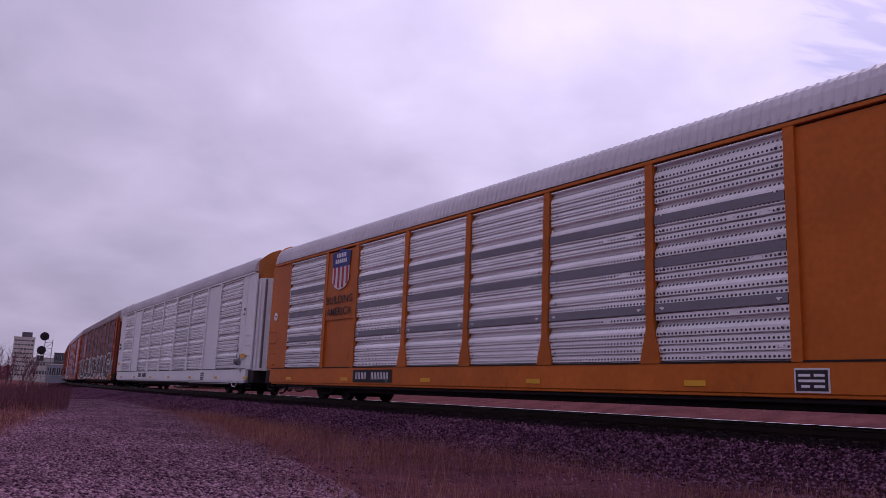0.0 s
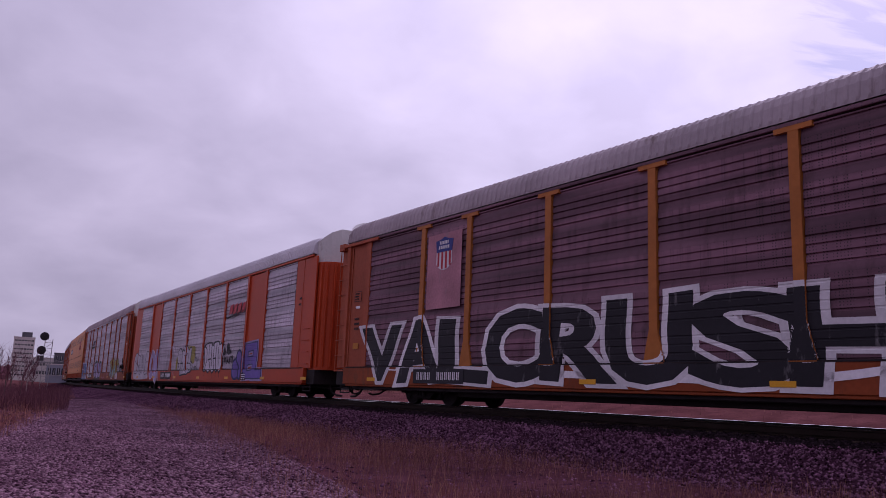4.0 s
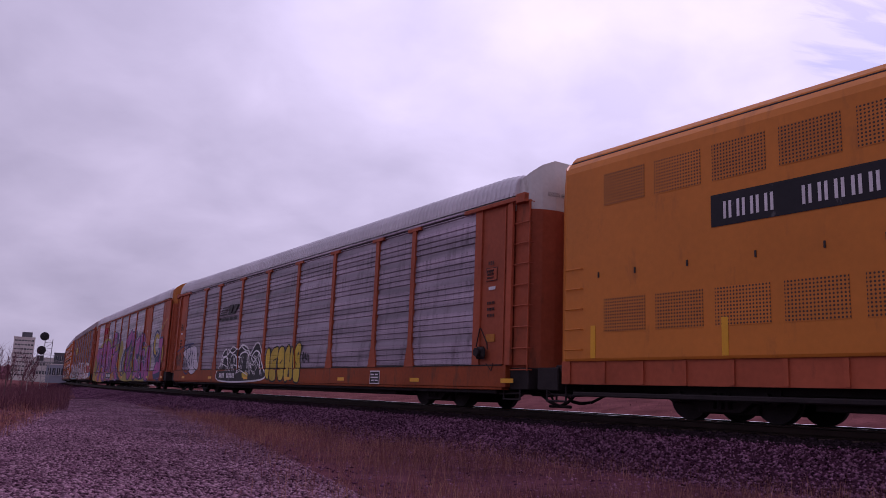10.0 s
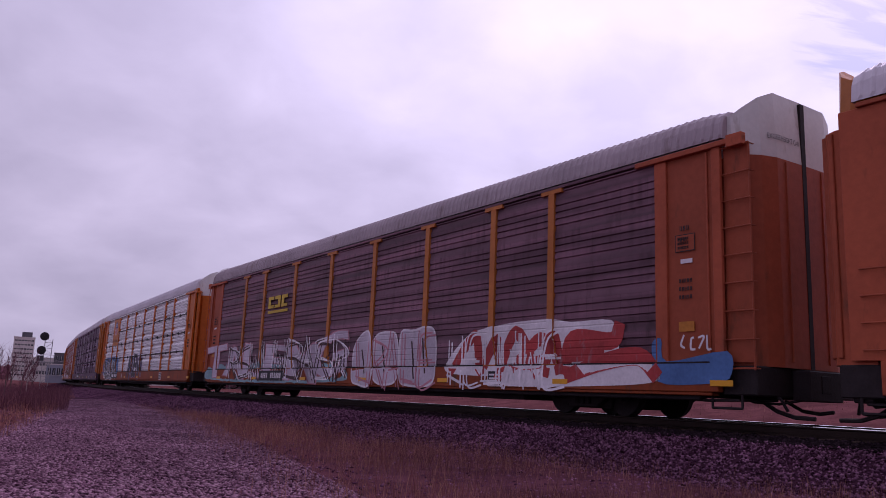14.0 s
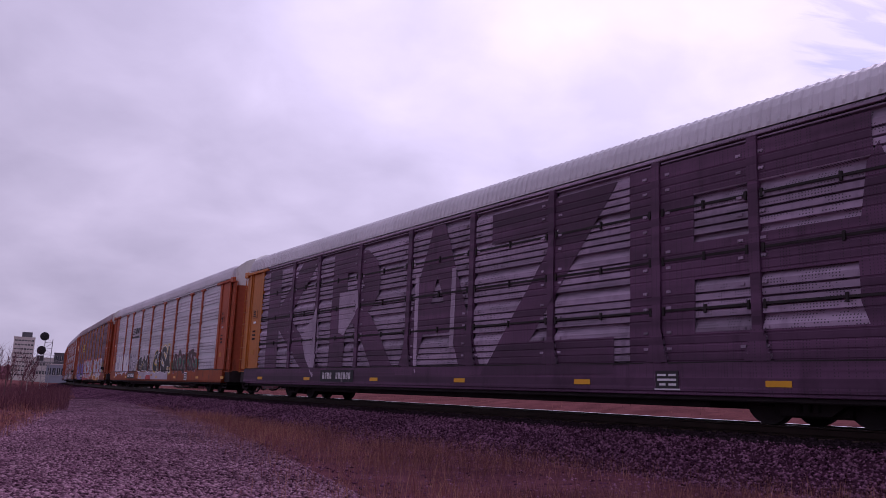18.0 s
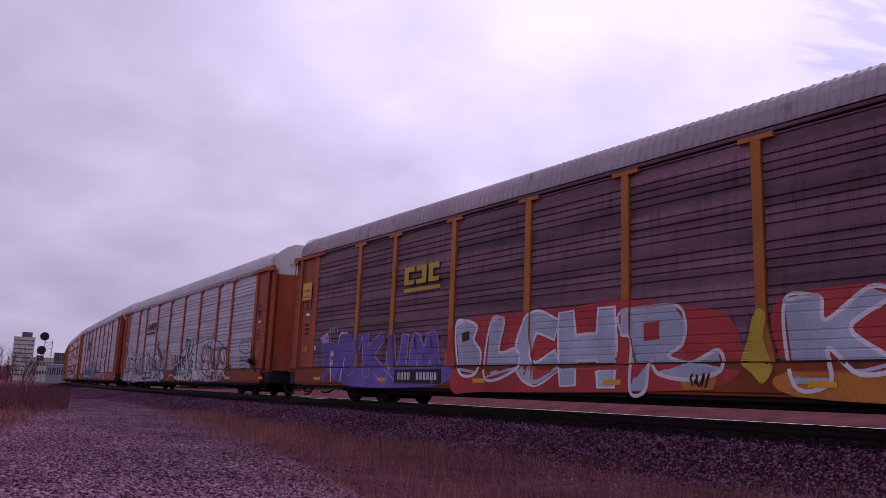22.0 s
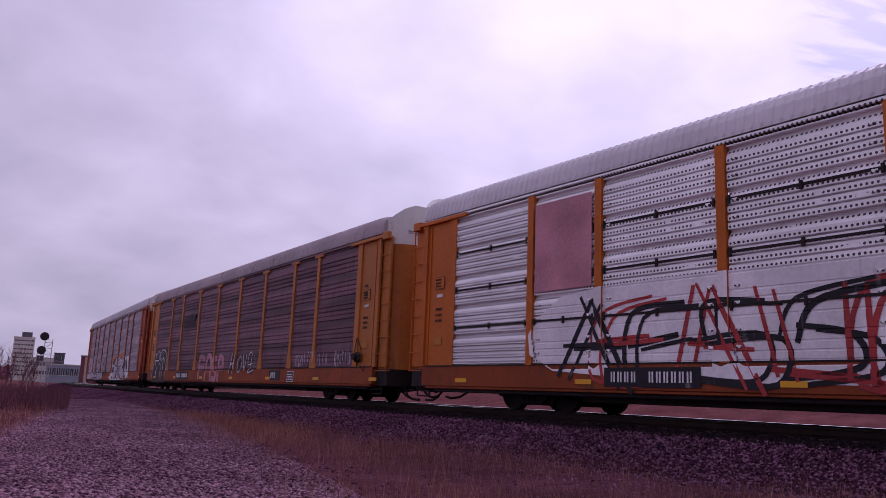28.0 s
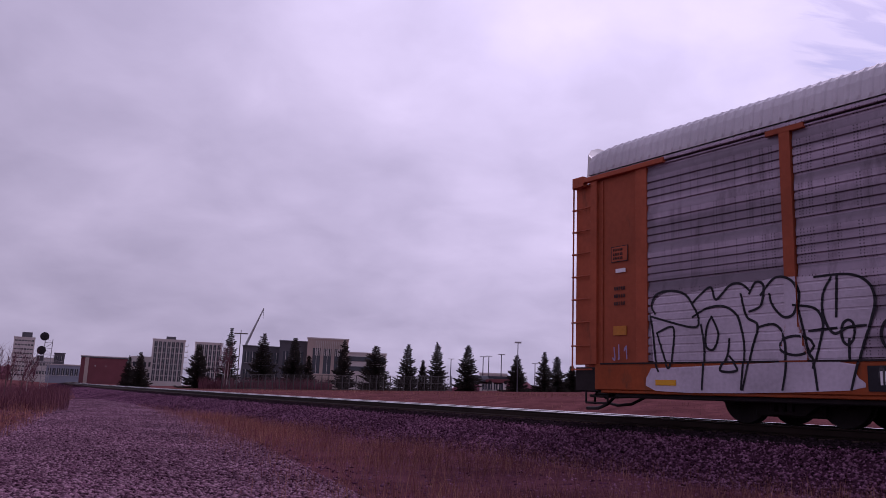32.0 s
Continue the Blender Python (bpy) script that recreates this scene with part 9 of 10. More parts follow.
    blob(r, "p_mauve", "p_black", 0.096, [(6.06, 1.38), (6.25, 1.59), (6.68, 1.85), (7.15, 1.95), (7.54, 1.84), (7.47, 1.53), (7.17, 1.36), (6.79, 1.32), (6.81, 1.15), (7.27, 1.27), (7.65, 1.43), (7.78, 1.08), (7.71, 0.83), (7.23, 0.57), (6.64, 0.56), (6.22, 0.72), (6.05, 1.02)], lift=0.0075)
    blob(r, "p_black", None, 0, [(6.77, 1.27), (7.09, 1.37), (7.56, 1.57), (7.48, 1.88), (8.04, 1.71), (8.01, 1.5), (7.64, 1.33), (7.26, 1.17), (6.88, 1.08)], lift=0.0105, sharp=True)
    blob(r, "p_mauve", "p_black", 0.096, [(7.83, 1.41), (8.02, 1.55), (8.22, 1.41), (8.26, 1.16), (8.15, 0.9), (7.89, 0.86), (7.77, 1.09)], lift=0.0085)
    blob(r, "p_navy", None, 0, [(7.61, 0.64), (8.15, 0.79), (8.53, 0.75), (8.51, 0.54), (7.61, 0.52)], lift=0.0055, sharp=True)
    blob(r, "p_black", None, 0, [(8.11, 1.65), (8.38, 1.91), (8.63, 1.64), (8.98, 1.3), (8.96, 0.91), (8.43, 1.3)], lift=0.006, sharp=True)
    blob(r, "p_navy", None, 0, [(6.11, 0.79), (6.53, 0.56), (6.1, 0.53)], lift=0.0055, sharp=True)
    brush(r, [(0.072, [(3.4, 1.44), (4.02, 1.52)]), (0.072, [(3.48, 0.99), (4.16, 1.19)]), (0.072, [(4.81, 1.76), (4.78, 1.35)]), (0.072, [(5.06, 1.59), (5.68, 1.71)])], "p_black", base=0.012)
    wild(r, -6.79, -2.77, 0.57, 1.86, 4, "p_black", 0.035, 37)


def smooth_car():
    """Smooth-sided yellow car carrier with perforated vent fields."""
    root = tagged(new("autorack_car"), "smooth yellow car carrier with perforated vents and dark red sill", "rail car", "cars of the freight train")
    L = 13.45
    bm = bmesh.new()
    prof = [(-1.56, 1.07), (-1.58, 1.12), (-1.58, 5.10), (-1.545, 5.24), (-1.46, 5.36), (-1.40, 5.38)]
    xs = [-L, -0.02, 0.0, 0.02, L]
    rows = [[bm.verts.new((x, y + (0.012 if x == 0.0 else 0), z)) for y, z in prof] for x in xs]
    for a, b in zip(rows, rows[1:]):
        for i in range(len(prof) - 1):
            bm.faces.new((a[i], b[i], b[i + 1], a[i + 1]))
    bmesh.ops.recalc_face_normals(bm, faces=bm.faces[:])
    part("side_wall", bm, "yellow", root)
    bm = bmesh.new()
    prof = [(-1.42, 5.36), (-1.40, 5.44), (-1.30, 5.55), (-0.8, 5.72), (0, 5.78), (0.8, 5.72), (1.30, 5.55), (1.42, 5.36)]
    rows = [[bm.verts.new((x, y, z)) for y, z in prof] for x in (-L, L)]
    for i in range(len(prof) - 1):
        bm.faces.new((rows[0][i], rows[1][i], rows[1][i + 1], rows[0][i + 1]))
    bm.faces.new(rows[0]), bm.faces.new(rows[1][::-1])
    part("roof", bm, "yellow", root)
    part("roof_seam", boxes((-L, L, -1.43, -1.38, 5.375, 5.40)), "text_dark", root)
    part("side_sill", boxes((-13.6, 13.6, -1.52, -1.38, 0.60, 1.07), *[(x, x + 0.08, -1.56, -1.50, 0.62, 1.05) for x in np.arange(-13.4, 13.5, 0.98)]), "dull", root)
    part_me("far_side_wall", shared("far_side", far_side_bm), "yellow", root)
    running_gear(root)
    for sgn in (-1, 1):
        d = part_me("end_door", shared("end_door", lambda: end_door_bm(0.95, 4.63, 0)), "dull" if sgn > 0 else "yellow", root)
        d.matrix_basis = pose(13.55 * sgn, 0, 0, 0, 0, 0 if sgn > 0 else 180)
        part_me("end_door_top", shared("end_door_top_flat", lambda: end_door_bm(4.632, 5.2, 0.45)), "dull" if sgn > 0 else "yellow", d)
        part_me("door_seam", shared("seam", seam_bm), "black", d)
        for k in range(5):
            o = part_me("grab_iron", shared("grab_iron", grab_bm), "yellow", root)
            o.location = (13.17 * sgn, -1.58, 1.3 + 0.42 * k)
    for sgn in (-1, 1):
        for i in range(9):
            a = 0.8 + 1.31 * i
            for z in (1.63, 4.22):
                o = part_me("vent_field", shared("vent", lambda: boxes((-0.53, 0.53, -0.004, 0.004, 0, 0.68))), M["vent"], root, "perforated vent field")
                o.location = (sgn * (a + 0.53), -1.583, z)
    for x in (-12.7, -9.6, -6.3, -3.1, 0.0, 3.12, 6.28, 9.47, 12.6):
        rect(root, "yellow_stripe", x, x + 0.13, 1.12, 1.78, "reflector", -1.584)
    rect(root, "number_plate", -9.76, -6.5, 3.38, 3.96, "p_black", -1.584)
    stencil_bars(root, -9.5, 3.50, 4, 6, 0.31, "p_white", -1.592)
    bm = bmesh.new()
    prism(bm, [(6.35, 4.14), (7.80, 4.14), (7.80, 4.34), (6.35, 4.34)], -1.60, -1.584)
    for q in (6.56, 7.20):
        box(bm, q, q + 0.30, -1.60, -1.584, 3.45, 4.04)
    for q in (7.86, 8.28):
        prism(bm, [(q, 4.34), (q + 0.26, 4.34), (q + 0.52, 3.90), (q + 0.26, 3.45), (q, 3.45), (q + 0.26, 3.90)], -1.60, -1.584)
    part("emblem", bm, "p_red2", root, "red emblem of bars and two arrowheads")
    tagged(part("slogan", text_mesh("FORWARD THINKING", 7.1, 9.1, 3.05, 3.24, y=-1.59), "p_red2", root), kind="stuff")
    stencil_bars(root, 8.0, 1.30, 4, 1, 0.10, "text_dark", -1.587)
    bm = bmesh.new()
    for i in range(22):
        x = -12.5 + i * 1.15 + 0.2 * math.sin(i * 5)
        box(bm, x, x + 0.03, -1.60, -1.57, 2.75, 2.86)
    tagged(part("tie_down_stubs", bm, "text_dark", root), kind="stuff")
    return root


M["p_ochre"] = mat("orange_ochre_spray_paint", (0.50, 0.19, 0.03), 0.55, 0, 0.30, 1.1, 0, 30, (0.26, 0.24, 0.25), 0.12, 0.60)
M["p_pale"] = mat("pale_blue_spray_paint", (0.42, 0.46, 0.57), 0.55, 0, 0.25, 1.1, 0, 30, (0.26, 0.24, 0.25), 0.12, 0.66)
M["p_dusk"] = mat("dusky_mauve_spray_paint", (0.40, 0.30, 0.40), 0.55, 0, 0.30, 1.1, 0, 30, (0.24, 0.17, 0.23), 0.12, 0.60)
M["p_sky"] = mat("sky_blue_spray_paint", (0.22, 0.36, 0.52), 0.55, 0, 0.30, 1.1, 0, 30, (0.30, 0.30, 0.36), 0.12, 0.58)
M["vent"] = panel_mat("perforated_yellow_sheet", (0.56, 0.18, 0.026), (0.40, 0.13, 0.03), 0.9, 0.45, 0.0, 0.8, 0.05, True, -1.0, (0.062, 0.062), 0.018)
M["p_red2"] = mat("crimson_emblem_paint", (0.30, 0.025, 0.05), 0.5, 0, 0.1, 1.0)


def A(frame_m, panel_m, roof_m, label, art, **kw):
    return dict(frame=frame_m, panel=panel_m, roof=roof_m, label=label, art=art, kind="A", **kw)


SPECS = [
    (14.39, dict(frame="orange", panel="pale", roof="roof", kind="B", doors=True, bands=True, style="b", art=art0, label="orange car carrier with pale perforated panels and a shield emblem", door_low="amber", door_top="amber")),
    (44.41, dict(frame="white", panel="pale", roof="roof", kind="B", doors=True, style="b", art=art1, plate=False, label="white car carrier with pale perforated panels", door_low="white", door_top="amber", brake=True)),
    (74.40, A("dull", "brown", "roof_dirty", "rusty brown car carrier with black and white block-letter graffiti", art2, posts="amber", num_x=-9.5)),
    (104.75, dict(frame="red", panel="grey", roof="roof", kind="B", doors=True, art=art3, label="red-orange car carrier with grey panels and graffiti", door_top="dirtywhite", num_x=-6.05)),
    (134.83, A("dull", "grey", "roof_dirty", "faded orange car carrier with grey panels and coloured graffiti", art4, num_x=-7.11, brake=True)),
    None,
    (192.79, A("dull", "dark", "roof", "orange car carrier with grey panels and black and yellow graffiti", art6, num_x=-6.43, brake=True)),
    (222.94, dict(frame="dull", panel="grey", roof="roof", kind="B", doors=True, art=art7, door_top="amber", label="orange car carrier covered in tall magenta graffiti on yellow", door_low="dull", num_x=-6.12)),
    (253.11, A("dull", "brown", "roof_dirty", "brown car carrier with red, white and teal graffiti", art8, posts="amber")),
    (283.58, A("orange", "pale", "roof", "amber car carrier with pale perforated panels and a shield emblem", art9, style="b", tiers=True, caps=False, num_x=-8.26)),
    (314.08, A("amber", "mauve", "roof", "pale mauve car carrier with huge dark violet block letters", art10, posts="purple", sill="purple", style="b", tiers=True, ends="amber", caps=False, num_x=-6.53)),
    (344.21, A("dull", "light", "roof", "orange car carrier with light grey panels and mixed graffiti", art11, num_x=-7.13)),
    (374.96, A("dull", "brown", "roof_dirty", "brown car carrier with violet and pale blue letter graffiti", art12, posts="amber", num_x=-6.87, brake=True)),
    (405.63, A("dull", "light", "roof", "orange car carrier with light panels and pink and green graffiti", art13, num_x=-6.84, brake=True)),
    (435.72, A("dull", "light", "roof", "orange car carrier with light panels and pale blue graffiti", art14, num_x=-7.02, odd={2: "dark"})),
    (465.80, A("orange", "pale", "roof", "amber car carrier with pale panels and red and black graffiti", art15, style="b", tiers=True, caps=False)),
    (495.84, A("amber", "brown", "roof_dirty", "brown car carrier with amber posts and faint graffiti", art16, num_x=-7.4, brake=True)),
    (525.74, A("dull", "dark", "roof", "last car carrier, grey panels with white and coral graffiti", art17, num_x=-8.14)),
]
for sp in SPECS:
    CARS.append((163.75, smooth_car()) if sp is None else (sp[0], autorack(sp[1])))

# ---- distance: town, trees, fence, signal ----


def bearing(az, el, r):
    """Place at that bearing and height angle (degrees) from the camera, r metres off."""
    return Vector((r * math.sin(radians(az)), r * math.cos(radians(az)), EYE[2] + r * math.tan(radians(el))))


M["brick"] = mat("red_brick", (0.20, 0.066, 0.078), 0.9, 0, 0.15, 0.3, 0.1, 3)
M["bluegrey"] = mat("blue_grey_cladding", (0.26, 0.27, 0.33), 0.7, 0, 0.12, 0.2)
M["birch"] = mat("pale_birch_bark", (0.42, 0.33, 0.32), 0.8, 0, 0.3, 2.0, 0.2, 20, (0.10, 0.07, 0.07), 0.0, 0.6)
M["conc"] = mat("pale_concrete", (0.58, 0.53, 0.51), 0.85, 0, 0.12, 0.2)
M["beige"] = mat("beige_cladding", (0.46, 0.36, 0.32), 0.8, 0, 0.12, 0.2)
M["slate"] = mat("dark_cladding", (0.10, 0.095, 0.11), 0.6, 0, 0.15, 0.3)
M["glass"] = mat("dark_window_glass", (0.045, 0.05, 0.065), 0.12, 0.0, 0.2, 0.5)
M["needle"] = island_mat("spruce_needles", [(0.020, 0.020, 0.018), (0.036, 0.033, 0.028), (0.062, 0.052, 0.044), (0.026, 0.022, 0.022)])
M["bark"] = mat("grey_bark", (0.13, 0.10, 0.09), 0.9, 0, 0.3, 3.0, 0.4, 20)
M["wire"] = mat("dull_fence_wire", (0.11, 0.10, 0.10), 0.6, 0.3, 0.15, 1.0)
M["galv"] = mat("galvanised_steel", (0.36, 0.35, 0.36), 0.5, 0.6, 0.15, 1.0)


def building(name, az0, az1, el_top, r, depth, wall, rows, cols, label, parapet=0.0, win="glass", margin=0.1, lowfrac=0.0, wh=0.30):
    """Block with a window grid on its seen side: windows with frames set into the wall."""
    a, b = bearing(az0, 0, r), bearing(az1, 0, r)
    top = bearing(az0, el_top, r).z
    w = (b - a).length
    d = (b - a).normalized()
    root = tagged(new(name), label, "building")
    root.matrix_basis = Matrix.Translation((a.x, a.y, 0)) @ Matrix.Rotation(math.atan2(d.y, d.x), 4, "Z")
    bm = boxes((0, w, 0, depth, -2.0, top))
    part("wall", bm, wall, root)
    part("roof", boxes((-0.2, w + 0.2, -0.2, depth + 0.2, top, top + 0.35 + parapet)), "conc" if wall != "slate" else "slate", root)
    z0 = 1.5 + lowfrac * top
    for j in range(rows):
        for i in range(cols):
            x = w * (margin + (1 - 2 * margin) * (i + 0.5) / cols)
            z = z0 + (top - z0 - 0.6) * (j + 0.5) / rows
            hw, hh = w * (1 - 2 * margin) / cols * 0.35, (top - z0) / rows * wh
            o = part("window", boxes((x - hw, x + hw, -0.12, -0.02, z - hh, z + hh)), win, root)
            part("window_frame", boxes((x - hw - 0.08, x + hw + 0.08, -0.16, -0.02, z - hh - 0.12, z - hh), (x - 0.05, x + 0.05, -0.16, -0.1, z - hh, z + hh)), "conc", o)
    return root, w, top


t1, w, top = building("office_tower", -28.05, -26.85, 2.6, 600, 22, "conc", 9, 6, "pale concrete office tower with banded windows", margin=0.04, wh=0.16)
part("penthouse", boxes((w * 0.35, w * 0.85, 3, 12, top, top + 3.8)), "slate", t1)
bw_, w, top = building("brick_warehouse", -24.04, -21.2, 1.62, 330, 25, "brick", 0, 0, "long low windowless red brick warehouse with a flat roof")
part("pilaster", boxes((w * 0.09, w * 0.17, -0.3, -0.02, -1.5, top)), "beige", bw_)
part("coping", boxes((-0.1, w + 0.1, -0.35, 0.0, top - 0.4, top + 0.02)), "slate", bw_)
for u in (0.30, 0.52):
    part("wall_light", boxes((w * u, w * u + 0.5, -0.4, -0.05, top * 0.62, top * 0.62 + 0.4)), "conc", bw_)
building("store_building", -21.0, -19.4, 1.74, 345, 14, "conc", 2, 3, "white flat-roofed store building behind spruces", margin=0.04, wh=0.2)
building("yard_office", -26.96, -25.35, 1.36, 420, 12, "conc", 2, 9, "pale two-storey yard office with small windows", margin=0.03, wh=0.2)
a1_, w, top = building("apartment_block", -19.75, -17.65, 2.98, 340, 16, "conc", 7, 7, "mid-rise apartment block with dark window bays", margin=0.04, wh=0.44)
part("penthouse", boxes((w * 0.4, w * 0.7, 3, 10, top, top + 1.6)), "slate", a1_)
for k in range(7):
    part("balcony", boxes((w - 0.2, w + 1.3, 1.0, 4.0, 2.5 + k * 2.2, 2.7 + k * 2.2), (w + 1.2, w + 1.3, 1.0, 4.0, 2.7 + k * 2.2, 3.6 + k * 2.2)), "conc", a1_)
building("apartment_block", -17.0, -15.2, 2.92, 360, 16, "conc", 7, 6, "grey mid-rise apartment block behind spruces", margin=0.04, wh=0.44)
building("school_wing", -13.8, -11.2, 2.85, 250, 20, "slate", 2, 6, "long dark flat-roofed building wing", margin=0.03)
building("school_hall", -11.3, -9.35, 3.32, 240, 20, "slate", 1, 3, "dark clad hall with a sloping roof edge")
m_, w, top = building("school_main_block", -9.38, -6.5, 3.62, 235, 24, "beige", 1, 3, "beige clad block with a slatted upper storey", lowfrac=0.1)
for i in range(16):
    part("slat", boxes((w * (0.2 + 0.045 * i), w * (0.2 + 0.045 * i) + 0.18, -0.35, -0.05, top * 0.68, top - 0.6)), "conc", m_)
wg, w, top = building("school_low_wing", -6.5, -3.75, 2.72, 235, 18, "conc", 1, 1, "low pale wing with long dark window bands", margin=0.5)
for z in (0.55, 0.80):
    part("window_band", boxes((0.3, w - 0.3, -0.15, -0.02, top * z, top * (z + 0.12))), "glass", wg)
building("low_shed", 3.0, 4.9, 1.62, 190, 12, "conc", 1, 4, "long low white shed")
b_, w, top = building("yard_building", -26.0, -24.05, 0.97, 300, 14, "bluegrey", 1, 7, "low blue-grey yard building beside the line", margin=0.03)
building("pump_house", -25.64, -25.02, 1.70, 400, 8, "slate", 3, 2, "small dark rooftop block")


def treeline(az0, az1, el, r, seed, label):
    rng = random.Random(seed)
    bm = bmesh.new()
    n = 60
    for i in range(n):
        p = bearing(az0 + (az1 - az0) * i / n, el * (0.6 + 0.6 * rng.random()), r)
        q = bearing(az0 + (az1 - az0) * i / n, -0.1, r)
        bmesh.ops.create_icosphere(bm, subdivisions=1, radius=r * 0.012, matrix=Matrix.Translation((q.x, q.y, p.z - r * 0.008)) @ Matrix.Diagonal((1, 1, 0.8 + 0.6 * rng.random(), 1)))
    for v in bm.verts:
        v.co += Vector(noise.noise_vector(v.co * 0.3)) * r * 0.004
    tagged(part("distant_treeline", bm, "twig"), label, "trees", kind="stuff")


treeline(1.0, 30.0, 0.75, 600, 4, "dark hazy treeline on the horizon")
treeline(-32.0, -20.0, 0.45, 700, 5, "dark hazy treeline on the horizon")


def spruce(az, el0, el1, half, r, seed):
    """Spruce: trunk and tiers of drooping branches, each a fan of small needle sprays."""
    rng = random.Random(seed)
    base, tip = bearing(az, el0, r), bearing(az, el1, r)
    base.z = min(base.z, ground_z(base.x, base.y)) - 0.1
    h = tip.z - base.z
    R = r * math.tan(radians(half)) * 1.5
    root = tagged(new("spruce_tree"), "dark green spruce tree with ragged drooping tiers", "tree", "spruces along the fence")
    root.location = base
    bm = bmesh.new()
    cyl(bm, (0, 0, 0), (0, 0, h * 0.97), 0.02 * h, 7, 0.004 * h)
    part("trunk", bm, "bark", root)
    v, f = [], []
    tiers = int(13 + 2.3 * h)
    for k in range(tiers):
        t = k / tiers
        z = h * (0.06 + 0.93 * t)
        rad = R * (0.95 * (1 - t) ** 1.0 + 0.04) * (0.60 + 0.50 * rng.random()) + 0.07
        nb = int(28 - 17 * t)
        for b in range(nb):
            a = rng.random() * 6.283
            ca, sa = math.cos(a), math.sin(a)
            L = rad * (0.55 + 0.60 * rng.random())
            droop = -L * (0.42 - 0.55 * t)
            ns = max(3, int(L / 0.11))
            for j in range(ns):
                u = (j + 0.7) / ns
                px, pz = L * u, z + droop * u + 0.30 * L * u ** 3 + 0.03 * rng.random()
                wd = (0.03 + 0.11 * L * (1 - u * 0.9)) * (0.6 + 0.6 * rng.random())
                c = len(v)
                dz = 0.03 + 0.05 * rng.random()
                v += [(ca * px - sa * -wd, sa * px + ca * -wd, pz - dz - 0.1 * rng.random()), (ca * px - sa * wd, sa * px + ca * wd, pz - dz),
                      (ca * (px + L / ns * 1.6), sa * (px + L / ns * 1.6), pz + 0.05), (ca * (px - 0.05), sa * (px - 0.05), pz + dz)]
                f += [(c, c + 1, c + 2), (c, c + 2, c + 3), (c + 1, c + 3, c + 2)]
    me = bpy.data.meshes.new("crown")
    me.from_pydata(v, [], f)
    part_me("crown", me, "needle", root)


TREES = [(-21.1, 0.3, 1.87, 0.42, 150), (-20.4, 0.1, 2.13, 0.6, 140), (-16.7, 0.2, 2.9, 0.85, 120), (-14.65, 0.3, 4.15, 0.6, 105), (-12.4, 0.3, 3.9, 0.85, 105),
         (-10.25, 0.4, 3.7, 0.85, 105), (-9.2, 0.4, 2.47, 0.45, 105), (-6.75, 0.5, 3.7, 0.72, 100), (-4.5, 0.5, 3.4, 1.1, 100), (-2.2, 0.55, 3.6, 0.7, 100), (-1.1, 0.6, 2.5, 0.4, 105),
         (-0.1, 0.65, 3.85, 0.65, 100), (2.1, 0.7, 3.7, 0.8, 100), (5.6, 0.7, 3.1, 0.75, 102), (7.55, 0.8, 3.4, 0.65, 100), (8.45, 0.85, 3.1, 0.6, 102), (9.5, 0.85, 2.45, 0.6, 104)]
for i, tr in enumerate(TREES):
    spruce(*tr, 20 + i)


def bare_tree(az, el0, el1, r, seed, lean=0.0, dens=1.0, bark="bark"):
    """Leafless tree: tapered trunk, forked limbs, fine twigs."""
    rng = random.Random(seed)
    base, tip = bearing(az, el0, r), bearing(az, el1, r)
    base.z = min(base.z, ground_z(base.x, base.y)) - 0.1
    h = tip.z - base.z
    root = tagged(new("bare_tree"), "leafless deciduous tree with fine reddish twigs", "tree")
    root.location = base
    bm = bmesh.new()
    cyl(bm, (0, 0, 0), (lean * h * 0.5, 0, h * 0.6), 0.014 * h, 6, 0.008 * h)
    part("trunk", bm, bark, root)
    bm = bmesh.new()
    for i in range(int(13 * dens)):
        z = h * (0.2 + 0.45 * rng.random())
        a = rng.random() * 6.283
        p = Vector((lean * z, 0, z))
        d = Vector((math.cos(a) * 0.42, math.sin(a) * 0.42, 0.9))
        L = h * (0.25 + 0.2 * rng.random())
        q = p + d * L
        cyl(bm, p, q, 0.005 * h, 5, 0.0022 * h)
        for j in range(int(9 * dens)):
            s_ = p + d * L * (0.3 + 0.7 * rng.random())
            e = s_ + Vector((rng.uniform(-1, 1) * 0.10 * h, rng.uniform(-1, 1) * 0.10 * h, (0.05 + 0.13 * rng.random()) * h))
            cyl(bm, s_, e, 0.0022 * h, 3, 0.0008 * h)
    part("crown", bm, "twig", root)


for i, (az, e0, e1, r) in enumerate(((-14.7, 0.2, 3.0, 100), (-14.9, 0.2, 2.7, 100), (-15.3, 0.2, 2.2, 108), (-27.9, -0.3, 2.2, 62), (-27.0, -0.4, 2.0, 55), (-28.6, -0.4, 1.9, 50), (-29.2, -0.4, 2.4, 60), (-28.2, -0.4, 1.6, 45), (-27.3, -0.4, 1.5, 48), (-29.6, -0.4, 1.9, 52), (-26.7, -0.2, 1.3, 66))):
    bare_tree(az, e0, e1, r, 70 + i, 0.02, bark="birch" if i < 2 or i == 4 else "bark")


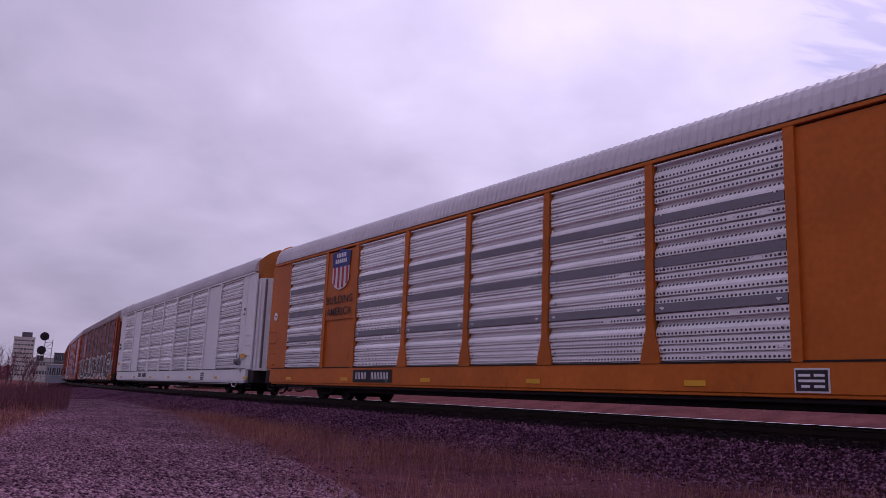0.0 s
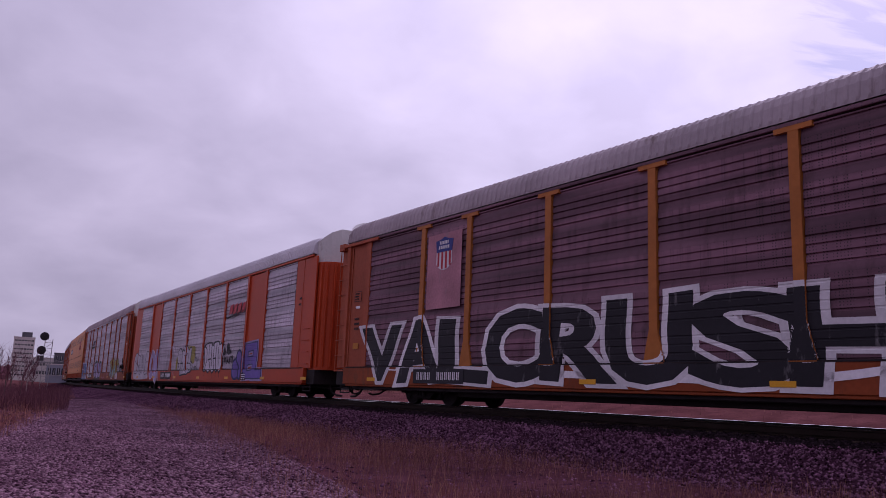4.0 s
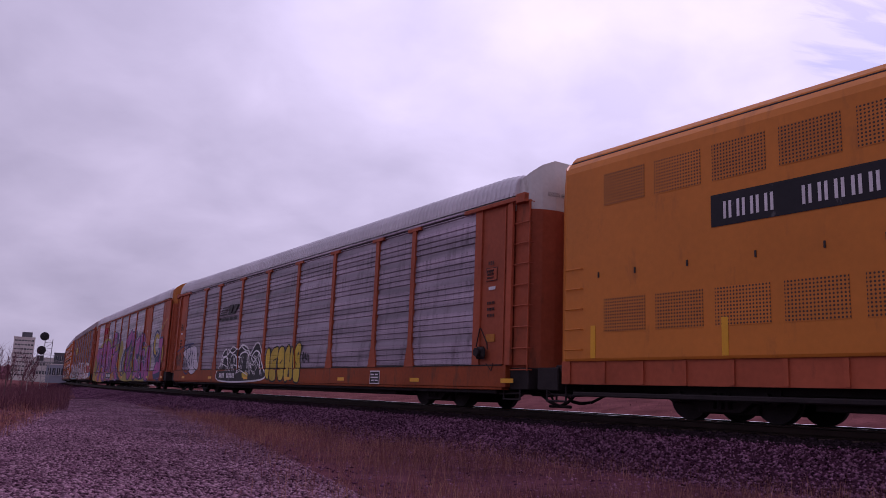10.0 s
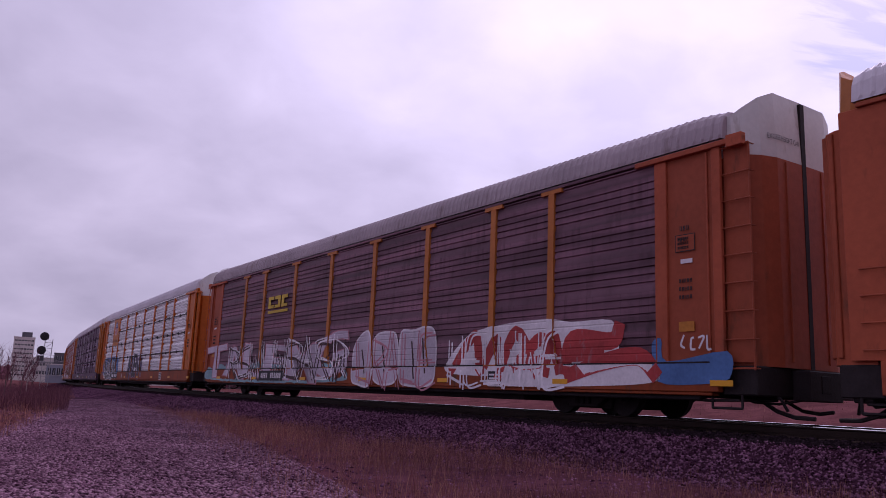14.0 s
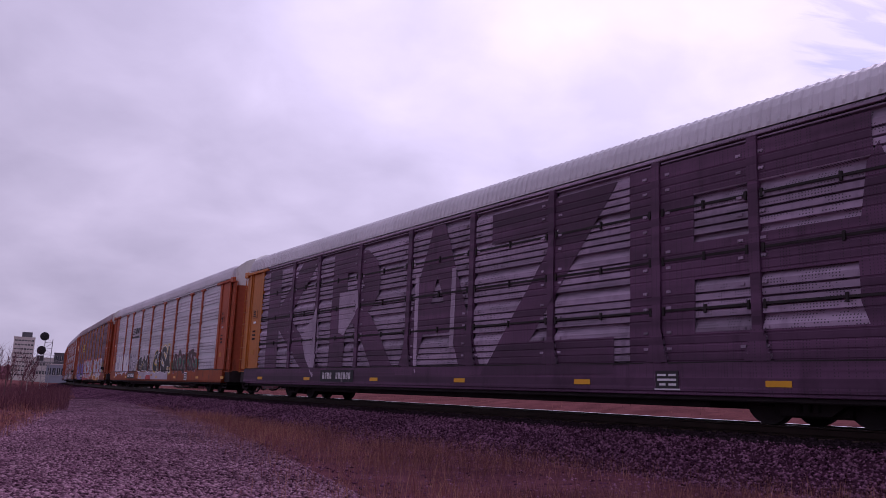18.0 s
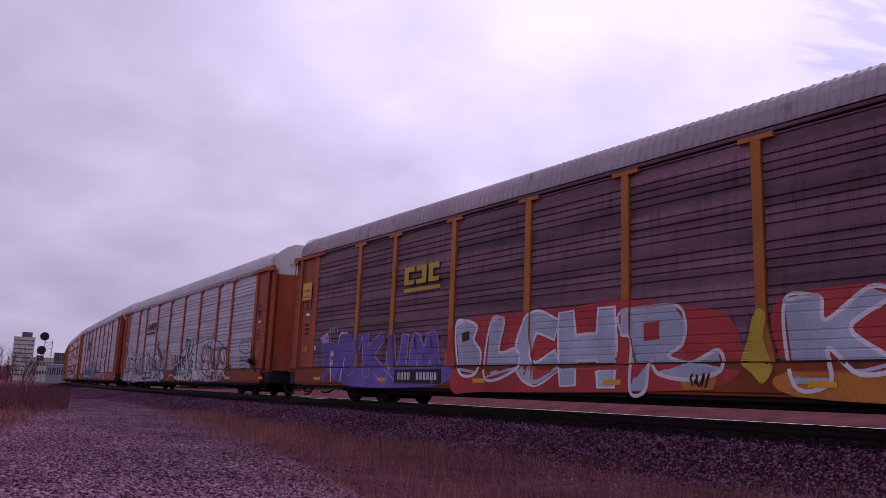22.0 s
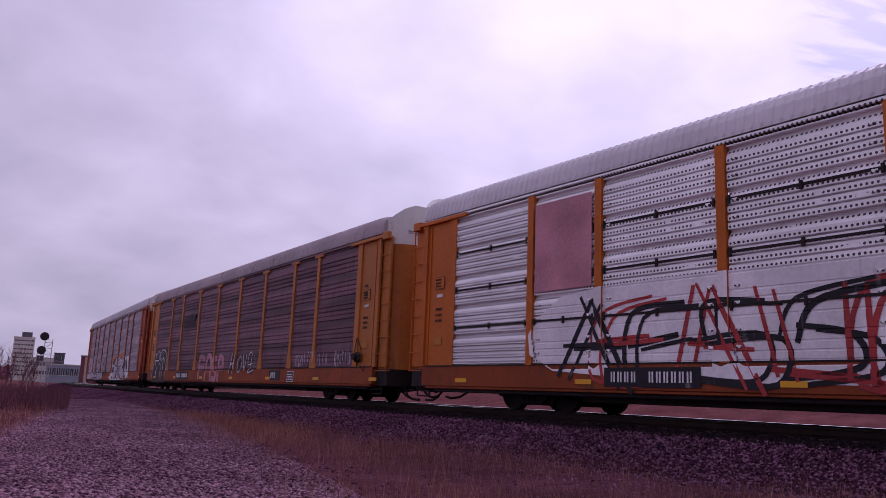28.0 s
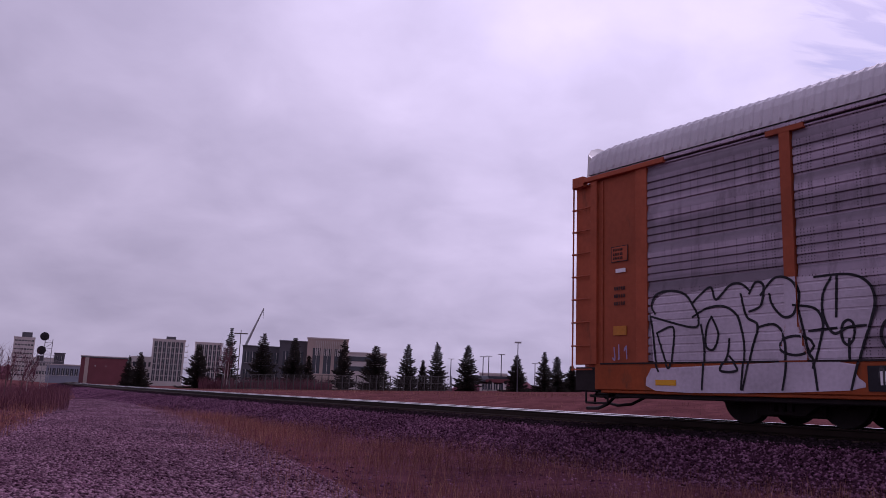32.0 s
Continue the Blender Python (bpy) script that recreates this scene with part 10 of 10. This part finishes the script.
def bush_bank():
    """Tangle of bare brush by the path: many thin stems."""
    rng = np.random.default_rng(33)
    pts = []
    for i in range(17000):
        az = -33.0 + 8.5 * rng.random() ** 0.8
        r = 30.0 + 50.0 * rng.random()
        p = bearing(az, 0, r)
        pts.append((p.x, p.y, ground_z(p.x, p.y) - 0.02))
    blades("brush_thicket", pts, (0.1, 0.95), 0.006, "twig", "dark reddish leafless brush thicket beside the path", "brush", 34, 0.5)
    pts = []
    for i in range(5200):
        az = -16.5 + 9.0 * rng.random()
        r = 98.0 + 8.0 * rng.random()
        p = bearing(az, 0, r)
        pts.append((p.x, p.y, ground_z(p.x, p.y) - 0.02))
    blades("hedge_brush", pts, (0.4, 1.7), 0.03, "twig", "dark leafless hedge along the fence", "brush", 35, 0.4)


bush_bank()


def signal():
    """Two-disc railway signal on a lattice mast with a ladder."""
    p = bearing(-26.05, 0, 92)
    root = tagged(new("railway_signal"), "railway signal mast with two black round targets and a ladder", "signal")
    root.matrix_basis = Matrix.Translation((p.x, p.y, -0.9)) @ Matrix.Rotation(radians(26), 4, "Z")
    h = 5.3
    bm = bmesh.new()
    for x in (-0.35, 0.35):
        for y in (-0.3, 0.3):
            cyl(bm, (x, y, 0), (x, y, h), 0.04, 6)
    for k in range(9):
        z = 0.3 + k * 0.58
        s_ = 1 if k % 2 else -1
        cyl(bm, (-0.35 * s_, -0.3, z), (0.35 * s_, -0.3, z + 0.55), 0.022, 5)
        cyl(bm, (-0.35, -0.3, z), (0.35, -0.3, z), 0.022, 5)
    part("mast", bm, "galv", root)
    part("platform", boxes((-0.7, 0.6, -0.5, 0.4, 2.9, 3.0), (-0.7, -0.66, -0.5, 0.4, 3.0, 3.7), (0.56, 0.6, -0.5, 0.4, 3.0, 3.7), (-0.7, 0.6, -0.5, -0.46, 3.65, 3.7)), "galv", root)
    for z, x in ((5.55, -0.45), (4.12, -0.60)):
        bm = bmesh.new()
        cyl(bm, (x, -0.50, z), (x, -0.56, z), 0.43, 24)
        d = part("signal_target", bm, "text_dark", root, "black round signal target")
        bm = bmesh.new()
        for q in (-0.16, 0.16, 0.0):
            cyl(bm, (x + q, -0.56, z + (0.14 if q == 0 else -0.1)), (x + q, -0.80, z + (0.14 if q == 0 else -0.1)), 0.09, 10)
        part("lamp_hood", bm, "text_dark", d)
    part("signal_box", boxes((-0.95, -0.30, -0.35, 0.2, 3.05, 3.6), bev=0.03), "slate", root)


signal()


def pole(az, el0, el1, r, kind, label):
    a, b = bearing(az, el0, r), bearing(az, el1, r)
    z0 = min(a.z, ground_z(a.x, a.y)) - 0.1
    root = tagged(new(kind), label, "pole")
    root.location = (a.x, a.y, z0)
    h = b.z - z0
    bm = bmesh.new()
    cyl(bm, (0, 0, 0), (0, 0, h), 0.0007 * r, 8, 0.0005 * r)
    part("shaft", bm, "slate" if kind == "street_lamp" else "bark", root)
    if kind == "street_lamp":
        part("lamp_head", boxes((-0.004 * r, 0.004 * r, -0.15, 0.15, h - 0.05, h + 0.1)), "galv", root)
    else:
        part("crossarm", boxes((-0.9, 0.9, -0.06, 0.06, h - 0.5, h - 0.36)), "bark", root)


pole(-14.02, 0.2, 3.93, 110, "utility_pole", "wooden utility pole among the trees")
for az, e1, r in ((3.2, 2.84, 170), (3.6, 2.9, 190), (4.5, 3.05, 165), (5.66, 3.93, 80), (6.9, 2.5, 190), (0.9, 2.6, 200)):
    pole(az, 0.6, e1, r, "street_lamp", "tall grey lamp post in the car park")


def crane():
    a, b = bearing(-13.6, 3.0, 260), bearing(-12.6, 5.55, 260)
    root = tagged(new("mobile_crane"), "thin grey crane boom raised behind the buildings", "crane")
    bm = bmesh.new()
    cyl(bm, bearing(-13.8, 0.5, 260), a, 0.5, 6, 0.4)
    part("mast", bm, "galv", root)
    bm = bmesh.new()
    cyl(bm, a, b, 0.42, 6, 0.18)
    part("boom", bm, "galv", root)
    bm = bmesh.new()
    cyl(bm, b, b - Vector((0, 0, 3.5)), 0.06, 5)
    part("hoist_rope", bm, "text_dark", root)


crane()


def fence():
    """Chain-link fence: posts, rails and a thin wire net."""
    root = tagged(new("chain_link_fence"), "galvanised chain-link fence along the field edge", "fence")
    prev = None
    for i in range(34):
        az = -15.0 + 16.0 * i / 33
        p = bearing(az, 0, 94)
        p.z = ground_z(p.x, p.y)
        o = part_me("post", shared("fence_post", lambda: boxes((-0.045, 0.045, -0.045, 0.045, -0.2, 1.75))), "wire", root)
        o.location = p
        if prev is not None:
            bm = bmesh.new()
            for z in (0.1, 0.9, 1.7):
                cyl(bm, prev + Vector((0, 0, z)), p + Vector((0, 0, z)), 0.022, 5)
            for k in range(14):
                u = k / 14
                for d_ in (1, -1):
                    a = prev.lerp(p, u) + Vector((0, 0, 0.1 if d_ > 0 else 1.7))
                    e = prev.lerp(p, min(u + 0.4, 1)) + Vector((0, 0, 1.7 if d_ > 0 else 0.1))
                    cyl(bm, a, e, 0.004, 3)
            part("wire_net", bm, "wire", root)
        prev = p


fence()


def parked_car(az, r, col, seed):
    p = bearing(az, 0, r)
    root = tagged(new("parked_car"), col + " parked car in the lot beyond the fence", "car", "parked cars")
    root.matrix_basis = Matrix.Translation((p.x, p.y, bearing(az, 0.95, r).z)) @ Matrix.Rotation(0.1 * seed, 4, "Z")
    bm = bmesh.new()
    prism(bm, [(-2.2, 0.3), (2.2, 0.3), (2.25, 0.75), (1.4, 0.9), (-2.1, 0.95), (-2.25, 0.7)], -0.85, 0.85)
    part("body", bm, {"white": "dirtywhite", "dark": "slate", "red": "brick"}[col], root)
    bm = bmesh.new()
    prism(bm, [(-1.9, 0.95), (1.0, 0.92), (0.4, 1.42), (-1.5, 1.45)], -0.75, 0.75)
    part("cabin", bm, "glass", root)
    for x in (-1.4, 1.4):
        bm = bmesh.new()
        cyl(bm, (x, -0.88, 0.32), (x, 0.88, 0.32), 0.32, 12)
        part("wheel", bm, "black", root)


for az, r, c in ((3.0, 150, "dark"), (3.75, 150, "white"), (4.3, 148, "red"), (2.7, 155, "dark"), (4.9, 150, "dark")):
    parked_car(az, r, c, int(az * 7))

# ---- ties: the nearer ones singly, the rest joined ----
tie_me = bpy.data.meshes.new("tie")
_bm = boxes((-0.115, 0.115, -1.3, 1.3, -0.33, -0.165), bev=0.012)
_bm.to_mesh(tie_me)
_bm.free()
track_root = tagged(new("track_ties"), "row of dark creosoted timber ties under the rails", "railway ties", kind="structure")
for s in np.arange(-14.0, 100.0, 0.52):
    o = part_me("tie", tie_me, "tie", track_root)
    o.matrix_basis = track_frame(float(s))
far_bm = bmesh.new()
for s in np.arange(100.2, 330.0, 0.52):
    m = track_frame(float(s))
    r = bmesh.ops.create_cube(far_bm, size=1.0)
    for v in r["verts"]:
        v.co = m @ Vector((v.co.x * 0.23, v.co.y * 2.6, -0.2475 + v.co.z * 0.165))
    if len(far_bm.verts) > 1600:
        tagged(part("far_ties", far_bm, "tie", track_root), kind="stuff")
        far_bm = bmesh.new()
tagged(part("far_ties", far_bm, "tie", track_root), kind="stuff")


def motions():
    """The train rolls past at a steady speed; all wheels turn with it."""
    times = [i * 0.5 for i in range(65)]
    for start, car in CARS:
        walk(car, [(t, car_pose(start - SPEED * t - 0.27 * max(0.0, t - 31.0))) for t in times])
    turn = math.degrees(SPEED / 30 / 0.42)
    first = {}
    for ob, x in WHEELS:
        if x not in first:
            walk(ob, [(k / 30, pose(x, 0, 0.42, 0, (k * turn) % 360.0, 0)) for k in range(961)])
            first[x] = ob
        else:
            src = first[x]
            ob.rotation_mode = "QUATERNION"
            ob.animation_data_create()
            ob.animation_data.action = src.animation_data.action
            ob.animation_data.action_slot = src.animation_data.action_slot


motions()
